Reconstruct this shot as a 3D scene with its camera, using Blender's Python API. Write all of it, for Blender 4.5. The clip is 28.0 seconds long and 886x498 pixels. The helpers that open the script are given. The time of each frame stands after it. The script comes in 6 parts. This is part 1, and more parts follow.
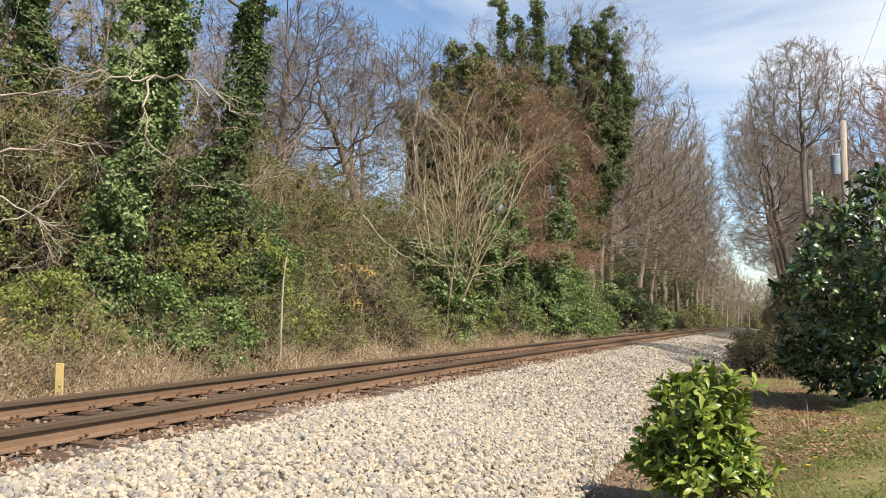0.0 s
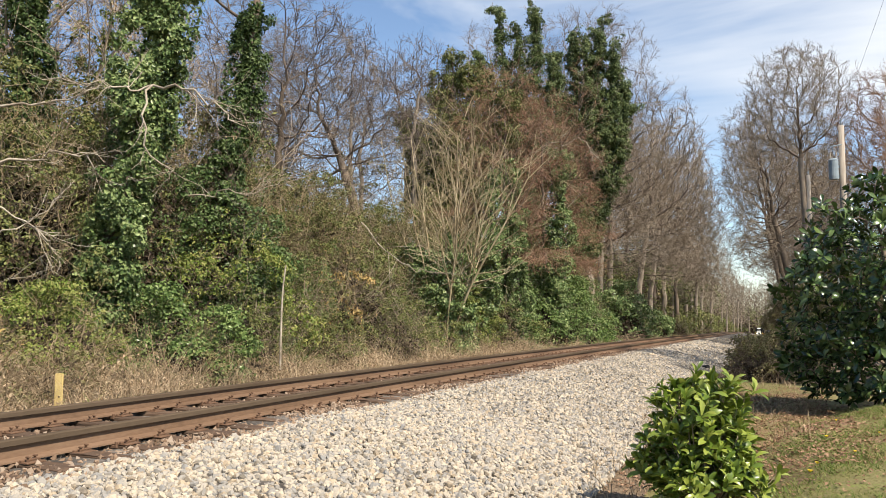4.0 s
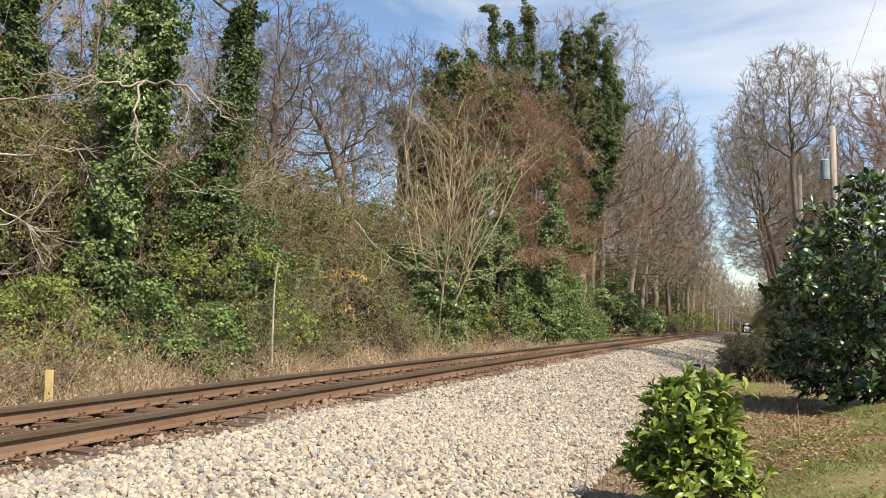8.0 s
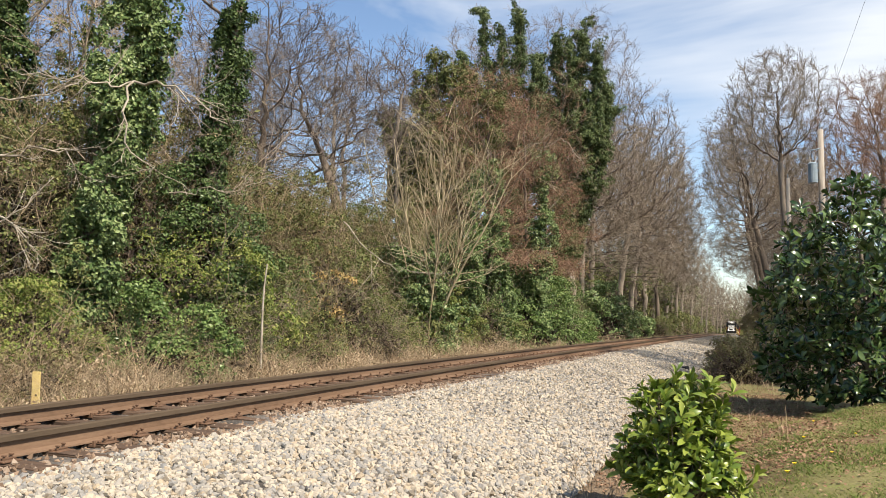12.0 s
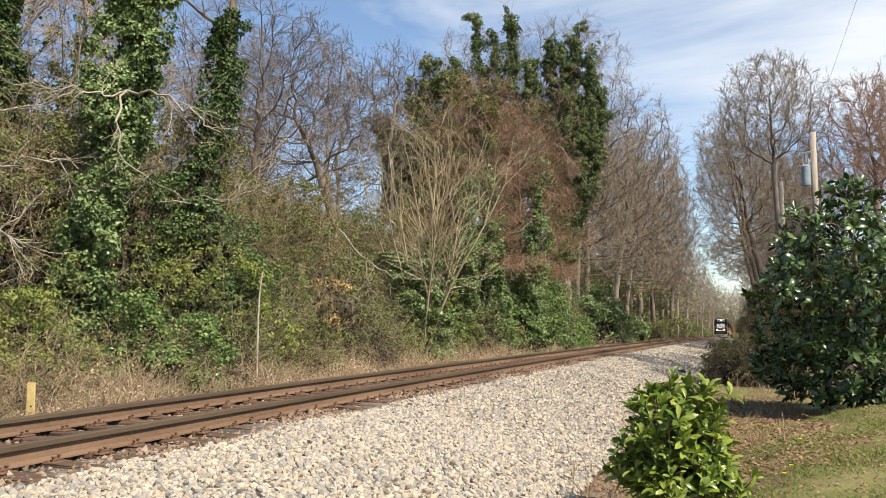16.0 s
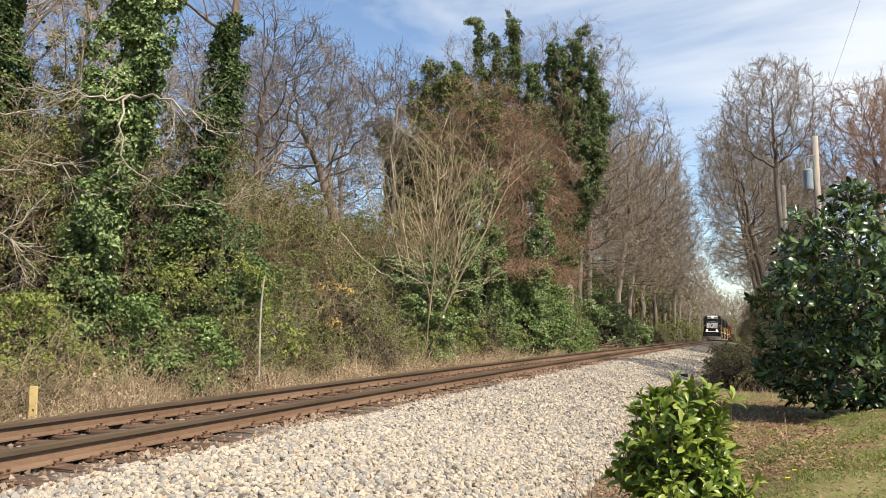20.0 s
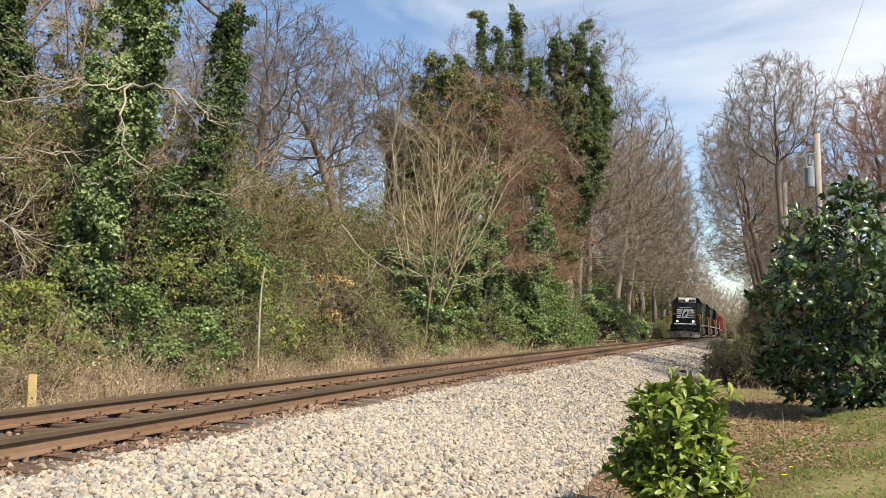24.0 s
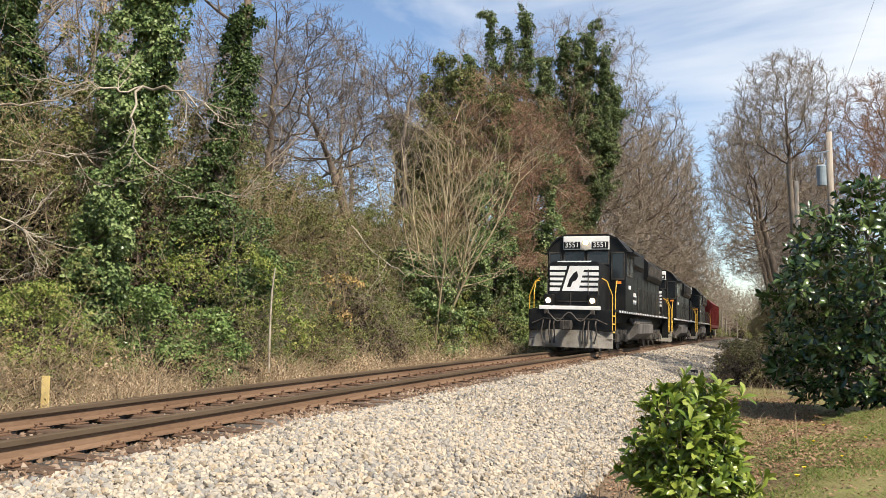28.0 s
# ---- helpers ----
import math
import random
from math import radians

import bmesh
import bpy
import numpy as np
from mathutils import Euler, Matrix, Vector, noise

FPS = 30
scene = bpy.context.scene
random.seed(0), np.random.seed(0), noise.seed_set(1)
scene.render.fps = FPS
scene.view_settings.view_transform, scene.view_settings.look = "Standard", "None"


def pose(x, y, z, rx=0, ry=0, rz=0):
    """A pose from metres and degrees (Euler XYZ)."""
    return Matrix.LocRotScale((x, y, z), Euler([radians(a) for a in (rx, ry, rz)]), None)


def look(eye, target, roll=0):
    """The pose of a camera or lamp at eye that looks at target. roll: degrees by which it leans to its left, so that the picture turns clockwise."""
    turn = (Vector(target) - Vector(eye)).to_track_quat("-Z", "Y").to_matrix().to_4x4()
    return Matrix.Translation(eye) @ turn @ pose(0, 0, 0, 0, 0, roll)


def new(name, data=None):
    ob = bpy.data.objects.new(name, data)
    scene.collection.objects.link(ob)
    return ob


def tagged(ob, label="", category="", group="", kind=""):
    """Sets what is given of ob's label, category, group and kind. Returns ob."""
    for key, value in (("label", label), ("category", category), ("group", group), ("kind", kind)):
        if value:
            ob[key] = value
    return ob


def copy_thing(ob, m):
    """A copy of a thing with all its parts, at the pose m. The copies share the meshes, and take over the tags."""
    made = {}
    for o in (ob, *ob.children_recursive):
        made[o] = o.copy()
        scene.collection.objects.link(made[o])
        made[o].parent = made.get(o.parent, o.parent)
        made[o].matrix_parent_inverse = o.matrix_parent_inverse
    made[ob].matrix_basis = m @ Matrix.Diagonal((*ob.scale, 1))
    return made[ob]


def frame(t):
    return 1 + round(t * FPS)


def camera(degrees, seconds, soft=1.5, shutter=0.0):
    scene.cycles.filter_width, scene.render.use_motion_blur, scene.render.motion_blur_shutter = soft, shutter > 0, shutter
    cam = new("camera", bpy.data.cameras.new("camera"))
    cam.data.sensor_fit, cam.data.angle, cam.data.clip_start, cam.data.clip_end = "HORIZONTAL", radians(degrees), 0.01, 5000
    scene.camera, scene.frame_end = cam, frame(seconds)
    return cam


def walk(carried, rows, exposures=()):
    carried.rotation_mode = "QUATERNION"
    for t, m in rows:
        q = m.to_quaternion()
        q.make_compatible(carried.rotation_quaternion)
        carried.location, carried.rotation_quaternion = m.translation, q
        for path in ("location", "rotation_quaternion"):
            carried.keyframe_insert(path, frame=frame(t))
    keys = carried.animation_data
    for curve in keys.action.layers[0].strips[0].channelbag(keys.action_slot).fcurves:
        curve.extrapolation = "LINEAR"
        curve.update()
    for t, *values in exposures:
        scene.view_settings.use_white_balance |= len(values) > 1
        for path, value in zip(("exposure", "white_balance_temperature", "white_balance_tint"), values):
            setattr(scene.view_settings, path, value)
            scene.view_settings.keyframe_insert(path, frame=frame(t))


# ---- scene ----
# ---------------- camera ----------------
EYE = (0.0, 0.0, 0.98)
cam = camera(56.8, 28.0, soft=0.45)
ROWS = [
    (0, 21.938, 4.692, 0.170), (0.5, 21.932, 4.808, 0.261), (1, 21.868, 5.069, 0.272), (1.5, 21.838, 5.096, 0.276), (2, 21.818, 5.214, 0.242), (2.5, 21.916, 5.271, 0.134),
    (3, 21.989, 5.205, -0.079), (3.5, 21.891, 5.163, -0.258), (5.5, 21.843, 5.386, -0.153), (6, 21.705, 5.353, -0.348), (6.5, 21.540, 5.347, -0.251), (7, 21.473, 5.168, 0.035),
    (7.5, 21.390, 5.005, 0.112), (8, 21.351, 5.053, 0.026), (8.5, 21.308, 5.057, 0.001), (9, 21.346, 5.050, 0.131), (9.5, 21.337, 5.106, 0.035), (10, 21.204, 5.146, -0.099),
    (10.5, 21.089, 5.205, -0.102), (11, 20.869, 5.289, 0.032), (11.5, 20.735, 5.242, 0.128), (12, 20.643, 5.188, 0.093), (12.5, 20.592, 5.328, -0.140), (14.5, 20.436, 5.443, -0.136),
    (15, 20.420, 5.556, -0.232), (15.5, 20.415, 5.557, -0.427), (16, 20.302, 5.614, -0.549), (16.5, 20.134, 5.790, -0.577), (17, 20.195, 5.896, -0.532), (17.5, 20.295, 5.844, -0.504),
    (18, 20.318, 5.896, -0.646), (18.5, 20.168, 6.006, -0.796), (19, 20.126, 6.098, -0.742), (19.5, 20.382, 6.011, -0.517), (20, 20.448, 5.890, -0.530), (20.5, 20.468, 5.953, -0.514),
    (21, 20.401, 5.899, -0.360), (21.5, 20.359, 5.825, -0.026), (23.5, 20.567, 5.428, 0.228), (24, 20.463, 5.424, 0.184), (24.5, 20.466, 5.400, 0.138), (25, 20.590, 5.354, 0.222),
    (25.5, 20.750, 5.409, 0.184), (26, 20.842, 5.506, 0.025), (26.5, 20.945, 5.511, 0.017), (27, 20.985, 5.408, -0.034), (27.5, 21.044, 5.379, -0.060), (28, 21.171, 5.447, 0.011),
]


def heading(yaw, pitch):
    a, b = radians(yaw), radians(pitch)
    return (EYE[0] - math.sin(a) * math.cos(b), EYE[1] + math.cos(a) * math.cos(b), EYE[2] + math.sin(b))


walk(cam, [(t, look(EYE, heading(yaw, pitch), roll)) for t, yaw, pitch, roll in ROWS], exposures=[(0, 0.82), (28, 0.82)])

# ---------------- sky and sun ----------------
SUN_EL, SUN_AZ = 48.0, 60.0   # height above the horizon; the shadows run this far to the west of the track's line
world = bpy.data.worlds.new("sky")
scene.world = world
world.use_nodes = True
wn, wl = world.node_tree.nodes, world.node_tree.links
wn.clear()
w_out = wn.new("ShaderNodeOutputWorld")
w_bg = wn.new("ShaderNodeBackground")
w_sky = wn.new("ShaderNodeTexSky")
w_sky.sky_type = 'NISHITA'
w_sky.sun_disc = False
w_sky.sun_elevation = radians(SUN_EL)
w_sky.sun_rotation = radians(180.0 - SUN_AZ)
w_sky.air_density, w_sky.dust_density, w_sky.ozone_density = 1.0, 0.35, 1.8
w_tc = wn.new("ShaderNodeTexCoord")
w_map = wn.new("ShaderNodeMapping")
w_map.inputs["Rotation"].default_value = (0.0, 0.0, radians(20))
w_map.inputs["Scale"].default_value = (1.0, 2.6, 5.0)
w_noise = wn.new("ShaderNodeTexNoise")
w_noise.inputs["Scale"].default_value = 1.15
w_noise.inputs["Detail"].default_value = 6.0
w_noise.inputs["Roughness"].default_value = 0.55
w_noise.inputs["Distortion"].default_value = 0.5
w_ramp = wn.new("ShaderNodeValToRGB")
w_ramp.color_ramp.elements[0].position = 0.45
w_ramp.color_ramp.elements[1].position = 0.66
w_ramp.color_ramp.elements[0].color = (0.0, 0.0, 0.0, 1)
w_ramp.color_ramp.elements[1].color = (0.95, 0.95, 0.95, 1)
w_mix = wn.new("ShaderNodeMix")
w_mix.data_type = 'RGBA'
w_mix.inputs["B"].default_value = (5.5, 5.75, 6.1, 1)
wl.new(w_tc.outputs["Generated"], w_map.inputs["Vector"])
wl.new(w_map.outputs["Vector"], w_noise.inputs["Vector"])
w_dot = wn.new("ShaderNodeVectorMath")
w_dot.operation = 'DOT_PRODUCT'
w_dot.inputs[1].default_value = (0.31, 0.85, 0.42)    # the cloud field stands to the north-east; the rest of the sky is clearer
w_add = wn.new("ShaderNodeMath")
w_add.operation = 'MULTIPLY_ADD'
w_add.inputs[1].default_value, w_add.inputs[2].default_value = 1.0, -0.86
wl.new(w_tc.outputs["Generated"], w_dot.inputs[0])
wl.new(w_dot.outputs["Value"], w_add.inputs[0])
w_sum = wn.new("ShaderNodeMath")
w_sum.operation = 'ADD'
wl.new(w_add.outputs[0], w_sum.inputs[0])
wl.new(w_noise.outputs["Fac"], w_sum.inputs[1])
w_sep = wn.new("ShaderNodeSeparateXYZ")
w_low = wn.new("ShaderNodeMapRange")      # the clouds thin out towards the horizon
w_low.inputs["From Min"].default_value, w_low.inputs["From Max"].default_value = 0.06, 0.22
w_low.inputs["To Min"].default_value, w_low.inputs["To Max"].default_value = -0.30, 0.0
w_sum2 = wn.new("ShaderNodeMath")
w_sum2.operation = 'ADD'
wl.new(w_tc.outputs["Generated"], w_sep.inputs[0])
wl.new(w_sep.outputs["Z"], w_low.inputs["Value"])
wl.new(w_sum.outputs[0], w_sum2.inputs[0])
wl.new(w_low.outputs["Result"], w_sum2.inputs[1])
wl.new(w_sum2.outputs[0], w_ramp.inputs["Fac"])
wl.new(w_ramp.outputs["Color"], w_mix.inputs["Factor"])
wl.new(w_sky.outputs["Color"], w_mix.inputs["A"])
wl.new(w_mix.outputs["Result"], w_bg.inputs["Color"])
w_bg.inputs["Strength"].default_value = 0.1
wl.new(w_bg.outputs["Background"], w_out.inputs["Surface"])

sun = new("sun", bpy.data.lights.new("sun", 'SUN'))
sun.data.energy, sun.data.angle, sun.data.color = 5.0, radians(0.55), (1.0, 0.905, 0.77)
_a, _e = radians(SUN_AZ), radians(SUN_EL)
sun.matrix_world = look((0, 0, 50), (-math.sin(_a) * math.cos(_e) * 10, math.cos(_a) * math.cos(_e) * 10, 50 - math.sin(_e) * 10))


# ---------------- materials ----------------
def material(name, colours, scale=4.0, fine=40.0, rough=0.8, metal=0.0, bump=0.3, depth=0.02, island=False, each=False, spec=0.22,
             stretch=(1, 1, 1), vary=0.5, through_light=0.0, glow=0.0):
    """A surface whose colours wander over two scales of noise; island or each adds a change from piece to piece."""
    m = bpy.data.materials.new(name)
    m.use_nodes = True
    n, l = m.node_tree.nodes, m.node_tree.links
    b = n["Principled BSDF"]
    tc = n.new("ShaderNodeTexCoord")
    mp = n.new("ShaderNodeMapping")
    mp.inputs["Scale"].default_value = stretch
    l.new(tc.outputs["Object"], mp.inputs["Vector"])
    big, small = n.new("ShaderNodeTexNoise"), n.new("ShaderNodeTexNoise")
    for node, s in ((big, scale), (small, fine)):
        node.inputs["Scale"].default_value = s
        node.inputs["Detail"].default_value = 4.0
        l.new(mp.outputs["Vector"], node.inputs["Vector"])
    add = n.new("ShaderNodeMath")
    add.operation = 'MULTIPLY_ADD'
    l.new(small.outputs["Fac"], add.inputs[0])
    add.inputs[1].default_value = 0.45
    sub = n.new("ShaderNodeMath")
    sub.operation = 'MULTIPLY_ADD'
    l.new(big.outputs["Fac"], sub.inputs[0])
    sub.inputs[1].default_value, sub.inputs[2].default_value = 1.0, -0.22
    l.new(sub.outputs[0], add.inputs[2])
    last = add.outputs[0]
    if island or each:
        rnd = n.new("ShaderNodeNewGeometry").outputs["Random Per Island"] if island else n.new("ShaderNodeObjectInfo").outputs["Random"]
        mx = n.new("ShaderNodeMix")
        mx.inputs["Factor"].default_value = vary
        l.new(last, mx.inputs["A"])
        l.new(rnd, mx.inputs["B"])
        last = mx.outputs["Result"]
    ramp = n.new("ShaderNodeValToRGB")
    el = ramp.color_ramp.elements
    k = len(colours)
    lo, hi = (0.08, 0.92) if (island or each) else (0.3, 0.7)
    for i, c in enumerate(colours):
        e = el[i] if i < 2 else el.new(0.5)
        e.position = lo + (hi - lo) * i / max(1, k - 1)
        e.color = (*c, 1)
    l.new(last, ramp.inputs["Fac"])
    l.new(ramp.outputs["Color"], b.inputs["Base Color"])
    rr = n.new("ShaderNodeMapRange")
    rr.inputs["To Min"].default_value, rr.inputs["To Max"].default_value = max(0.02, rough - 0.12), min(1.0, rough + 0.12)
    l.new(small.outputs["Fac"], rr.inputs["Value"])
    l.new(rr.outputs["Result"], b.inputs["Roughness"])
    b.inputs["Metallic"].default_value = metal
    b.inputs["Specular IOR Level"].default_value = spec
    if bump:
        bp = n.new("ShaderNodeBump")
        bp.inputs["Strength"].default_value, bp.inputs["Distance"].default_value = bump, depth
        l.new(small.outputs["Fac"], bp.inputs["Height"])
        l.new(bp.outputs["Normal"], b.inputs["Normal"])
    if glow:
        l.new(ramp.outputs["Color"], b.inputs["Emission Color"])
        b.inputs["Emission Strength"].default_value = glow
    if through_light:
        tr = n.new("ShaderNodeBsdfTranslucent")
        l.new(ramp.outputs["Color"], tr.inputs["Color"])
        ms = n.new("ShaderNodeMixShader")
        ms.inputs["Fac"].default_value = through_light
        l.new(b.outputs["BSDF"], ms.inputs[1])
        l.new(tr.outputs["BSDF"], ms.inputs[2])
        l.new(ms.outputs["Shader"], n["Material Output"].inputs["Surface"])
    return m


M = {}
# dirt under the stones, darkened further to stand for shade in their gaps
M["ballast"] = material("ballast_dirt_shade", [(0.05, 0.043, 0.036), (0.11, 0.095, 0.08), (0.19, 0.165, 0.14)], 3, 60, 0.9, bump=0.8, depth=0.03)
M["stone"] = material("ballast_stone", [(0.10, 0.09, 0.075), (0.36, 0.285, 0.195), (0.42, 0.36, 0.275), (0.20, 0.192, 0.178), (0.51, 0.46, 0.375), (0.38, 0.22, 0.12), (0.30, 0.28, 0.245), (0.42, 0.355, 0.265)], 6, 90, 0.85, bump=0.4, depth=0.006, island=True, vary=0.82)
M["stone_piece"] = material("ballast_stone_piece", [(0.10, 0.09, 0.075), (0.36, 0.285, 0.195), (0.42, 0.36, 0.275), (0.20, 0.192, 0.178), (0.51, 0.46, 0.375), (0.38, 0.22, 0.12), (0.30, 0.28, 0.245), (0.42, 0.355, 0.265)], 6, 90, 0.85, bump=0.4, depth=0.006, each=True, vary=0.82)
M["rust"] = material("rusty_rail_steel", [(0.095, 0.056, 0.033), (0.145, 0.088, 0.053), (0.185, 0.116, 0.072)], 1.2, 50, 0.75, metal=0.0, bump=0.35, depth=0.004, stretch=(1, 0.25, 1))
M["stained"] = material("rust_stained_stone", [(0.07, 0.048, 0.034), (0.17, 0.11, 0.07), (0.24, 0.165, 0.11), (0.12, 0.095, 0.078), (0.28, 0.22, 0.165)], 6, 90, 0.88, bump=0.4, depth=0.006, island=True, vary=0.8)
# near-black for the underside of the head: shade put into the colour
M["railhead"] = material("rail_underside_shade", [(0.010, 0.008, 0.006), (0.022, 0.016, 0.012)], 2, 60, 0.85, spec=0.15, bump=0.1, stretch=(1, 0.1, 1))
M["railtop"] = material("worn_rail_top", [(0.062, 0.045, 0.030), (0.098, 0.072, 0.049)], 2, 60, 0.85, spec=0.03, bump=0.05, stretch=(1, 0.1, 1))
M["plate"] = material("rusty_fastening", [(0.09, 0.052, 0.031), (0.16, 0.092, 0.056)], 6, 60, 0.85, bump=0.4, depth=0.004)
M["tie"] = material("creosoted_sleeper", [(0.035, 0.023, 0.016), (0.10, 0.064, 0.042), (0.18, 0.115, 0.075)], 3, 30, 0.85, bump=0.7, depth=0.01, stretch=(0.3, 4, 4), each=True, vary=0.25)
M["litter"] = material("woodland_floor", [(0.06, 0.045, 0.03), (0.15, 0.105, 0.065), (0.24, 0.175, 0.11)], 1.2, 18, 0.95, bump=0.9, depth=0.05)
M["lawn"] = material("thin_lawn", [(0.20, 0.118, 0.072), (0.12, 0.078, 0.042), (0.145, 0.13, 0.045), (0.085, 0.112, 0.026), (0.15, 0.17, 0.042), (0.19, 0.165, 0.07)], 1.3, 26, 0.95, bump=0.8, depth=0.03)
M["blade"] = material("grass_blade", [(0.06, 0.10, 0.016), (0.115, 0.17, 0.030), (0.20, 0.225, 0.055), (0.32, 0.27, 0.12)], 0.6, 3, 0.7, bump=0, island=True, vary=0.55, through_light=0.25)
M["dry"] = material("dry_weed", [(0.115, 0.072, 0.041), (0.27, 0.186, 0.108), (0.42, 0.308, 0.184), (0.57, 0.455, 0.30)], 0.5, 3, 0.85, bump=0, island=True, vary=0.6, through_light=0.15)
M["deadleaf"] = material("fallen_leaf", [(0.12, 0.062, 0.034), (0.24, 0.135, 0.08), (0.38, 0.25, 0.155)], 3, 20, 0.75, bump=0.2, island=True, vary=0.8)
M["bark"] = material("grey_bark", [(0.10, 0.08, 0.06), (0.22, 0.18, 0.14), (0.34, 0.29, 0.23)], 1.5, 14, 0.92, bump=1.0, depth=0.03, stretch=(1, 1, 0.3), each=True, vary=0.2)
M["bark_dark"] = material("dark_bark", [(0.055, 0.042, 0.032), (0.13, 0.10, 0.075), (0.19, 0.15, 0.115)], 1.5, 14, 0.92, bump=1.0, depth=0.03, stretch=(1, 1, 0.3))
M["bark_red"] = material("reddish_bark", [(0.11, 0.075, 0.05), (0.19, 0.135, 0.095), (0.26, 0.19, 0.135)], 1.5, 14, 0.92, bump=1.0, depth=0.03, stretch=(1, 1, 0.3))
M["twig"] = material("grey_twig", [(0.15, 0.115, 0.085), (0.26, 0.205, 0.15), (0.36, 0.29, 0.215)], 0.8, 6, 0.85, bump=0, island=True, vary=0.5)
M["twig_grey"] = material("dull_grey_twig", [(0.115, 0.09, 0.066), (0.205, 0.163, 0.118), (0.30, 0.245, 0.18)], 0.8, 6, 0.9, bump=0, island=True, vary=0.5)
M["pale_twig"] = material("pale_vine_twig", [(0.22, 0.165, 0.115), (0.38, 0.30, 0.215), (0.50, 0.41, 0.30)], 0.8, 6, 0.85, bump=0, island=True, vary=0.5)
M["paleleaf"] = material("pale_dead_leaf", [(0.26, 0.17, 0.11), (0.42, 0.31, 0.21), (0.36, 0.33, 0.14)], 0.6, 5, 0.8, bump=0, island=True, vary=0.7, through_light=0.25)
M["twig_tan"] = material("tan_twig", [(0.13, 0.095, 0.055), (0.25, 0.19, 0.115), (0.38, 0.30, 0.19)], 0.8, 6, 0.85, bump=0, island=True, vary=0.5)
M["twig_red"] = material("reddish_budding_twig", [(0.115, 0.068, 0.045), (0.21, 0.125, 0.080), (0.30, 0.19, 0.122)], 0.8, 6, 0.85, bump=0, island=True, vary=0.5)
M["twig_dark"] = material("dark_twig", [(0.05, 0.036, 0.028), (0.11, 0.08, 0.062), (0.18, 0.135, 0.10)], 0.8, 6, 0.85, bump=0, island=True, vary=0.5)
M["ivy"] = material("ivy_leaf", [(0.028, 0.05, 0.017), (0.085, 0.135, 0.04), (0.16, 0.22, 0.078), (0.30, 0.35, 0.15)], 0.7, 5, 0.34, bump=0, island=True, vary=0.6, through_light=0.12)
M["mound"] = material("sunlit_ivy_leaf", [(0.028, 0.052, 0.013), (0.078, 0.128, 0.031), (0.14, 0.20, 0.057), (0.24, 0.30, 0.105)], 0.7, 5, 0.34, bump=0, island=True, vary=0.6, through_light=0.15)
M["ivy_dark"] = material("dark_ivy_leaf", [(0.016, 0.032, 0.010), (0.042, 0.075, 0.019), (0.08, 0.125, 0.038), (0.16, 0.21, 0.08)], 0.7, 5, 0.38, bump=0, island=True, vary=0.6, through_light=0.1)
M["ivy_far"] = material("dull_ivy_leaf", [(0.022, 0.038, 0.013), (0.055, 0.085, 0.026), (0.10, 0.138, 0.044), (0.19, 0.215, 0.082)], 0.7, 5, 0.42, bump=0, island=True, vary=0.6, through_light=0.1)
M["ivy_old"] = material("olive_ivy_leaf", [(0.035, 0.05, 0.015), (0.09, 0.11, 0.028), (0.15, 0.165, 0.045), (0.24, 0.225, 0.085)], 0.7, 5, 0.5, bump=0, island=True, vary=0.6, through_light=0.12)
M["vine"] = material("dull_vine_leaf", [(0.06, 0.045, 0.022), (0.15, 0.11, 0.055), (0.12, 0.125, 0.04), (0.20, 0.18, 0.07), (0.28, 0.215, 0.12)], 0.5, 4, 0.6, bump=0, island=True, vary=0.6, through_light=0.12)
M["privet"] = material("shrub_leaf", [(0.055, 0.088, 0.016), (0.125, 0.168, 0.028), (0.225, 0.255, 0.058), (0.31, 0.29, 0.10)], 0.6, 5, 0.5, bump=0, island=True, vary=0.6, through_light=0.2)
M["bright"] = material("fresh_green_leaf", [(0.07, 0.15, 0.02), (0.13, 0.24, 0.035), (0.21, 0.31, 0.06)], 0.6, 5, 0.45, bump=0, island=True, vary=0.6, through_light=0.25)
M["yellow"] = material("yellowed_leaf", [(0.28, 0.20, 0.07), (0.42, 0.30, 0.11), (0.48, 0.31, 0.15)], 0.6, 5, 0.6, bump=0, island=True, vary=0.7, through_light=0.25)
# near-black leaf colour that stands for the shade inside thickets
M["core"] = material("shade_core_leaf", [(0.020, 0.015, 0.010), (0.045, 0.033, 0.020), (0.075, 0.055, 0.034)], 0.8, 5, 0.85, bump=0, island=True, vary=0.6)
M["deadwood"] = material("pale_dead_wood", [(0.16, 0.13, 0.095), (0.30, 0.255, 0.195), (0.40, 0.35, 0.275)], 1.5, 12, 0.9, bump=0.3, depth=0.01)
M["stem_tan"] = material("pale_tan_stem", [(0.20, 0.155, 0.09), (0.32, 0.26, 0.16), (0.43, 0.36, 0.24)], 0.8, 6, 0.85, bump=0)
M["mauve"] = material("dull_mauve_twig", [(0.07, 0.055, 0.044), (0.14, 0.112, 0.09), (0.225, 0.185, 0.15)], 0.8, 6, 0.85, bump=0, island=True, vary=0.5)
M["bud"] = material("red_bud", [(0.17, 0.09, 0.055), (0.28, 0.155, 0.095), (0.36, 0.235, 0.15)], 0.6, 5, 0.8, bump=0, island=True, vary=0.7, through_light=0.15)
M["bushleaf"] = material("glossy_bush_leaf", [(0.05, 0.088, 0.011), (0.11, 0.162, 0.019), (0.20, 0.258, 0.038), (0.34, 0.375, 0.075)], 5, 30, 0.32, spec=0.4, bump=0.15, depth=0.003, each=True, vary=0.6, through_light=0.22)
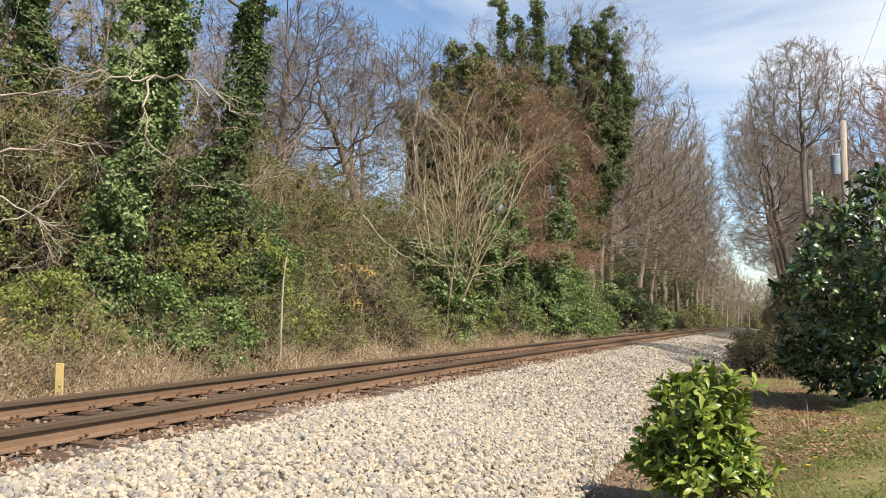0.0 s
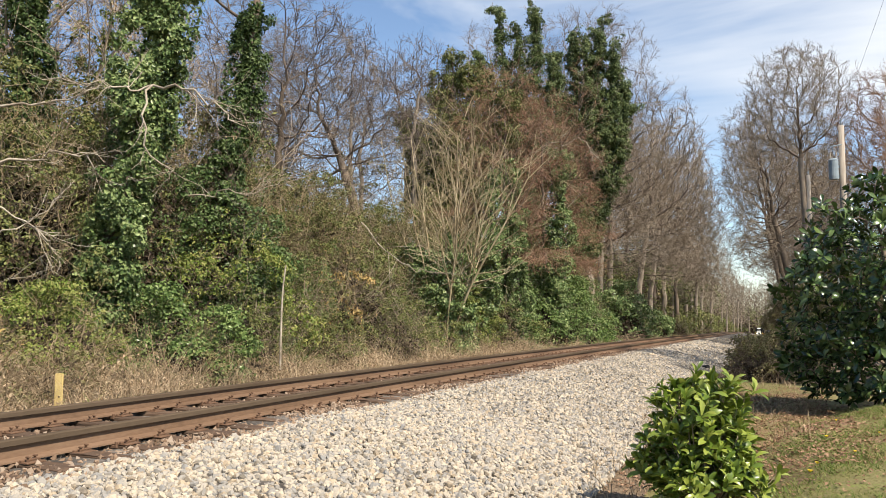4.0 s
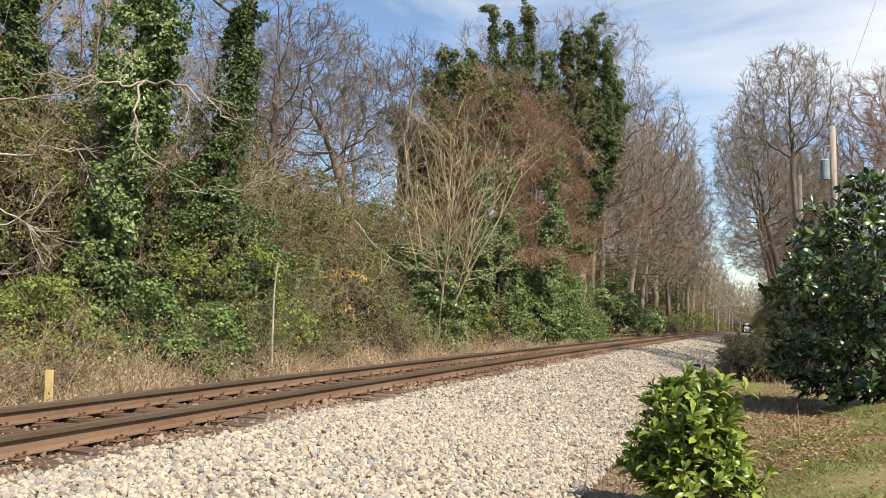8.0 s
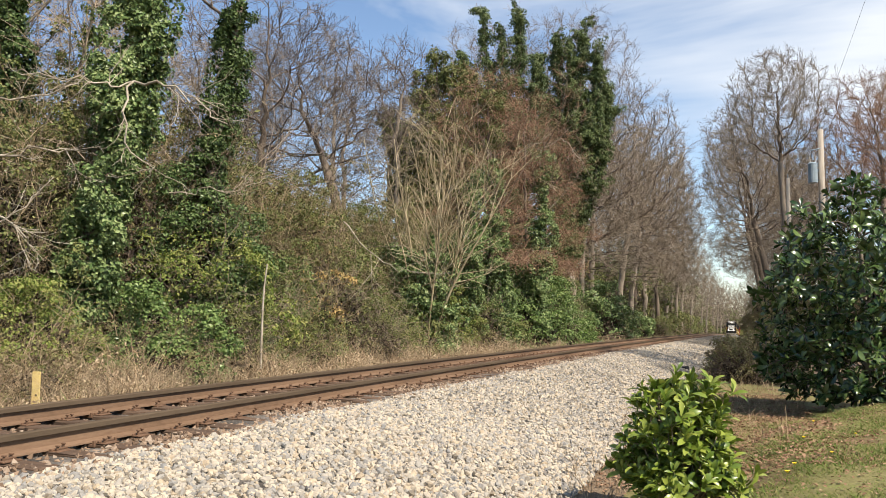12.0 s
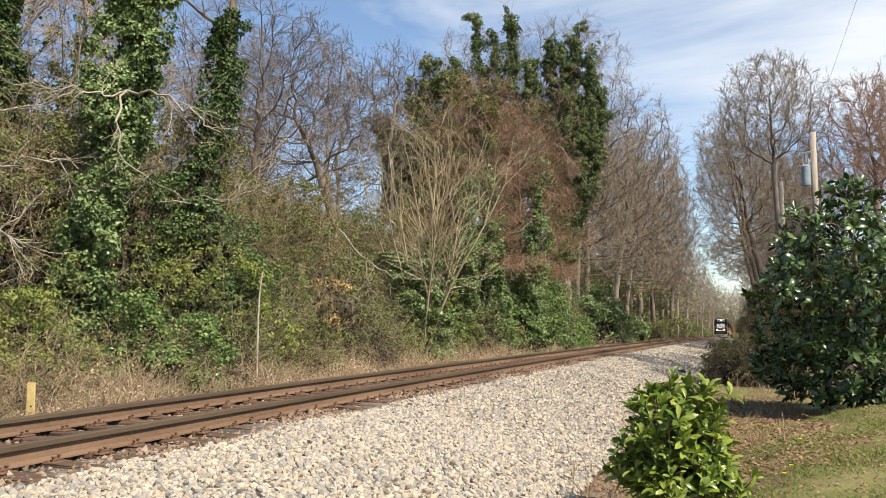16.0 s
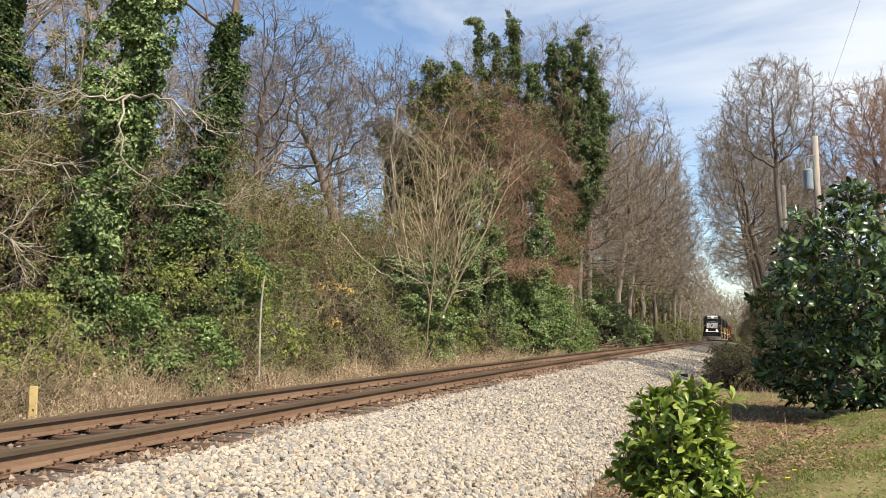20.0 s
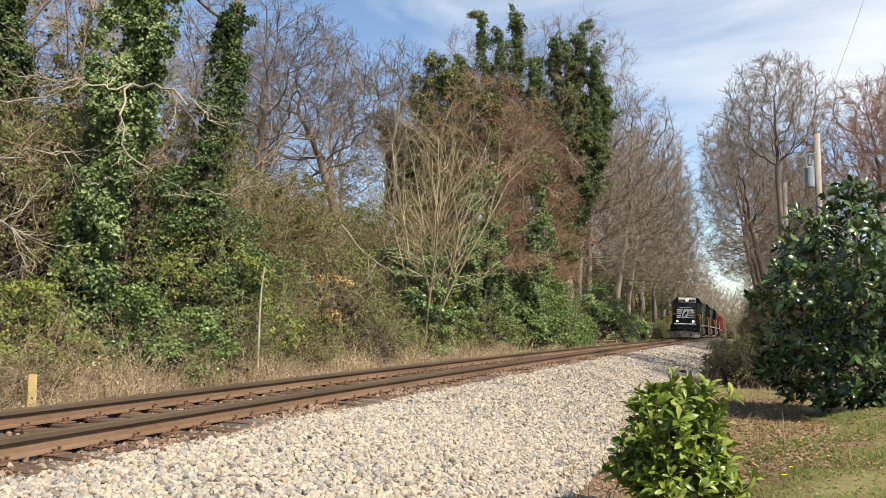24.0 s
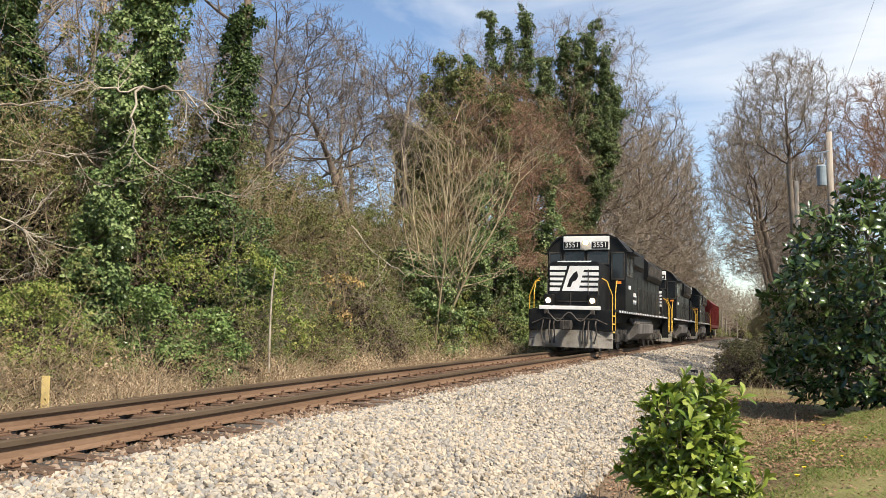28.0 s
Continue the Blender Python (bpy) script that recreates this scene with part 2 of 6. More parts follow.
M["bushleaf_in"] = material("inner_bush_leaf", [(0.05, 0.088, 0.011), (0.11, 0.162, 0.019), (0.20, 0.258, 0.038), (0.34, 0.375, 0.075)], 5, 30, 0.32, spec=0.4, bump=0, island=True, vary=0.6, through_light=0.22)
M["magleaf"] = material("magnolia_leaf", [(0.010, 0.023, 0.006), (0.024, 0.050, 0.012), (0.050, 0.088, 0.022), (0.13, 0.18, 0.055)], 5, 30, 0.22, spec=0.55, bump=0.1, depth=0.003, each=True, vary=0.6, through_light=0.03)
M["magleaf_in"] = material("magnolia_leaf_mass", [(0.010, 0.023, 0.006), (0.024, 0.050, 0.012), (0.050, 0.088, 0.022), (0.13, 0.18, 0.055)], 5, 30, 0.22, spec=0.55, bump=0, island=True, vary=0.6, through_light=0.03)
M["black"] = material("weathered_black_paint", [(0.005, 0.005, 0.006), (0.009, 0.009, 0.009), (0.018, 0.017, 0.015)], 1.5, 20, 0.4, spec=0.2, bump=0.08, depth=0.004)
M["under"] = material("sooty_running_gear", [(0.02, 0.018, 0.016), (0.05, 0.044, 0.038), (0.10, 0.088, 0.074)], 2.5, 25, 0.85, bump=0.4, depth=0.01)
M["dust"] = material("dusty_grey_steel", [(0.22, 0.195, 0.165), (0.38, 0.345, 0.295), (0.48, 0.44, 0.38)], 2.0, 25, 0.8, bump=0.3, depth=0.006)
M["tank"] = material("dusty_dark_tank", [(0.05, 0.046, 0.042), (0.11, 0.10, 0.09), (0.17, 0.155, 0.14)], 1.5, 20, 0.7, bump=0.2, depth=0.006)
M["white"] = material("white_paint", [(0.66, 0.65, 0.62), (0.80, 0.79, 0.77)], 2, 30, 0.5, bump=0.05)
M["amber"] = material("yellow_rail_paint", [(0.52, 0.30, 0.03), (0.68, 0.42, 0.06)], 4, 30, 0.55, bump=0.1)
M["orange"] = material("orange_marker", [(0.75, 0.22, 0.03), (0.8, 0.28, 0.05)], 4, 30, 0.5, bump=0)
M["glass"] = material("dark_cab_glass", [(0.01, 0.012, 0.014), (0.02, 0.022, 0.024)], 1, 10, 0.14, bump=0, spec=0.5)
M["lamp"] = material("lit_headlight", [(1.0, 0.62, 0.28), (1.0, 0.72, 0.40)], 1, 5, 0.3, bump=0, glow=30.0)
M["wheel"] = material("worn_wheel_steel", [(0.05, 0.045, 0.04), (0.12, 0.105, 0.09)], 3, 30, 0.6, metal=0.4, bump=0.2)
M["red"] = material("faded_red_wagon_paint", [(0.10, 0.014, 0.012), (0.16, 0.022, 0.018), (0.21, 0.045, 0.035)], 1.2, 14, 0.6, bump=0.15, depth=0.006)
M["pole"] = material("weathered_pole_wood", [(0.18, 0.15, 0.12), (0.29, 0.25, 0.205), (0.38, 0.335, 0.28)], 2, 20, 0.9, bump=0.6, depth=0.01, stretch=(1, 1, 0.1))
M["can"] = material("grey_transformer_paint", [(0.17, 0.21, 0.24), (0.25, 0.295, 0.325)], 3, 30, 0.5, bump=0.05)
M["wire"] = material("black_cable", [(0.02, 0.02, 0.02), (0.05, 0.05, 0.05)], 3, 30, 0.6, bump=0)
M["flower"] = material("dandelion_yellow", [(0.75, 0.52, 0.02), (0.85, 0.65, 0.05)], 20, 60, 0.7, bump=0)
M["marker"] = material("faded_yellow_marker", [(0.42, 0.30, 0.10), (0.52, 0.40, 0.17)], 6, 30, 0.7, bump=0.1)
M["pipe"] = material("black_plastic_pipe", [(0.012, 0.012, 0.013), (0.03, 0.03, 0.03)], 4, 30, 0.5, bump=0.1)


# ---------------- mesh helpers ----------------
def mesh_of(name, verts, faces, mats, smooth=False, index=None):
    """A mesh from arrays: verts (n, 3) and faces (m, k), all of k corners."""
    verts, faces = np.asarray(verts, np.float32), np.asarray(faces, np.int32)
    me = bpy.data.meshes.new(name)
    n, k = faces.shape
    me.vertices.add(len(verts))
    me.vertices.foreach_set("co", verts.ravel())
    me.loops.add(n * k)
    me.loops.foreach_set("vertex_index", faces.ravel())
    me.polygons.add(n)
    me.polygons.foreach_set("loop_start", np.arange(n, dtype=np.int32) * k)
    me.polygons.foreach_set("use_smooth", np.full(n, bool(smooth)))
    for m in (mats if isinstance(mats, (list, tuple)) else [mats]):
        me.materials.append(m)
    if index is not None:
        me.polygons.foreach_set("material_index", np.asarray(index, np.int32))
    me.update(calc_edges=True)
    me.validate()
    return me


def part(name, bm, mat, parent=None, label="", smooth=False):
    """Links a bmesh (or a ready mesh) as one mesh object under a thing or a part."""
    if isinstance(bm, bmesh.types.BMesh):
        me = bpy.data.meshes.new(name)
        bm.to_mesh(me)
        bm.free()
        me.materials.append(mat)
        if smooth:
            for p in me.polygons:
                p.use_smooth = True
    else:
        me = bm
    ob = new(name, me)
    if parent is not None:
        ob.parent = parent
    return tagged(ob, label)


def box(bm, x0, x1, y0, y1, z0, z1, bevel=0.0):
    r = bmesh.ops.create_cube(bm, size=1.0, matrix=Matrix.Translation(((x0 + x1) / 2, (y0 + y1) / 2, (z0 + z1) / 2)) @ Matrix.Diagonal((x1 - x0, y1 - y0, z1 - z0, 1)))
    if bevel:
        edges = list({e for v in r["verts"] for e in v.link_edges})
        bmesh.ops.bevel(bm, geom=edges, offset=bevel, segments=1, affect='EDGES')
    return bm


def boxes(*dims, bevel=0.0):
    bm = bmesh.new()
    for d in dims:
        box(bm, *d, bevel=bevel)
    return bm


def rod(bm, a, b, r, sides=8, r2=None):
    a, b = Vector(a), Vector(b)
    d = b - a
    q = d.to_track_quat('Z', 'Y').to_matrix().to_4x4()
    bmesh.ops.create_cone(bm, cap_ends=True, segments=sides, radius1=r, radius2=r if r2 is None else r2, depth=d.length, matrix=Matrix.Translation((a + b) / 2) @ q)
    return bm


def pipe(points, r, sides=6):
    bm = bmesh.new()
    for a, b in zip(points[:-1], points[1:]):
        rod(bm, a, b, r, sides)
    return bm


def prism(bm, outline, y0, y1):
    """An outline of (x, z) pushed from y0 to y1."""
    a = [bm.verts.new((x, y0, z)) for x, z in outline]
    b = [bm.verts.new((x, y1, z)) for x, z in outline]
    n = len(outline)
    bm.faces.new(a[::-1])
    bm.faces.new(b)
    for i in range(n):
        bm.faces.new((a[i], a[(i + 1) % n], b[(i + 1) % n], b[i]))
    bmesh.ops.recalc_face_normals(bm, faces=bm.faces)
    return bm


def thing(name, label, category, group="", m=None, kind=""):
    ob = new(name)
    if m is not None:
        ob.matrix_world = m
    return tagged(ob, label, category, group, kind)


def unit(v):
    return v / np.maximum(np.linalg.norm(v, axis=-1, keepdims=True), 1e-9)


def tubes(pts, rad, sides):
    """Rings of sides corners round polylines pts (n, k, 3) with radii rad (n, k): verts, quads."""
    n, k, _ = pts.shape
    tan = np.gradient(pts, axis=1)
    tan = unit(tan)
    ref = np.where(np.abs(tan[:, :1, 2:3]) > 0.8, np.array([[[1.0, 0, 0]]]), np.array([[[0, 0, 1.0]]]))
    u = unit(np.cross(tan, np.broadcast_to(ref, tan.shape)))
    v = np.cross(tan, u)
    ang = np.arange(sides) / sides * 2 * np.pi
    ring = pts[:, :, None] + rad[:, :, None, None] * (np.cos(ang)[None, None, :, None] * u[:, :, None] + np.sin(ang)[None, None, :, None] * v[:, :, None])
    idx = np.arange(n * k * sides).reshape(n, k, sides)
    nx = np.roll(idx, -1, axis=2)
    q = np.stack([idx[:, :-1], nx[:, :-1], nx[:, 1:], idx[:, 1:]], axis=-1).reshape(-1, 4)
    return ring.reshape(-1, 3), q


def sprout(rng, pts, rad, count, t0, t1, length, spread, k, lift, wander, thick, thin=0.25):
    """count children along each parent polyline, vectorised; returns their points and radii."""
    n, kk, _ = pts.shape
    par = np.repeat(np.arange(n), count)
    m = len(par)
    t = rng.uniform(t0, t1, m)
    f = t * (kk - 1)
    i = np.minimum(f.astype(int), kk - 2)
    w = (f - i)[:, None]
    start = pts[par, i] * (1 - w) + pts[par, i + 1] * w
    r0 = rad[par, i] * (1 - w[:, 0]) + rad[par, i + 1] * w[:, 0]
    tan = unit(pts[par, i + 1] - pts[par, i])
    side = unit(np.cross(tan, unit(rng.normal(size=(m, 3)))))
    a = np.radians(rng.normal(spread, spread * 0.22, m))[:, None]
    d = unit(tan * np.cos(a) + side * np.sin(a))
    plen = np.linalg.norm(np.diff(pts, axis=1), axis=2).sum(1)[par]
    ln = plen * length * rng.uniform(0.6, 1.3, m) * (1.15 - 0.6 * t)
    out = np.empty((m, k, 3))
    out[:, 0] = start
    step = (ln / (k - 1))[:, None]
    for j in range(1, k):
        d = unit(d + rng.normal(0, wander, (m, 3)) + np.array([0, 0, lift]))
        out[:, j] = out[:, j - 1] + d * step
    r = (np.minimum(r0 * thick, r0 * 0.95))[:, None] * np.linspace(1, thin, k)[None]
    return out, r


def leaf_quads(rng, at, length, width, out=None, droop=0.0):
    """Small folded leaves (two triangles each) at the points; out: the way they face."""
    n = len(at)
    d = rng.normal(size=(n, 3))
    nrm = rng.normal(size=(n, 3)) * 0.75 + (0 if out is None else out)
    nrm = unit(nrm + np.array([0, 0, 0.25]))
    d = unit(np.cross(nrm, d) + np.array([0, 0, -droop]))
    s = np.cross(nrm, d)
    ln = length * rng.uniform(0.6, 1.35, n)[:, None]
    wd = width * rng.uniform(0.7, 1.3, n)[:, None]
    a = at
    tip = at + d * ln
    mid = at + d * ln * 0.45
    up = nrm * wd * 0.18
    v = np.stack([a, mid + s * wd / 2 + up, tip, mid - s * wd / 2 + up], axis=1).reshape(-1, 3)
    b = np.arange(n)[:, None] * 4
    f = np.concatenate([b + np.array([[0, 1, 2]]), b + np.array([[0, 2, 3]])], axis=1).reshape(-1, 3)
    return v, f


def clumps(rng, centre, out, per, rad, size, flat=0.75, droop=0.3):
    """Leaves in small domes round the centres, facing out and up, with dark gaps between the domes."""
    n = len(centre) * per
    c, o = np.repeat(centre, per, 0), np.repeat(unit(out), per, 0)
    r = np.repeat(rad * rng.uniform(0.55, 1.4, len(centre)), per)[:, None]
    d = unit(rng.normal(size=(n, 3)) + o * 0.9 + np.array([0, 0, 0.35]))
    return leaf_quads(rng, c + d * r * rng.uniform(0.75, 1.05, (n, 1)) * np.array([1, 1, flat]), size, size * 0.75, d * 1.6, droop)


def stack(parts):
    """Joins several (verts, faces) pairs."""
    vs, fs, n = [], [], 0
    for v, f in parts:
        vs.append(v)
        fs.append(f + n)
        n += len(v)
    return np.concatenate(vs), np.concatenate(fs)


# ---------------- the ground ----------------
TRACK = -6.735          # the track's middle line; it runs along y
NEAR, FAR = -5.98, -7.49
CANT = 0.04             # the far rail stands this much higher


def bend(y):
    """How far the line has swung to the east at y: straight at first, then a wide curve."""
    return np.maximum(0.0, np.asarray(y, float) - 425.0) ** 2 / 600.0


def fall(y):
    """The land's gentle fall to the north, beyond a low summit of the line."""
    y = np.minimum(np.asarray(y, float), 460.0)
    return -0.0055 * 10.0 * np.logaddexp(0.0, (y - 30.0) / 10.0) - 4.2e-5 * np.maximum(0.0, y - 95.0) ** 2


def rise(y):
    """The height of the track's summit and fall above its level beside the camera."""
    y = np.asarray(y, float)
    return 0.065 - 0.05 * np.exp(-np.maximum(y - 3.0, 0.0) / 6.0) + fall(y)


def smooth_step(a, b, x):
    t = np.clip((x - a) / (b - a), 0, 1)
    return t * t * (3 - 2 * t)


def lie(x, y):
    """The ground's height."""
    x, y = np.asarray(x, float), np.asarray(y, float)
    z = -0.34 - 0.42 * smooth_step(-4.6, -1.9, x) - 0.30 * smooth_step(-9.0, -10.6, x)
    z = z + 0.36 * smooth_step(-0.8, 0.6, x) * (1 - smooth_step(11.4, 13.4, y - 2.2 * x)) + 0.15 * smooth_step(0.5, 6, x) + 0.5 * smooth_step(-14, -30, x)
    z = z + 0.03 * np.sin(x * 1.3 + 0.7 * np.sin(y * 0.5)) * np.sin(y * 0.9) * (np.abs(x - TRACK) > 2.6)
    return z + fall(y)


def grid_axis(lo, hi, near_lo, near_hi, step):
    inner = np.arange(near_lo, near_hi, step)
    left, right, s, a = [], [], step, near_lo
    while a > lo:
        s *= 1.35
        a -= s
        left.append(a)
    s, b = step, near_hi
    while b < hi:
        s *= 1.35
        b += s
        right.append(b)
    return np.array(left[::-1] + list(inner) + right)


gx, gy = grid_axis(-3000, 3000, -16, 7, 0.3), grid_axis(-3000, 3000, 0, 60, 0.4)
X, Y = np.meshgrid(gx, gy, indexing="ij")
gv = np.stack([X, Y, lie(X, Y)], -1).reshape(-1, 3)
gi = np.arange(X.size).reshape(X.shape)
gf = np.stack([gi[:-1, :-1], gi[1:, :-1], gi[1:, 1:], gi[:-1, 1:]], -1).reshape(-1, 4)
cx = gv[gf].mean(1)[:, 0]
ground = new("ground", mesh_of("ground", gv, gf, [M["litter"], M["lawn"]], True, ((cx > -1.4) & (gv[gf].mean(1)[:, 1] < 26)).astype(int)))
tagged(ground, "brown leaf-littered woodland soil and thin winter grass beside the railway", "ground", kind="structure")

# the bed of crushed stone: a flat crown and two shoulders
prof_x = np.array([-10.2, -9.3, -8.55, -4.95, -4.5, -3.6, -2.7, -1.85])
prof_z = np.array([-0.66, -0.36, -0.215, -0.235, -0.27, -0.42, -0.57, -0.77])
bed_y = np.concatenate([np.arange(-12, 60, 0.5), np.geomspace(60, 720, 60)])
bx, by = np.meshgrid(prof_x, bed_y, indexing="ij")
bz = np.repeat(prof_z[:, None], len(bed_y), 1) + rise(by) + 0.025 * np.sin(by * 1.7 + bx * 2.1) * np.sin(by * 0.37 + bx)
bv = np.stack([bx + bend(by), by, bz], -1).reshape(-1, 3)
bi = np.arange(bx.size).reshape(bx.shape)
bf = np.stack([bi[:-1, :-1], bi[1:, :-1], bi[1:, 1:], bi[:-1, 1:]], -1).reshape(-1, 4)
bed = tagged(new("ballast_bed", mesh_of("ballast_bed", bv, bf, M["ballast"], True)), "pale crushed-stone bed with sloping shoulders under the railway track", "ballast", kind="structure")


def bed_z(x, y):
    return np.interp(x, prof_x, prof_z) + rise(y) + 0.025 * np.sin(y * 1.7 + x * 2.1) * np.sin(y * 0.37 + x)


# ---------------- the track ----------------
def rail_mesh(name, outline, mats, pick):
    ys = np.concatenate([np.arange(-12, 60, 1.5), np.geomspace(60, 720, 60)])
    n, k = len(outline), len(ys)
    v = np.array([[(x + float(bend(y)), y, z + float(rise(y))) for x, z in outline] for y in ys]).reshape(-1, 3)
    i = np.arange(n * k).reshape(k, n)
    j = np.roll(i, -1, 1)
    f = np.stack([i[:-1], i[1:], j[1:], j[:-1]], -1).reshape(-1, 4)
    return mesh_of(name, v, f, mats, False, np.tile(np.array(pick), k - 1))


foot_me = rail_mesh("rail", [(0.007, -0.050), (0.007, -0.10), (0.013, -0.15), (0.074, -0.172), (0.076, -0.186), (-0.076, -0.186), (-0.074, -0.172), (-0.013, -0.15), (-0.007, -0.10), (-0.007, -0.050)], [M["rust"]], [0] * 10)
# the three underside faces take the near-black shade colour
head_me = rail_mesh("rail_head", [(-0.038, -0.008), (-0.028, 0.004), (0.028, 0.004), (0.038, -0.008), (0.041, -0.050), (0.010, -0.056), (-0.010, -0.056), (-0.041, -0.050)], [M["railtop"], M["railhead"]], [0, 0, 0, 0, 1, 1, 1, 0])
for x, z in ((NEAR, 0.0), (FAR, CANT)):
    rail = tagged(new("rail", foot_me), "rust-brown steel rail with a worn grey running top", "rail", "rails of the track")
    rail.location = (x, 0, z)
    head = tagged(new("rail_head", head_me), "worn brown rail head with shade painted dark on its underside")
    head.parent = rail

rng = np.random.default_rng(11)
PITCH = 0.535
tie_mes = []
for i in range(5):
    bm = bmesh.new()
    box(bm, -1.32, 1.32, -0.115, 0.115, -0.18, 0.0, bevel=0.012)
    bmesh.ops.subdivide_edges(bm, edges=[e for e in bm.edges if e.calc_length() > 1.0], cuts=7)
    for v in bm.verts:
        v.co += Vector(rng.normal(0, 0.006, 3))
    me = bpy.data.meshes.new("sleeper")
    bm.to_mesh(me)
    bm.free()
    me.materials.append(M["tie"])
    tie_mes.append(me)


def small_mesh(name, bm, mat):
    me = bpy.data.meshes.new(name)
    bm.to_mesh(me)
    bm.free()
    me.materials.append(mat)
    return me


plate_me = small_mesh("tie_plate", boxes((-0.18, 0.18, -0.095, 0.095, 0.0, 0.014), (-0.11, -0.078, -0.095, 0.095, 0.014, 0.03), (0.078, 0.11, -0.095, 0.095, 0.014, 0.03), bevel=0.003), M["plate"])
spike_me = small_mesh("spike", boxes((-0.009, 0.009, -0.008, 0.008, -0.03, 0.028), (-0.018, 0.018, -0.014, 0.014, 0.024, 0.038), bevel=0.003), M["plate"])
anchor_me = small_mesh("rail_anchor", boxes((-0.10, 0.10, -0.012, 0.012, -0.035, -0.004), (0.076, 0.102, -0.013, 0.013, -0.03, 0.028), bevel=0.004), M["plate"])
y, i = -3.3, 0
while y < 150:
    skew = float(rng.normal(0, 0.6))
    tie = new("sleeper", tie_mes[i % 5])
    tagged(tie, "dark creosoted timber sleeper half buried in stones", "sleeper", "sleepers of the track")
    tie.matrix_world = pose(TRACK + float(rng.normal(0, 0.03)), y + float(rng.normal(0, 0.02)), -0.2 + CANT / 2 + float(rise(y)), 0, math.degrees(CANT / 1.5), skew)
    if y < 70:
        for sx, top in ((0.755, 0), (-0.755, 0)):
            p = new("tie_plate", plate_me)
            p.parent = tie
            p.location = (sx, 0, 0.002)
            if y < 32:
                for dx, dy in ((0.085, 0.06), (-0.085, -0.06), (0.14, -0.06)):
                    s = new("spike", spike_me)
                    s.parent = tie
                    s.matrix_basis = pose(sx + dx, dy, 0.02 + float(rng.uniform(0, 0.015)), 0, 0, float(rng.uniform(-10, 10)))
                if i % 3 == 0:
                    for dy in (-0.14, 0.14):
                        s = new("rail_anchor", anchor_me)
                        s.parent = tie
                        s.location = (sx, dy, 0.012)
    y += PITCH
    i += 1


# ---------------- the train ----------------
def bars(bm, rows):
    for r in rows:
        box(bm, *r)
    return bm


def words(name, text, size, m, mat, parent):
    cu = bpy.data.curves.new(name, 'FONT')
    cu.body, cu.size, cu.extrude, cu.align_x, cu.align_y = text, size, 0.004, 'CENTER', 'CENTER'
    ob = bpy.data.objects.new(name, cu)
    me = bpy.data.meshes.new_from_object(ob)
    bpy.data.objects.remove(ob)
    bpy.data.curves.remove(cu)
    me.materials.clear()
    me.materials.append(mat)
    o = new(name, me)
    o.parent = parent
    o.matrix_basis = m
    return o


def wheelset(parent, y, r=0.508):
    bm = bmesh.new()
    for s in (-1, 1):
        rod(bm, (s * 0.70, 0, 0), (s * 0.83, 0, 0), r, 24)
        rod(bm, (s * 0.66, 0, 0), (s * 0.70, 0, 0), r + 0.026, 24)
        rod(bm, (s * 0.83, 0, 0), (s * 0.90, 0, 0), 0.16, 12)
        for k in range(6):
            a = k * math.pi / 3
            rod(bm, (s * 0.832, 0.3 * math.cos(a), 0.3 * math.sin(a)), (s * 0.84, 0.3 * math.cos(a), 0.3 * math.sin(a)), 0.05, 8)
    rod(bm, (-0.7, 0, 0), (0.7, 0, 0), 0.1, 10)
    w = part("wheelset", bm, M["wheel"], parent)
    w.location = (0, y, r)
    return w


def truck(parent, y0, axles, r=0.508, mat="under"):
    """A bogie with its side frames; returns the wheel sets, which are parts of the vehicle."""
    lo, hi = y0 + axles[0], y0 + axles[-1]
    bm = bmesh.new()
    for s in (-1, 1):
        x0, x1 = sorted((s * 0.98, s * 1.13))
        box(bm, x0, x1, lo - 0.75, hi + 0.75, 0.66, 0.92, bevel=0.03)
        for a in axles:
            box(bm, min(s * 0.95, s * 1.22), max(s * 0.95, s * 1.22), y0 + a - 0.22, y0 + a + 0.22, 0.34, 0.72, bevel=0.04)
        for a, b in zip(axles[:-1], axles[1:]):
            mid = y0 + (a + b) / 2
            box(bm, x0, x1, mid - 0.35, mid + 0.35, 0.42, 0.7, bevel=0.03)
            for k in (-0.2, 0.2):
                rod(bm, (s * 1.12, mid + k, 0.5), (s * 1.12, mid + k, 0.85), 0.085, 10)
        for a in axles:
            rod(bm, (s * 1.16, y0 + a + 0.42, 0.75), (s * 1.16, y0 + a + 0.62, 0.28), 0.03, 6)
    box(bm, -1.0, 1.0, (lo + hi) / 2 - 0.3, (lo + hi) / 2 + 0.3, 0.6, 1.0)
    part("bogie_frame", bm, M[mat], parent, "sooty cast bogie side frame with springs")
    return [wheelset(parent, y0 + a, r) for a in axles]


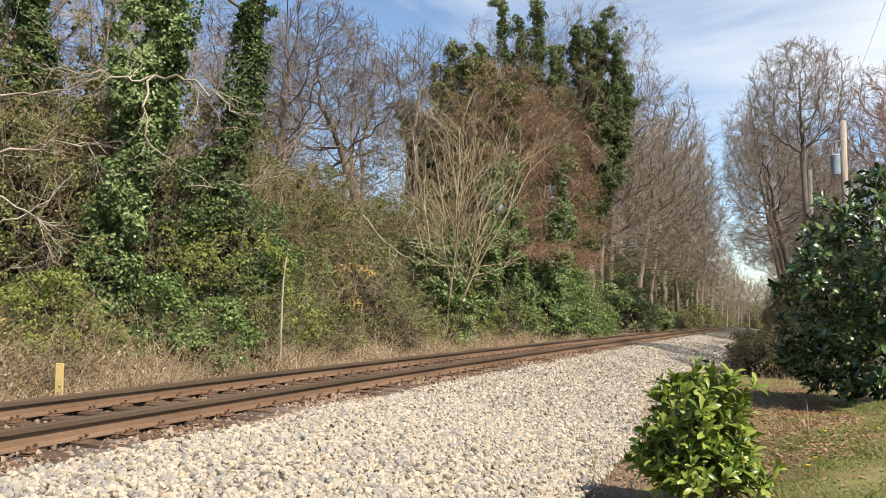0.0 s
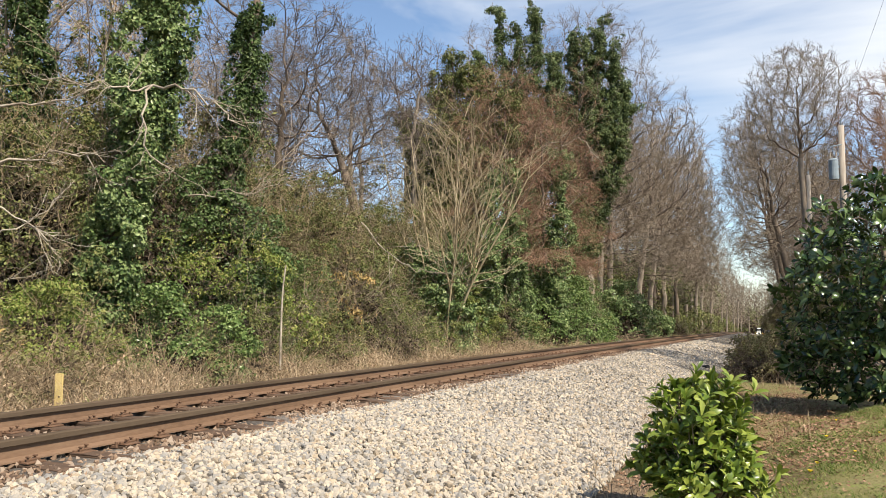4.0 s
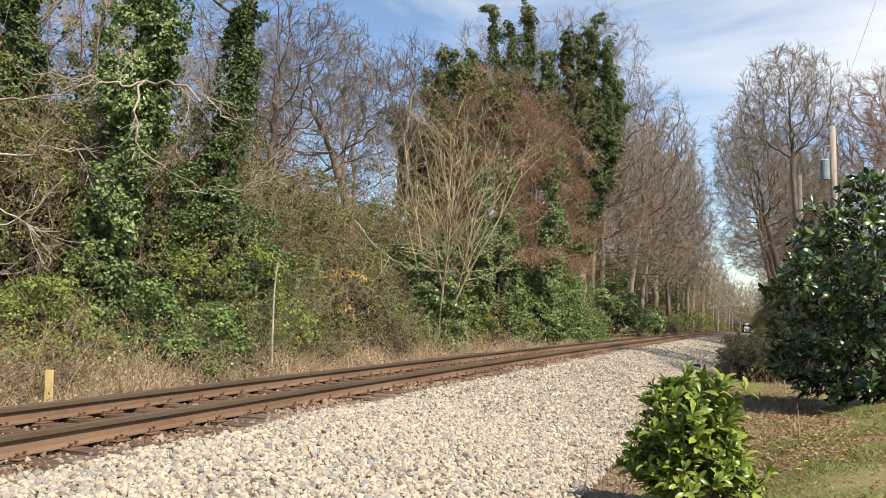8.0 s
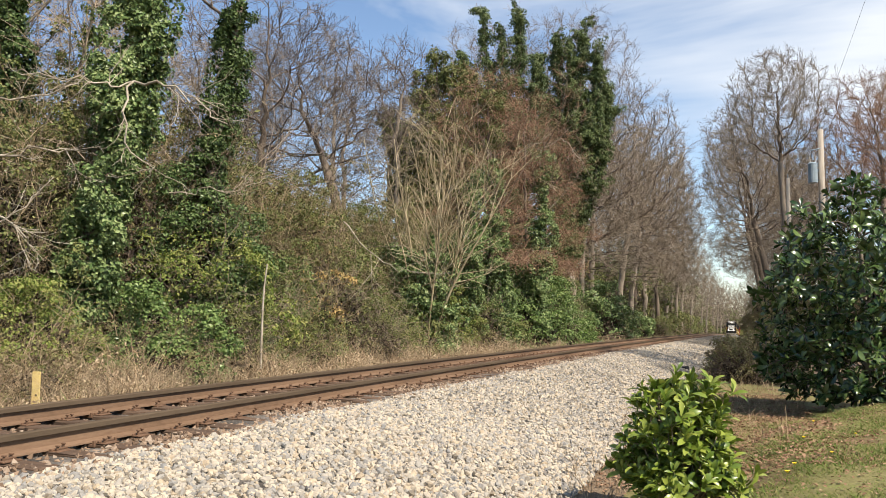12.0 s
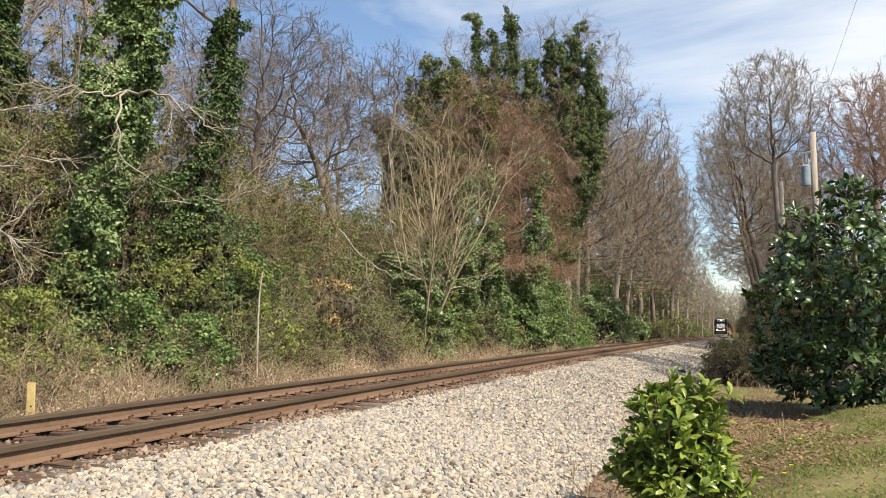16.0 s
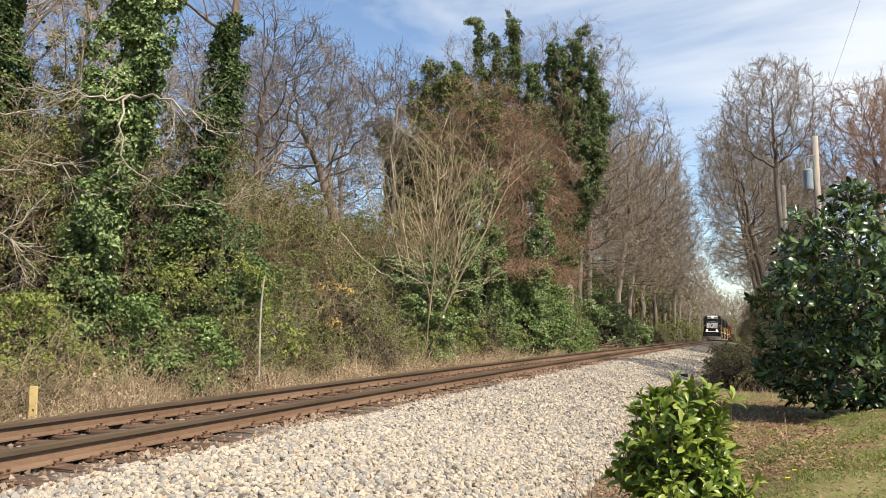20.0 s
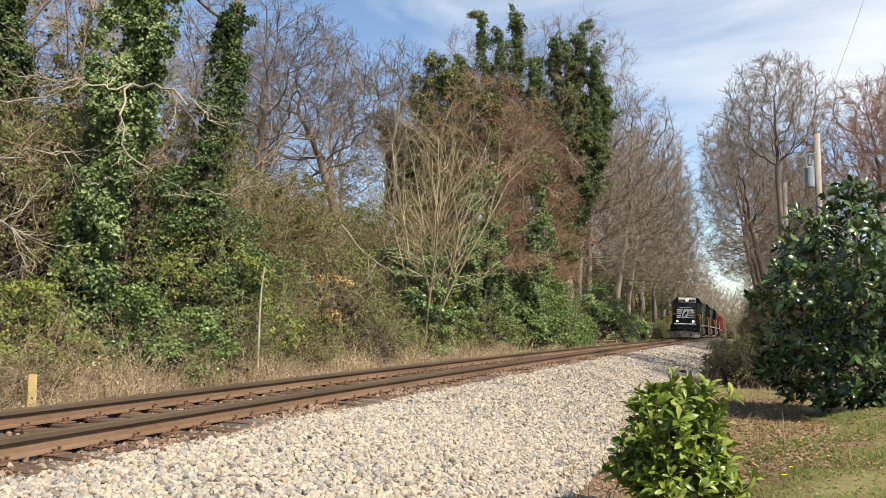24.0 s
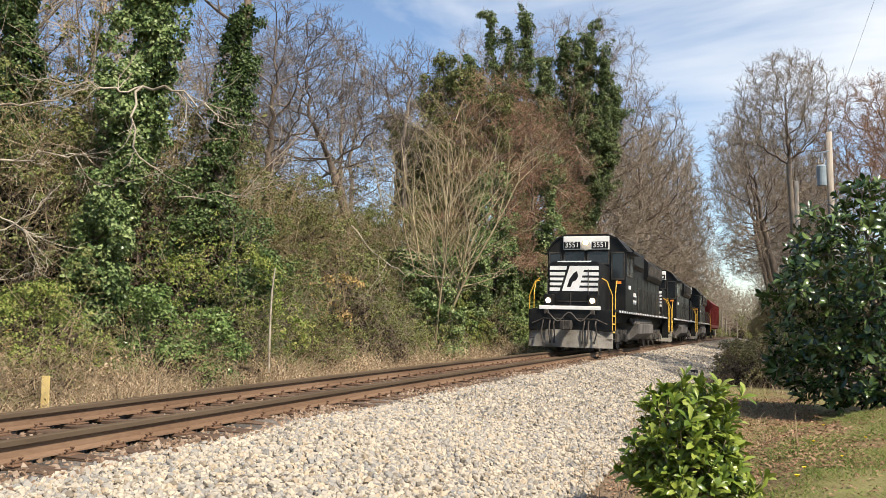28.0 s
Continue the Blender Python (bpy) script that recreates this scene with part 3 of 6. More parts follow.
def locomotive(label, number=True, nose_stripes=True):
    """A six-axle road-switcher with a low nose. Its front is at y = 0 and it is 20.9 m long; z = 0 is the rail's top."""
    t = thing("locomotive", label, "locomotive", "vehicles of the train")
    L = 20.4
    # frame, deck and sills
    part("underframe", boxes((-1.0, 1.0, 0.5, L - 0.5, 1.05, 1.45), (-1.52, 1.52, 0.62, L - 0.62, 1.40, 1.48), bevel=0.01), M["black"], t)
    for s in (-1, 1):
        x0, x1 = sorted((s * 1.50, s * 1.535))
        part("side_sill", boxes((x0, x1, 1.3, L - 1.3, 1.38, 1.49)), M["black"], t)
        x0, x1 = sorted((s * 1.536, s * 1.54))
        for k in range(28):
            part("sill_dash", boxes((x0, x1, 1.5 + k * 0.62, 1.8 + k * 0.62, 1.40, 1.47)), M["white"], t)
    # front plate, plough, coupler, hoses
    part("pilot_plate", boxes((-1.5, 1.5, 0.02, 0.10, 0.72, 1.45), bevel=0.01), M["black"], t)
    bm = bmesh.new()
    pts = [(-1.52, 0.16), (-0.6, -0.10), (0.6, -0.10), (1.52, 0.16)]
    for (xa, ya), (xb, yb) in zip(pts[:-1], pts[1:]):
        vs = [bm.verts.new(p) for p in ((xa, ya - 0.02, 0.13), (xb, yb - 0.02, 0.13), (xb, yb + 0.06, 0.74), (xa, ya + 0.06, 0.74))]
        bm.faces.new(vs)
    bmesh.ops.solidify(bm, geom=bm.faces[:], thickness=0.03)
    part("plough", bm, M["dust"], t, "dusty grey steel plough under the front")
    part("coupler", boxes((-0.11, 0.11, -0.42, 0.1, 0.80, 1.02), (-0.17, 0.17, -0.62, -0.34, 0.74, 1.06), (-0.19, -0.06, -0.72, -0.55, 0.74, 1.06), bevel=0.02), M["under"], t, "grimy knuckle coupler")
    for s in (-1, 1):
        part("cut_lever", pipe([(s * 0.2, -0.02, 1.12), (s * 0.95, -0.02, 1.12), (s * 1.35, -0.05, 0.95)], 0.018), M["under"], t)
        for k, x in enumerate((0.55, 0.7, 0.95)):
            part("air_hose", pipe([(s * x, 0.0, 1.06), (s * x, -0.12, 0.92), (s * (x + 0.05 * (k - 1)), -0.16, 0.6), (s * (x - 0.04), -0.14, 0.34)], 0.026), M["under"], t)
            part("hose_tip", boxes((s * (x - 0.04) - 0.04, s * (x - 0.04) + 0.04, -0.18, -0.1, 0.26, 0.36), bevel=0.01), M["under"], t)
    cable = [(-0.83 + 1.66 * k / 24, -0.06, 1.34 - 0.30 * math.sin(k / 24 * 2 * math.pi) ** 2) for k in range(25)]
    cv, cf = tubes(np.array(cable)[None], np.full((1, 25), 0.018), 6)
    part("jumper_cable", mesh_of("jumper_cable", cv, cf, M["tank"], True), None, t, "pale jumper cable hung across the front in two loops")
    for s in (-1, 1):
        part("cable_socket", boxes((s * 0.83 - 0.08, s * 0.83 + 0.08, -0.06, 0.03, 1.28, 1.44), bevel=0.01), M["under"], t)
    part("front_deck_edge", boxes((-1.1, 1.1, -0.06, 0.03, 1.44, 1.57), bevel=0.01), M["white"], t, "white painted deck edge")
    part("front_deck", boxes((-1.1, 1.1, 0.03, 0.7, 1.46, 1.56)), M["black"], t)
    # steps with their yellow rails, at each corner
    for s in (-1, 1):
        for yb, d in ((0.12, 1), (L - 0.12, -1)):
            for k in range(4):
                z = 0.42 + 0.28 * k
                ys = sorted((yb, yb + d * 0.62))
                xs = sorted((s * (1.22 - 0.02 * k), s * 1.5))
                part("step", boxes((xs[0], xs[1], ys[0], ys[1], z, z + 0.03)), M["under"], t)
            part("step_edge", bars(bmesh.new(), [(*sorted((s * 1.5, s * 1.512)), *sorted((yb + d * 0.05, yb + d * 0.6)), 0.66 + 0.28 * k, 0.71 + 0.28 * k) for k in range(3)]), M["amber"], t, "yellow step edges")
            part("step_side", boxes((*sorted((s * 1.15, s * 1.5)), *sorted((yb + d * 0.62, yb + d * 0.66)), 0.35, 1.46)), M["black"], t)
            part("handrail", pipe([(s * 1.5, yb, 0.75), (s * 1.5, yb, 1.95), (s * 1.3, yb, 2.45), (s * 1.12, yb, 2.55)], 0.017), M["amber"], t, "yellow corner handrail")
            part("handrail", pipe([(s * 1.5, yb + d * 0.64, 0.75), (s * 1.5, yb + d * 0.64, 2.05), (s * 1.5, yb + d * 0.9, 2.5), (s * 1.46, yb + d * 1.3, 2.52)], 0.017), M["amber"], t, "yellow corner handrail")
    # nose
    NW, NY0, NY1, NZ = 0.93, 0.72, 3.05, 3.18
    bm = bmesh.new()
    prism(bm, [(-NW, 1.48), (NW, 1.48), (NW, NZ - 0.1), (NW - 0.12, NZ), (-NW + 0.12, NZ), (-NW, NZ - 0.1)], NY0, NY1)
    nose = part("nose", bm, M["black"], t)
    part("nose_top_stripe", boxes((-0.62, 0.62, NY0 - 0.012, NY0 + 0.06, NZ - 0.02, NZ + 0.025)), M["white"], t)
    if nose_stripes:
        sz = [(3.02, 2.88), (2.80, 2.68), (2.60, 2.50), (2.42, 2.32), (2.24, 2.12)]
        for k, (a, b) in enumerate(sz):
            cut = 0.06 * k
            for x0, x1 in ((-0.90, -0.26 - cut), (0.32 - cut, 0.90)):
                part("nose_stripe", prism(bmesh.new(), [(x0, b), (x1 - (0.03 if x0 < 0 else 0), b), (x1, a), (x0 + (0.03 if x0 > 0 else 0), a)], NY0 - 0.008, NY0 - 0.002), M["white"], t, "white stripe")
        bm = prism(bmesh.new(), [(-0.44, 2.12), (0.16, 2.12), (0.40, 3.02), (-0.16, 3.02)], NY0 - 0.011, NY0 - 0.004)
        part("emblem_ground", bm, M["white"], t, "white slanted panel")
        bm = bmesh.new()
        prism(bm, [(-0.26, 2.26), (-0.12, 2.26), (-0.04, 2.46), (0.08, 2.50), (0.16, 2.66), (0.10, 2.84), (-0.02, 2.76), (-0.16, 2.56)], NY0 - 0.016, NY0 - 0.010)
        part("emblem", bm, M["black"], t, "plain dark emblem shape")
    part("nose_door", boxes((-0.90, -0.62, NY0 - 0.02, NY0, 1.6, 2.06), bevel=0.01), M["black"], t)
    part("nose_panel_frame", bars(bmesh.new(), [(-0.12, -0.10, NY0 - 0.03, NY0, 1.58, 2.08), (0.52, 0.54, NY0 - 0.03, NY0, 1.58, 2.9), (-0.6, 0.6, NY0 - 0.03, NY0, 1.74, 1.76)]), M["under"], t)
    for s in (-1, 1):
        part("ditch_light_box", boxes((s * 0.8 - 0.17, s * 0.8 + 0.17, 0.08, 0.42, 1.57, 1.98), bevel=0.02), M["black"], t)
        bm = bmesh.new()
        rod(bm, (s * 0.8, 0.055, 1.76), (s * 0.8, 0.085, 1.76), 0.085, 16)
        part("ditch_light", bm, M["lamp"] if number else M["dust"], t, "ditch light lens")
        part("front_grab", pipe([(s * 0.93, 0.5, 1.58), (s * 0.93, 0.5, 2.5), (s * 0.93, 0.72, 2.55)], 0.016), M["under"], t)
    # cab
    CY0, CY1 = 3.05, 5.15
    bm = prism(bmesh.new(), [(-1.53, 1.48), (1.53, 1.48), (1.53, 3.75), (1.18, 4.22), (0.82, 4.36), (-0.82, 4.36), (-1.18, 4.22), (-1.53, 3.75)], CY0, CY1)
    cab = part("cab", bm, M["black"], t)
    bm = prism(bmesh.new(), [(-1.6, 3.76), (-1.22, 4.24), (-0.84, 4.40), (0.84, 4.40), (1.22, 4.24), (1.6, 3.76), (1.56, 3.74), (1.18, 4.20), (0.82, 4.35), (-0.82, 4.35), (-1.18, 4.20), (-1.56, 3.74)], CY0 - 0.08, CY1 + 0.05)
    part("cab_roof", bm, M["black"], t)
    for s in (-1, 1):
        part("windscreen", prism(bmesh.new(), [(s * 0.08, 3.28), (s * 0.86, 3.28), (s * 0.86, 3.72), (s * 0.08, 3.72)][::s], CY0 - 0.012, CY0 - 0.002), M["glass"], t, "dark windscreen pane")
        part("windscreen_frame", bars(bmesh.new(), [(*sorted((s * 0.04, s * 0.9)), CY0 - 0.03, CY0, 3.24, 3.28), (*sorted((s * 0.04, s * 0.9)), CY0 - 0.03, CY0, 3.72, 3.75), (*sorted((s * 0.04, s * 0.08)), CY0 - 0.03, CY0, 3.28, 3.72), (*sorted((s * 0.86, s * 0.9)), CY0 - 0.03, CY0, 3.28, 3.72)]), M["under"], t)
        part("front_window", prism(bmesh.new(), [(s * 1.02, 2.72), (s * 1.44, 2.72), (s * 1.44, 3.66), (s * 1.02, 3.66)][::s], CY0 - 0.012, CY0 - 0.002), M["glass"], t, "dark tall window beside the nose")
        part("window_surround", bars(bmesh.new(), [(*sorted((s * 0.98, s * 1.48)), CY0 - 0.035, CY0, 2.66, 2.71), (*sorted((s * 0.98, s * 1.48)), CY0 - 0.035, CY0, 3.67, 3.72), (*sorted((s * 0.98, s * 1.01)), CY0 - 0.035, CY0, 2.71, 3.67), (*sorted((s * 1.45, s * 1.48)), CY0 - 0.035, CY0, 2.71, 3.67)]), M["under"], t)
        xs = sorted((s * 1.531, s * 1.545))
        part("side_window", boxes((*xs, CY0 + 0.25, CY0 + 0.95, 2.85, 3.55), (*xs, CY0 + 1.1, CY0 + 1.8, 2.85, 3.55)), M["glass"], t, "dark side window")
        part("side_window_frame", bars(bmesh.new(), [(*sorted((s * 1.531, s * 1.56)), CY0 + 0.2, CY0 + 1.85, 2.80, 2.85), (*sorted((s * 1.531, s * 1.56)), CY0 + 0.2, CY0 + 1.85, 3.55, 3.60), (*sorted((s * 1.531, s * 1.56)), CY0 + 0.99, CY0 + 1.06, 2.85, 3.55)]), M["under"], t)
        part("marker_light", boxes((*sorted((s * 1.16, s * 1.36)), CY0 - 0.03, CY0, 2.50, 2.60)), M["orange"], t)
        part("awning", boxes((*sorted((s * 1.53, s * 1.82)), CY0 + 0.15, CY1 - 0.2, 3.68, 3.72)), M["black"], t)
    board = part("number_board_panel", boxes((-0.90, 0.90, CY0 - 0.11, CY0 - 0.01, 3.80, 4.32), bevel=0.015), M["white"], t, "white panel over the windscreen")
    for s in (-1, 1):
        part("number_board", boxes((s * 0.55 - 0.33, s * 0.55 + 0.33, CY0 - 0.125, CY0 - 0.108, 3.84, 4.11), bevel=0.008), M["black"], t)
        if number:
            words("board_digits", "3551", 0.28, pose(s * 0.55, CY0 - 0.127, 3.975, 90, 0, 0), M["white"], t)
        else:
            part("board_bar", boxes((s * 0.55 - 0.22, s * 0.55 + 0.22, CY0 - 0.13, CY0 - 0.124, 3.89, 4.0)), M["white"], t)
    bm = bmesh.new()
    rod(bm, (0, CY0 - 0.18, 3.96), (0, CY0 - 0.10, 3.96), 0.20, 16)
    part("headlight_box", bm, M["dust"], t)
    for s in (-1, 1):
        bm = bmesh.new()
        rod(bm, (0, CY0 - 0.20, 3.96 + s * 0.10), (0, CY0 - 0.18, 3.96 + s * 0.10), 0.075, 14)
        part("headlight", bm, M["lamp"] if number and s > 0 else M["dust"], t, "headlight lens")
    # long hood
    HY0, HY1, HW = CY1, L - 0.95, 1.0
    bm = prism(bmesh.new(), [(-HW, 1.48), (HW, 1.48), (HW, 3.9), (HW - 0.18, 4.12), (-HW + 0.18, 4.12), (-HW, 3.9)], HY0, HY1)
    part("long_hood", bm, M["black"], t)
    part("hood_bulge", prism(bmesh.new(), [(-1.12, 3.2), (1.12, 3.2), (1.2, 3.4), (1.2, 4.02), (1.0, 4.2), (-1.0, 4.2), (-1.2, 4.02), (-1.2, 3.4)], HY1 - 6.6, HY1 - 0.3), M["black"], t)
    part("dynamic_brake_hood", prism(bmesh.new(), [(-1.08, 3.45), (1.08, 3.45), (1.16, 3.6), (1.16, 4.2), (0.95, 4.34), (-0.95, 4.34), (-1.16, 4.2), (-1.16, 3.6)], HY0 + 3.0, HY0 + 6.4), M["black"], t)
    for s in (-1, 1):
        for k in range(11):
            y0 = HY0 + 0.35 + k * 1.22
            part("hood_door", boxes((*sorted((s * HW, s * (HW + 0.025))), y0, y0 + 1.1, 1.65, 3.15), bevel=0.006), M["black"], t)
            part("door_latch", boxes((*sorted((s * (HW + 0.025), s * (HW + 0.05))), y0 + 0.52, y0 + 0.58, 2.3, 2.45)), M["under"], t)
        part("radiator_grille", bars(bmesh.new(), [(*sorted((s * 1.2, s * 1.215)), HY1 - 6.4 + k * 0.3, HY1 - 6.24 + k * 0.3, 3.45, 3.98) for k in range(20)]), M["under"], t, "dark radiator louvres")
        xs = sorted((s * (HW + 0.028), s * (HW + 0.034)))
        part("road_number_mark", boxes((*sorted((s * 1.531, s * 1.537)), CY0 + 0.75, CY0 + 1.35, 2.34, 2.48)), M["white"], t, "pale painted number bar")
        part("hood_emblem", bars(bmesh.new(), [(*xs, HY0 + 0.9, HY0 + 2.3, 2.55, 3.12), (*xs, HY0 + 2.6, HY0 + 3.6, 2.65, 3.0)]), M["white"], t, "white painted mark")
        part("hood_lettering", bars(bmesh.new(), [(*xs, HY0 + 1.0 + 0.55 * k, HY0 + 1.36 + 0.55 * k, zz, zz + 0.17) for k in range(7) for zz in (1.9, 2.22)]), M["white"], t, "two lines of white lettering as bars")
        rail = [(s * 1.46, 5.4, 2.52), (s * 1.46, L - 1.3, 2.52)]
        part("side_handrail", pipe(rail, 0.018), M["under"], t)
        for k in range(9):
            y0 = 5.6 + k * 1.63
            part("stanchion", pipe([(s * 1.46, y0, 1.48), (s * 1.46, y0, 2.52)], 0.018), M["under"], t)
        part("air_reservoir", rod(bmesh.new(), (s * 1.2, 7.2, 1.12), (s * 1.2, 13.2, 1.12), 0.15, 14), M["tank"], t, smooth=True)
    for k in range(3):
        bm = bmesh.new()
        rod(bm, (0, HY1 - 1.3 - 1.75 * k, 4.16), (0, HY1 - 1.3 - 1.75 * k, 4.36), 0.7, 20)
        part("roof_fan", bm, M["under"], t)
    for k in range(2):
        bm = bmesh.new()
        rod(bm, (0, HY0 + 3.8 + 1.7 * k, 4.33), (0, HY0 + 3.8 + 1.7 * k, 4.46), 0.62, 20)
        part("roof_fan", bm, M["under"], t)
    part("exhaust_stack", boxes((-0.25, 0.25, HY0 + 7.2, HY0 + 7.9, 4.1, 4.34), bevel=0.02), M["under"], t)
    part("horn", boxes((-0.1, 0.3, CY1 - 0.7, CY1 - 0.2, 4.40, 4.52), bevel=0.02), M["under"], t)
    part("fuel_tank", prism(bmesh.new(), [(-1.42, 0.62), (-1.1, 0.36), (1.1, 0.36), (1.42, 0.62), (1.45, 1.02), (1.2, 1.08), (-1.2, 1.08), (-1.45, 1.02)], 7.4, 12.9), M["tank"], t, "dusty fuel tank slung under the frame")
    # rear
    part("rear_plate", boxes((-1.5, 1.5, L - 0.10, L - 0.02, 0.55, 1.45), bevel=0.01), M["black"], t)
    part("rear_coupler", boxes((-0.12, 0.12, L - 0.1, L + 0.5, 0.78, 1.04), bevel=0.02), M["plate"], t)
    for o in t.children:
        o.data.transform(Matrix.Translation((0, 0, 0.05)) @ Matrix.Diagonal((1.05, 1, 1.07, 1)) @ o.matrix_basis)
        o.matrix_basis = Matrix()
    wheels = truck(t, 3.9, (-2.06, 0, 2.06)) + truck(t, L - 3.9, (-2.06, 0, 2.06))
    return t, wheels


def hopper_wagon(label, colour, kind_mat):
    """A covered hopper wagon, 17 m long, its end at y = 0."""
    t = thing("hopper_wagon", label, "wagon", "vehicles of the train")
    L = 16.6
    part("body", prism(bmesh.new(), [(-1.2, 1.35), (1.2, 1.35), (1.53, 1.7), (1.58, 3.9), (1.2, 4.3), (-1.2, 4.3), (-1.58, 3.9), (-1.53, 1.7)], 1.0, L - 1.0), kind_mat, t)
    for s in (-1, 1):
        for k in range(11):
            y0 = 1.1 + k * (L - 2.3) / 10
            part("side_rib", boxes((*sorted((s * 1.54, s * 1.66)), y0, y0 + 0.1, 1.6, 3.92)), kind_mat, t)
        part("side_sill", boxes((*sorted((s * 1.45, s * 1.6)), 0.2, L - 0.2, 1.25, 1.55)), kind_mat, t)
        part("end_ladder", pipe([(s * 1.3, 0.4, 1.2), (s * 1.3, 0.9, 4.1)], 0.03), kind_mat, t)
    for y0, y1 in ((0.1, 1.0), (L - 1.0, L - 0.1)):
        part("end_platform", boxes((-1.5, 1.5, y0, y1, 1.1, 1.3), (-1.45, -1.3, y0, y1, 1.3, 3.2), (1.3, 1.45, y0, y1, 1.3, 3.2)), kind_mat, t)
    for k in range(3):
        part("discharge_hopper", prism(bmesh.new(), [(-1.1, 1.4), (-0.4, 0.55), (0.4, 0.55), (1.1, 1.4)], 3.9 + 3.0 * k, 6.6 + 3.0 * k), kind_mat, t)
    part("roof_walk", boxes((-0.35, 0.35, 0.8, L - 0.8, 4.33, 4.37)), M["dust"], t)
    part("end_coupler", boxes((-0.12, 0.12, -0.4, 0.2, 0.78, 1.04), (-0.12, 0.12, L - 0.2, L + 0.4, 0.78, 1.04), bevel=0.02), M["plate"], t)
    wheels = truck(t, 2.0, (-0.9, 0.9), 0.457) + truck(t, L - 2.0, (-0.9, 0.9), 0.457)
    return t, wheels


LEAN = math.degrees(CANT / 1.5)
train = []      # each vehicle with its place behind the front and its wheels
lead, lead_wheels = locomotive("black diesel locomotive with white nose stripes and lit headlights")
train.append((lead, 0.0, lead_wheels, 0.508))
second, second_wheels = locomotive("second black diesel locomotive with white nose stripes and yellow handrails", number=False)
train.append((second, 21.2, second_wheels, 0.508))
third, third_wheels = locomotive("third black diesel locomotive with grimy paint and yellow handrails", number=False, nose_stripes=False)
train.append((third, 42.4, third_wheels, 0.508))
wag, wag_wheels = hopper_wagon("faded red covered hopper wagon behind the locomotives", "red", M["red"])
train.append((wag, 63.4, wag_wheels, 0.457))


# ---------------- trees ----------------
def trunk_line(rng, height, lean, k=10, wander=0.05):
    d = unit(np.array([lean[0], lean[1], 1.0]))
    p = np.zeros((1, k, 3))
    for j in range(1, k):
        d = unit(d + rng.normal(0, wander, 3) * np.array([1, 1, 0.2]))
        p[0, j] = p[0, j - 1] + d * height / (k - 1)
    p[0, 0, 2] -= 0.25
    return p


def ivy_leaves(rng, pts, t0, t1, radius, count, size, lump=0.35, taper=0.3, bunch=8):
    """Ivy in lumpy clumps round polylines pts (n, k, 3)."""
    n, k, _ = pts.shape
    per = 26
    m = max(6, count // per)
    nb = max(3, m // bunch)
    bt, ba, bp, br = rng.uniform(t0, t1, nb), rng.uniform(0, 2 * np.pi, nb), rng.integers(0, n, nb), rng.uniform(0.7, 1.2, nb)
    pick = rng.integers(0, nb, m)
    long = np.linalg.norm(np.diff(pts, axis=1), axis=2).sum(1)
    par = bp[pick]
    t = np.clip(bt[pick] - np.abs(rng.normal(0, 0.32, m)) / long[par] + 0.1 / long[par], t0, t1)
    a = ba[pick] + rng.normal(0, 0.36, m)

    def along(par, t):
        f = t * (k - 1)
        i = np.minimum(f.astype(int), k - 2)
        w = (f - i)[:, None]
        return pts[par, i] * (1 - w) + pts[par, i + 1] * w

    out = np.stack([np.cos(a), np.sin(a), np.full(len(a), 0.15)], 1)
    lumps = 1 + lump * np.sin(2 * a + 11 * t + par) + 0.5 * lump * np.sin(37 * t + 3 * a + 2.3 * par)
    r = radius * np.maximum(0.4, lumps) * br[pick] * rng.uniform(0.8, 1.05, m) * (1.2 - taper * (t - t0) / max(1e-6, t1 - t0))
    front = clumps(rng, along(par, t) + out * r[:, None], out, per, size * 1.9, size)
    q = max(10, count // 7)
    par, t, a = rng.integers(0, n, q), rng.uniform(t0, t1, q), rng.uniform(0, 2 * np.pi, q)
    out = np.stack([np.cos(a), np.sin(a), np.zeros(q)], 1)
    return stack([front, leaf_quads(rng, along(par, t) + out * (radius * rng.uniform(0.25, 0.6, q))[:, None], size * 1.3, size * 1.2, out)])


def rounded(p, dome):
    """Draws branches that reach too far back into a rounded crown. dome: (sideways, along, middle height, half width, half height, depth below the middle)."""
    if dome is None:
        return p
    dx, dy, zc, rx, rz, low = dome
    c = np.array([dx, dy, zc])
    d = p - c
    e = np.sqrt((d[..., 0] / rx) ** 2 + (d[..., 1] / rx) ** 2 + (d[..., 2] / np.where(d[..., 2] > 0, rz, low)) ** 2)
    k = np.where(e > 0.8, (0.8 + 0.3 * np.tanh((e - 0.8) / 0.5)) / np.maximum(e, 0.01), 1.0)
    return c + d * k[..., None]


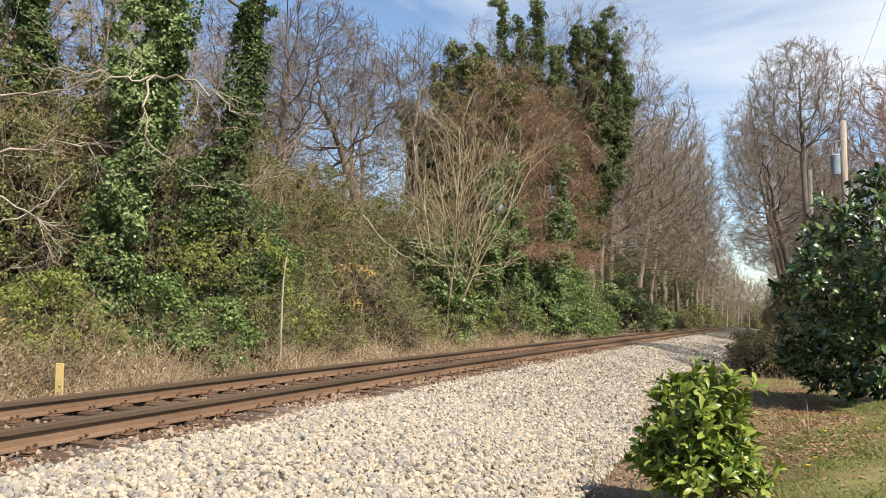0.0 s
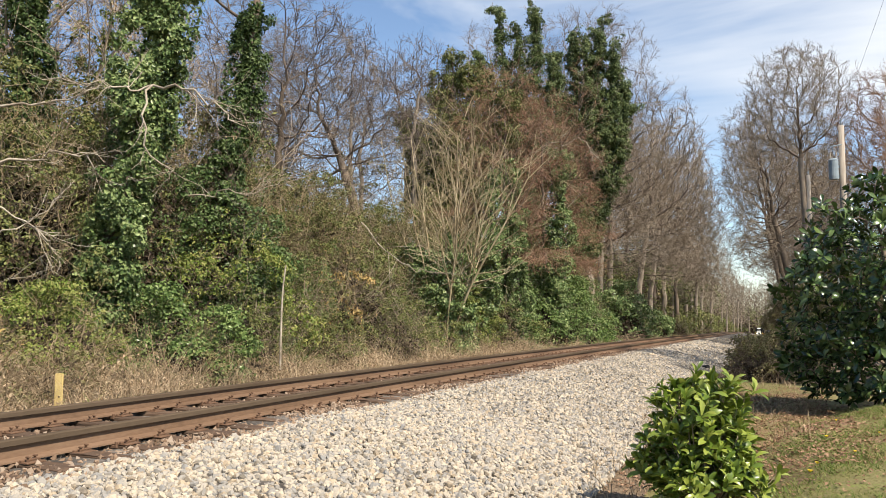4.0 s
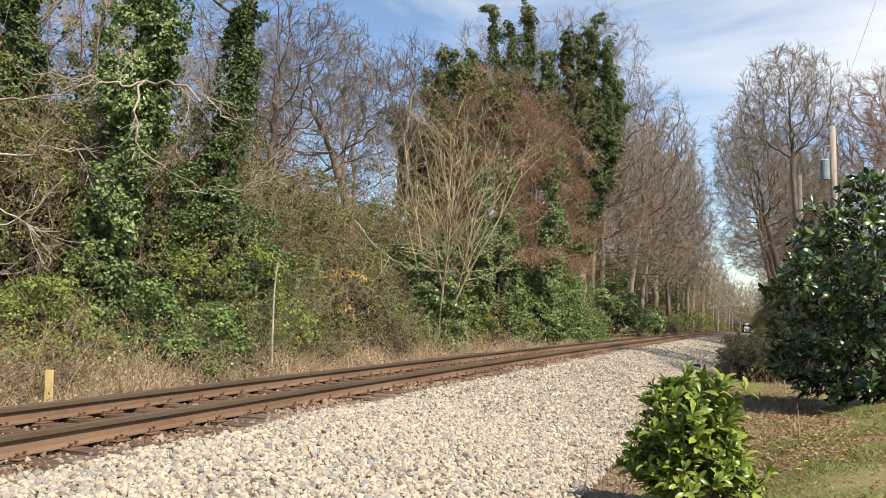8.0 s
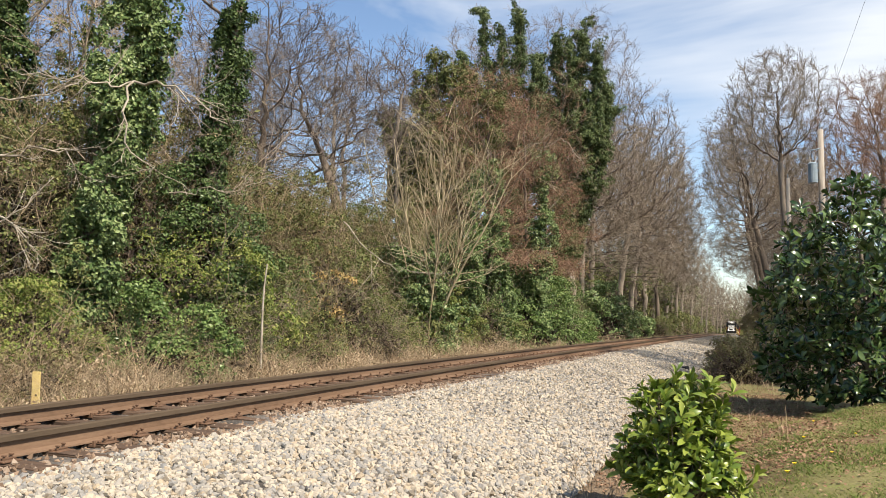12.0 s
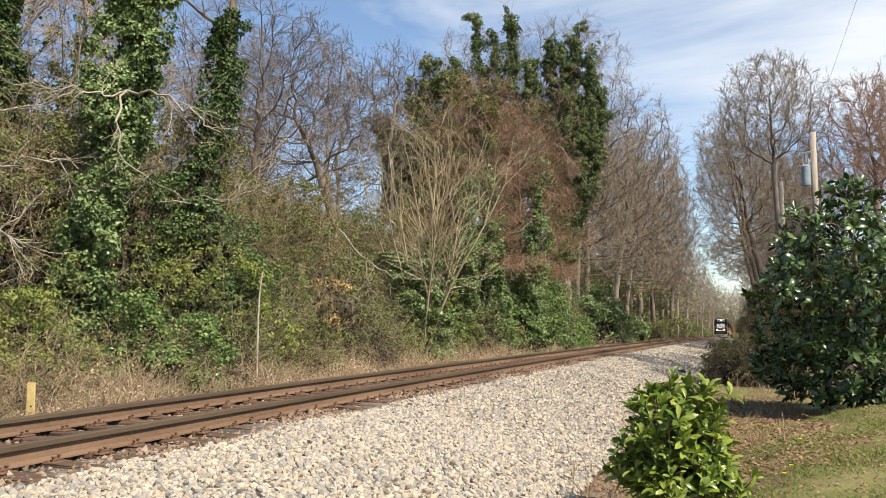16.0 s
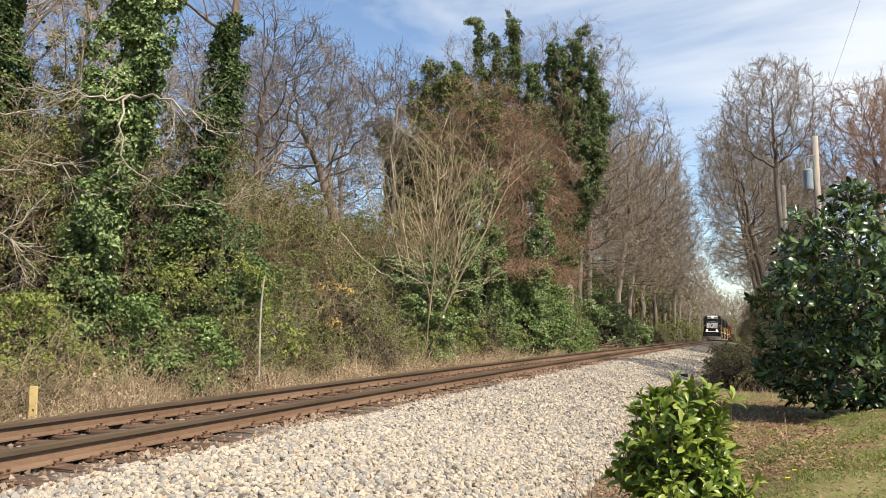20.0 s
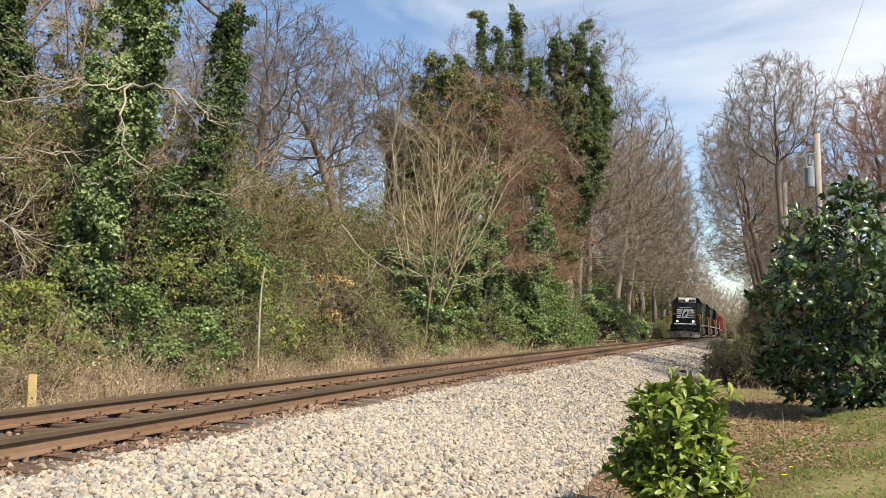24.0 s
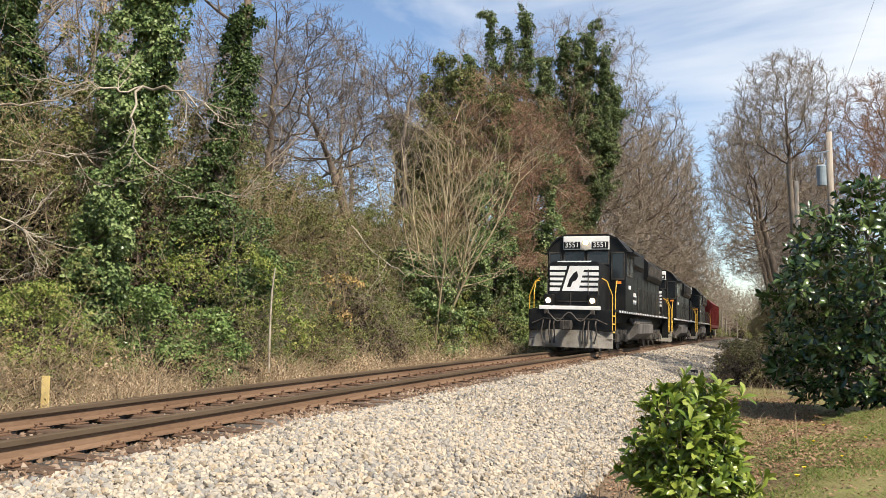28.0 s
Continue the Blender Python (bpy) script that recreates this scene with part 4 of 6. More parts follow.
def bare_tree(seed, label, height=18, r=0.22, lean=(0, 0), first=0.35, n=(13, 5, 5, 4), spread=(52, 42, 38, 35), length=(0.44, 0.5, 0.58, 0.8), lift=0.10,
              bark="bark", twig="twig", bud=None, buds=0, ivy=None, name="bare_tree", at=(0, 0), thin=1.0, wander=0.16, dome=None):
    """A leafless tree: trunk, limbs, twigs, and where asked buds and ivy. ivy: (from, to, radius, leaves, size, on limbs, material)."""
    rng = np.random.default_rng(seed)
    t = thing(name, label, "tree", "trees along the railway")
    p0 = trunk_line(rng, height * 0.80 if dome is None else min(height * 0.80, dome[2] + 0.55 * dome[4]), lean)
    r0 = r * np.linspace(1, 0.18, p0.shape[1])[None] ** 0.9
    r0[0, 0] *= 1.35
    v, f = tubes(p0, r0, 9)
    part("trunk", mesh_of("trunk", v, f, M[bark], True), None, t)
    p1, r1 = sprout(rng, p0, r0, n[0], first, 0.98, length[0] * 1.2, spread[0], 7, lift, wander, 0.55, 0.2)
    p1 = rounded(p1, dome)
    p2, r2 = sprout(rng, p1, r1, n[1], 0.2, 0.98, length[1], spread[1], 5, lift * 0.8, wander, 0.62, 0.3)
    p2 = rounded(p2, dome)
    v, f = stack([tubes(p1, r1, 6), tubes(p2, np.maximum(r2, 0.008), 4)])
    tagged(part("branchwork", mesh_of("branchwork", v, f, M[bark], True), None, t), kind="stuff")
    p3, r3 = sprout(rng, p2, r2, n[2], 0.15, 1.0, length[2], spread[2], 4, lift * 0.6, wander * 1.1, 0.65, 0.45)
    p3 = rounded(p3, dome)
    p4, r4 = sprout(rng, p3, r3, n[3], 0.15, 1.0, length[3], spread[3], 3, lift * 0.4, wander * 1.2, 0.7, 0.6)
    p4 = rounded(p4, dome)
    v, f = stack([tubes(p3, np.maximum(r3, 0.006 * thin), 3), tubes(p4, np.maximum(r4, 0.0042 * thin), 3)])
    tagged(part("twig_crown", mesh_of("twig_crown", v, f, M[twig]), None, t), kind="stuff")
    if buds:
        k = rng.integers(0, len(p4), buds)
        w = rng.uniform(0.2, 1, buds)[:, None]
        at_ = p4[k, 0] * (1 - w) + p4[k, 1] * w + rng.normal(0, 0.03, (buds, 3))
        v, f = leaf_quads(rng, at_, 0.07 * thin, 0.045 * thin)
        tagged(part("bud_haze", mesh_of("bud_haze", v, f, M[bud]), None, t), kind="stuff")
    if ivy:
        a, b, rad, count, size, on_limbs, mat = ivy
        pieces = [ivy_leaves(rng, p0, a, b, rad, count, size)]
        if on_limbs:
            pick = p1[: on_limbs]
            pieces.append(ivy_leaves(rng, pick, 0.0, 0.7, rad * 0.55, count // 2, size))
        v, f = stack(pieces)
        tagged(part("ivy", mesh_of("ivy", v, f, M[mat]), None, t, "dark green ivy leaves clinging to the trunk"), kind="stuff")
    place(t, at)
    return t


def colonise(rng, nodes, parents, goals, step, kill, lift, jitter=0.18, most=6000):
    """Branches that grow step by step towards the goals spread through a crown, forking as they part."""
    P = np.zeros((most, 3))
    par = np.zeros(most, int)
    kids = np.zeros(most, int)
    n = len(nodes)
    P[:n], par[:n] = nodes, parents
    best = np.full(len(goals), 1e9)
    near = np.zeros(len(goals), int)
    alive = np.ones(len(goals), bool)
    fresh = np.arange(n)
    for turn in range(160):
        d = np.sqrt(((goals[:, None] - P[fresh][None]) ** 2).sum(-1))
        j = d.argmin(1)
        dm = d[np.arange(len(goals)), j]
        closer = dm < best
        best[closer], near[closer] = dm[closer], fresh[j[closer]]
        alive &= best > kill
        if not alive.any():
            break
        k = np.unique(near[alive])
        pull = np.zeros((n, 3))
        np.add.at(pull, near[alive], unit(goals[alive] - P[near[alive]]))
        k = k[kids[k] < 3]
        if len(k) == 0 or n + len(k) > most:
            break
        way = unit(unit(pull[k]) + unit(P[k] - P[par[k]]) * 0.35 + rng.normal(0, jitter, (len(k), 3)) + np.array([0, 0, lift]))
        fresh = np.arange(n, n + len(k))
        P[fresh], par[fresh] = P[k] + way * step, k
        kids[k] += 1
        n += len(k)
    return P[:n], par[:n]


def grown_tree(seed, label, at, trunk, r, crowns, step=0.5, kill=0.62, lift=0.06, bark="bark", twig="twig_grey", thin=1.0, twigs=(3, 3), twig_len=0.9, bud=None, buds=0,
               ivy=None, name="bare_tree", droop=0.0, fork=1.75):
    """A leafless tree grown into its crown. trunk: bends (x, y, z) from the foot up; crowns: (x, y, z, rx, ry, rz, goals) of each mass of the crown."""
    rng = np.random.default_rng(seed)
    t = thing(name, label, "tree", "trees along the railway")
    b = np.array(trunk, float)
    ln = np.concatenate([[0], np.cumsum(np.linalg.norm(np.diff(b, axis=0), axis=1))])
    m = max(4, int(ln[-1] / step))
    w = np.linspace(0, ln[-1], m)
    start = np.stack([np.interp(w, ln, b[:, a]) for a in range(3)], 1)
    start[1:-1] += rng.normal(0, 0.035, (m - 2, 3)) * np.array([1, 1, 0])
    goals = []
    for cx_, cy_, cz_, rx, ry, rz, count in crowns:
        d = unit(rng.normal(size=(count, 3))) * (rng.random((count, 1)) ** 0.42)
        goals.append(np.array([cx_, cy_, cz_]) + d * np.array([rx, ry, rz]))
    P, par = colonise(rng, start, np.maximum(0, np.arange(m) - 1), np.concatenate(goals), step, kill, lift)
    n = len(P)
    tips = np.bincount(par[1:], minlength=n) == 0
    load = tips.astype(float)
    for i in range(n - 1, 0, -1):
        load[par[i]] += load[i]
    rad = np.maximum(r * (load / load[0]) ** (1 / fork), 0.0055 * thin)
    rad[:m] *= 1.0 + 0.35 * np.exp(-np.maximum(P[:m, 2], 0) / 0.7)
    soft = P.copy()
    kid = np.zeros(n, int)
    kid[par[1:]] = np.arange(1, n)
    mid = (kid > 0) & (np.arange(n) > m)
    soft[mid] = 0.5 * P[mid] + 0.25 * P[par[mid]] + 0.25 * P[kid[mid]]
    P = soft
    e = np.arange(1, n)
    seg = np.stack([P[par[e]], P[e]], 1)
    sr = np.stack([np.minimum(rad[par[e]], rad[e] * 1.25), rad[e]], 1)
    lead = e < m
    line = P[:m][None]
    v, f = tubes(line, rad[:m][None], 9)
    part("trunk", mesh_of("trunk", v, f, M[bark], True), None, t)
    thick = ~lead & (rad[e] > 0.03)
    fine = ~lead & ~thick
    if thick.any():
        v, f = tubes(seg[thick], sr[thick], 6)
        tagged(part("branchwork", mesh_of("branchwork", v, f, M["bark_dark"], True), None, t), kind="stuff")
    outer = (load[e] <= 3) & ~lead
    q1, w1 = sprout(rng, seg[outer], np.maximum(sr[outer], 0.006 * thin), twigs[0], 0.1, 1.0, twig_len / step, 36, 3, lift * 0.7 - droop, 0.13, 0.75, 0.55)
    pieces = [tubes(seg[fine], sr[fine], 3), tubes(q1, np.maximum(w1, 0.0046 * thin), 3)]
    last = q1
    if twigs[1]:
        q2, w2 = sprout(rng, q1, w1, twigs[1], 0.2, 0.95, 0.6, 38, 2, -droop, 0.1, 0.8, 0.7)
        pieces.append(tubes(q2, np.maximum(w2, 0.0036 * thin), 3))
        last = q2
    v, f = stack(pieces)
    tagged(part("twig_crown", mesh_of("twig_crown", v, f, M[twig]), None, t), kind="stuff")
    if buds:
        k = rng.integers(0, len(last), buds)
        w = rng.uniform(0.2, 1, buds)[:, None]
        v, f = leaf_quads(rng, last[k, 0] * (1 - w) + last[k, 1] * w, 0.06 * thin, 0.04 * thin)
        tagged(part("bud_haze", mesh_of("bud_haze", v, f, M[bud]), None, t), kind="stuff")
    if ivy:
        a, b, rd, count, size, mat = ivy
        v, f = ivy_leaves(rng, line, a, b, rd, count, size)
        tagged(part("ivy", mesh_of("ivy", v, f, M[mat]), None, t, "dark green ivy leaves clinging to the trunk"), kind="stuff")
    place(t, at)
    return t


def place(t, at, turn=0.0, size=1.0):
    t.matrix_world = Matrix.Translation((at[0], at[1], float(lie(at[0], at[1])))) @ pose(0, 0, 0, 0, 0, turn) @ Matrix.Scale(size, 4)


def again(t, at, turn, size=1.0):
    c = copy_thing(t, pose(0, 0, 0))
    place(c, at, turn, size)
    return c


def shrub(seed, label, at, rx, ry, h, stems, leaves, leaf="privet", twig="twig", size=0.07, low=0.0, name="shrub", hang=0.15, fuzz=0.25, category="shrub"):
    """A mound of arching stems and small leaves with an uneven outline."""
    rng = np.random.default_rng(seed)
    t = thing(name, label, category, "undergrowth along the railway")
    a = rng.uniform(0, 2 * np.pi, stems)
    k = 6
    base = np.stack([np.cos(a) * rx * 0.45 * rng.random(stems), np.sin(a) * ry * 0.45 * rng.random(stems), np.full(stems, -0.1)], 1)
    e = rng.uniform(0.15, 1.0, stems)
    b = a + rng.normal(0, 0.5, stems)
    tip = np.stack([np.cos(b) * rx * np.sqrt(1 - 0.8 * e ** 2), np.sin(b) * ry * np.sqrt(1 - 0.8 * e ** 2), h * e * rng.uniform(0.7, 1.15, stems)], 1)
    s = np.linspace(0, 1, k)[None, :, None]
    mid = (base + tip) / 2 + np.array([0, 0, 1]) * (h * 0.35) * rng.uniform(0.4, 1.2, (stems, 1))
    pts = base[:, None] * (1 - s) ** 2 + 2 * mid[:, None] * s * (1 - s) + tip[:, None] * s ** 2
    pts[:, 1:] += rng.normal(0, 0.05 * h / 2, (stems, k - 1, 3))
    rad = np.full((stems, 1), 0.014) * rng.uniform(0.6, 1.6, (stems, 1)) * np.linspace(1, 0.35, k)[None]
    p2, r2 = sprout(rng, pts, rad, 5, 0.25, 1.0, 0.36, 42, 3, -0.02, 0.25, 0.6, 0.5)
    p3, r3 = sprout(rng, p2, r2, 2, 0.2, 1.0, 0.6, 42, 2, -0.03, 0.2, 0.7, 0.6)
    v, f = stack([tubes(pts, rad, 4), tubes(p2, np.maximum(r2, 0.004), 3), tubes(p3, np.maximum(r3, 0.0032), 3)])
    tagged(part("stem_tangle", mesh_of("stem_tangle", v, f, M[twig]), None, t), kind="stuff")
    if leaves:
        n1, per = int(leaves * 0.82), 30
        nl = int(np.clip(5 * rx * h ** 0.5, 9, 30))
        c = np.arange(nl) * 2.4 + rng.normal(0, 0.35, nl)
        u = np.clip(low + (1 - low) * ((np.arange(nl) + 0.5) / nl) ** 0.85 + rng.normal(0, 0.06, nl), 0.02, 0.98)
        ring = np.sqrt(np.maximum(0.02, 1 - u ** 2))
        away = unit(np.stack([np.cos(c) * ring / rx, np.sin(c) * ring / ry, u / h], 1))
        wob = 1 + fuzz * 0.6 * np.sin(3 * c + 5 * u + seed) + rng.normal(0, 0.10, nl)
        lump = np.stack([np.cos(c) * ring * rx, np.sin(c) * ring * ry, u * h], 1) * 0.80 * wob[:, None]
        lr = 0.30 * min(rx, ry) * (1 + 0.25 * h / 4) * rng.uniform(0.65, 1.35, nl)
        m = max(8, n1 // per)
        pick = rng.choice(nl, m, p=lr ** 2 / (lr ** 2).sum())
        out = unit(rng.normal(size=(m, 3)) + away[pick] * 0.9 + np.array([0, 0, 0.4]))
        sh = lump[pick] + out * (lr[pick] * rng.uniform(0.8, 1.1, m))[:, None] * np.array([1, 1, 0.85])
        sh[:, 2] = np.maximum(sh[:, 2], 0.05)
        # an added inner mass of dark leaves, so the gaps look shaded
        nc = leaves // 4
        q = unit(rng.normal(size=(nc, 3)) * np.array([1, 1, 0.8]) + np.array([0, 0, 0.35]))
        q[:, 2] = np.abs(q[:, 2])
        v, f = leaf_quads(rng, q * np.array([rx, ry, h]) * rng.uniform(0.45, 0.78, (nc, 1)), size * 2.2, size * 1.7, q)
        tagged(part("dead_leaf_mass", mesh_of("dead_leaf_mass", v, f, M["core"]), None, t, "added dark leaves that stand for the shade inside the tangle"), kind="stuff")
        j = rng.integers(0, len(p3), leaves - n1)
        w = rng.uniform(0, 1, (leaves - n1, 1))
        tw = p3[j, 0] * (1 - w) + p3[j, 1] * w + rng.normal(0, 0.03, (leaves - n1, 3))
        v, f = stack([clumps(rng, sh, out, per, min(0.4, size * 2.7), size, 0.75, hang), leaf_quads(rng, tw, size, size * 0.6, None, hang)])
        tagged(part("foliage", mesh_of("foliage", v, f, M[leaf]), None, t), kind="stuff")
    place(t, at)
    return t


# --- the wood's front row west of the track ---
ivy_tree = bare_tree(21, "tall tree wrapped in dark green ivy at the wood's edge", 19, 0.28, (0.13, 0.05), 0.66, n=(10, 5, 5, 4), bark="bark_dark", twig="twig_tan",
                     ivy=(0.06, 0.85, 0.60, 42000, 0.11, 0, "ivy"), name="ivy_tree", at=(-16.08, 15.41))
bare_tree(22, "tree with an ivy-covered trunk standing behind the thicket", 20, 0.24, (0.10, 0.0), 0.62, n=(10, 5, 5, 4), bark="bark_dark", twig="twig_tan",
          ivy=(0.10, 0.72, 0.38, 16000, 0.105, 0, "ivy_dark"), name="ivy_tree", at=(-15.0, 19.9))
bare_tree(23, "old tree under a coat of ivy at the wood's edge", 15, 0.22, (-0.05, 0.0), 0.6, n=(10, 5, 5, 4), bark="bark", twig="pale_twig",
          ivy=(0.05, 0.70, 0.42, 11000, 0.11, 0, "ivy"), name="ivy_tree", at=(-18.40, 15.77))
bare_tree(25, "old tree thick with dark ivy at the wood's edge", 19, 0.16, (0.02, 0.0), 0.8, n=(10, 5, 5, 4), bark="bark_dark", twig="pale_twig",
          ivy=(0.36, 0.9, 0.5, 13000, 0.11, 0, "ivy_dark"), name="ivy_tree", at=(-18.65, 15.89))
# darker ivy and twig colours here carry the shade between the trees
shrub(26, "ivy and honeysuckle hanging round a tree, coloured dark for shade", (-14.75, 19.5), 1.75, 1.5, 7.4, 60, 21000, "ivy_dark", "twig_dark", 0.10, low=0.05, name="vine_thicket", fuzz=0.4)
shrub(27, "ivy and dead vines hanging between the trees, coloured dark for shade", (-16.0, 18.0), 1.5, 1.3, 6.8, 50, 14000, "ivy_dark", "twig_dark", 0.10, low=0.05, name="vine_thicket", fuzz=0.4)
rng = np.random.default_rng(24)


def dead_limb(points, r, twigs, at_first=True):
    """A pale dead limb along given bends, with broken side twigs, part of the ivy tree."""
    p = np.array(points, float)
    k = 12
    s = np.linspace(0, len(p) - 1, k)
    line = np.stack([np.interp(s, np.arange(len(p)), p[:, a]) for a in range(3)], 1)[None]
    line[0, 1:-1] += rng.normal(0, 0.06, (k - 2, 3))
    r *= 0.62
    rad = np.linspace(r, r * 0.35, k)[None]
    q2, w2 = sprout(rng, line, rad, twigs, 0.25, 1.0, 0.38, 38, 5, 0.02, 0.16, 0.6, 0.3)
    q3, w3 = sprout(rng, q2, w2, 4, 0.2, 1.0, 0.45, 40, 3, 0.0, 0.16, 0.65, 0.5)
    v, f = stack([tubes(line, rad, 6), tubes(q2, np.maximum(w2, 0.006), 4), tubes(q3, np.maximum(w3, 0.0045), 3)])
    o = part("dead_limb", mesh_of("dead_limb", v, f, M["deadwood"], True), None, None)
    return tagged(o, "pale dead limb caught across the ivy-covered trees", "branch", "dead limbs at the wood's edge")


for points, r, twigs in (
        ([(-13.16, 14.75, 6.52), (-12.50, 14.69, 6.38), (-11.78, 14.66, 6.07), (-11.25, 14.66, 5.79), (-10.56, 14.72, 5.29)], 0.055, 10),
        ([(-13.16, 14.75, 6.52), (-13.09, 14.46, 6.03), (-13.10, 14.35, 5.31), (-12.92, 14.31, 4.91), (-12.33, 14.44, 4.46), (-12.34, 14.43, 4.21)], 0.05, 7),
        ([(-13.16, 14.75, 6.52), (-13.57, 14.37, 6.31), (-14.18, 13.91, 6.48), (-15.06, 13.34, 6.47)], 0.045, 9),
        ([(-16.44, 12.78, 5.80), (-15.52, 13.15, 5.88), (-15.00, 13.58, 6.00), (-14.57, 13.97, 6.18), (-14.20, 14.33, 6.65)], 0.055, 9),
        ([(-15.16, 11.79, 4.13), (-14.38, 12.32, 4.36), (-13.79, 12.77, 4.61), (-13.48, 13.22, 4.54), (-13.43, 13.56, 4.14)], 0.05, 11),
        ([(-14.41, 11.44, 3.46), (-13.76, 11.92, 3.08), (-13.57, 12.43, 2.58), (-14.12, 12.64, 2.04)], 0.035, 9),
        ([(-14.43, 11.22, 2.72), (-13.70, 11.73, 2.80), (-13.40, 12.07, 3.27), (-13.20, 12.36, 3.58)], 0.032, 9),
        ([(-10.36, 43.26, 10.60), (-9.27, 43.16, 11.03), (-8.47, 42.94, 9.82), (-7.79, 43.22, 8.69)], 0.05, 6),
        ([(-11.77, 41.61, 10.02), (-10.41, 41.62, 10.42), (-9.35, 41.51, 10.36)], 0.05, 5),
        ([(-12.57, 24.04, 4.33), (-11.49, 23.94, 3.17), (-10.45, 23.82, 2.59), (-9.45, 24.22, 2.59)], 0.035, 7),
        ([(-13.28, 16.21, 4.15), (-12.39, 16.57, 4.26), (-12.11, 17.11, 4.22), (-11.66, 17.94, 4.75)], 0.03, 8)):
    dead_limb(points, r, twigs)
# the many-stemmed pale tree
fan = thing("multi_stemmed_tree", "pale many-stemmed bare tree with ivy round its foot", "tree", "trees along the railway")
rng = np.random.default_rng(31)
k = 9
st = np.zeros((14, k, 3))
dirs = unit(np.stack([rng.normal(0, 0.25, 14), rng.normal(0, 0.2, 14), np.ones(14)], 1))
st[:, 0] = np.array([0, 0, -0.2]) + rng.normal(0, 0.12, (14, 3)) * np.array([1, 1, 0])
d = unit(dirs * np.array([0.35, 0.35, 1]))
for j in range(1, k):
    d = unit(d * 0.75 + dirs * 0.25 + rng.normal(0, 0.10, (14, 3)))
    st[:, j] = st[:, j - 1] + d * rng.uniform(0.85, 1.25, (14, 1)) * 1.15
sr = np.linspace(0.055, 0.011, k)[None] * rng.uniform(0.7, 1.3, (14, 1))
s2, sr2 = sprout(rng, st, sr, 12, 0.3, 1.0, 0.36, 46, 5, 0.12, 0.12, 0.55, 0.3)
s3, sr3 = sprout(rng, s2, sr2, 5, 0.2, 1.0, 0.45, 38, 3, 0.06, 0.15, 0.6, 0.5)
for i in range(14):
    v, f = tubes(st[i:i + 1], sr[i:i + 1], 6)
    part("stem", mesh_of("stem", v, f, M["stem_tan"], True), None, fan)
v, f = stack([tubes(s2, np.maximum(sr2, 0.007), 4), tubes(s3, np.maximum(sr3, 0.006), 3)])
tagged(part("twig_crown", mesh_of("twig_crown", v, f, M["stem_tan"]), None, fan), kind="stuff")
v, f = ivy_leaves(rng, st[:4] * np.array([0.6, 0.6, 1]), 0.0, 0.52, 0.72, 18000, 0.12)
tagged(part("ivy", mesh_of("ivy", v, f, M["ivy"]), None, fan, "dark green ivy"), kind="stuff")
place(fan, (-12.39, 31.13))


def ivy_tower(seed, label, at, height, r, tops, count, size, mat, first=0.45, bark="bark"):
    """A tall trunk that forks into several ivy-clad spires. tops: (sideways, along, height, radius) of each."""
    rng = np.random.default_rng(seed)
    t = thing("ivy_tree", label, "tree", "trees along the railway")
    k = 9
    lines = np.zeros((len(tops), k, 3))
    for i, (dx, dy, h, _) in enumerate(tops):
        s = np.linspace(0, 1, k)
        bend = smooth_step(first, 0.95, s)
        lines[i] = np.stack([dx * bend, dy * bend, s * h - 0.2], 1) + rng.normal(0, 0.12, (k, 3)) * np.array([1, 1, 0]) * (s[:, None] > 0.2)
    rad = np.linspace(r, r * 0.12, k)[None] * np.ones((len(tops), 1))
    v, f = tubes(lines, rad, 8)
    part("trunk", mesh_of("trunk", v, f, M[bark], True), None, t)
    p2, r2 = sprout(rng, lines, rad, 14, first, 1.0, 0.11, 48, 5, 0.12, 0.15, 0.4, 0.3)
    p3, r3 = sprout(rng, p2, r2, 8, 0.2, 1.0, 0.5, 42, 4, 0.05, 0.18, 0.6, 0.5)
    v, f = stack([tubes(p2, np.maximum(r2, 0.012), 4), tubes(p3, np.maximum(r3, 0.009), 3)])
    tagged(part("twig_crown", mesh_of("twig_crown", v, f, M["twig"]), None, t), kind="stuff")
    pieces = []
    for i, (dx, dy, h, w) in enumerate(tops):
        pieces.append(ivy_leaves(rng, lines[i:i + 1], first * 0.9, 1.0, w, count // len(tops), size, 0.7, 0.5, 4))
    pieces.append(ivy_leaves(rng, p2, 0.0, 0.9, 0.36, count // 2, size, 0.5, 0.3, 3))
    v, f = stack(pieces)
    tagged(part("ivy", mesh_of("ivy", v, f, M[mat]), None, t, "dense ivy foliage"), kind="stuff")
    place(t, at)
    return t


ivy_tower(41, "tall tree with ivy-covered spires above a bare trunk", (-13.51, 63.55), 24, 0.42,
          [(-2.2, 0.2, 23.6, 0.36), (-0.7, 0.2, 25.2, 0.40), (0.4, 0.0, 24.4, 0.36), (1.6, 0.3, 25.6, 0.40), (2.5, 0.2, 23.2, 0.36), (3.5, 0.2, 20.8, 0.40), (0.9, -0.4, 20.0, 1.0), (2.1, -0.4, 19.0, 0.95), (-0.6, -0.4, 19.6, 1.0), (-1.8, -0.3, 18.2, 0.9), (3.0, -0.2, 17.6, 0.85), (1.6, -0.8, 16.6, 0.9)], 120000, 0.15, "ivy_far", 0.42)
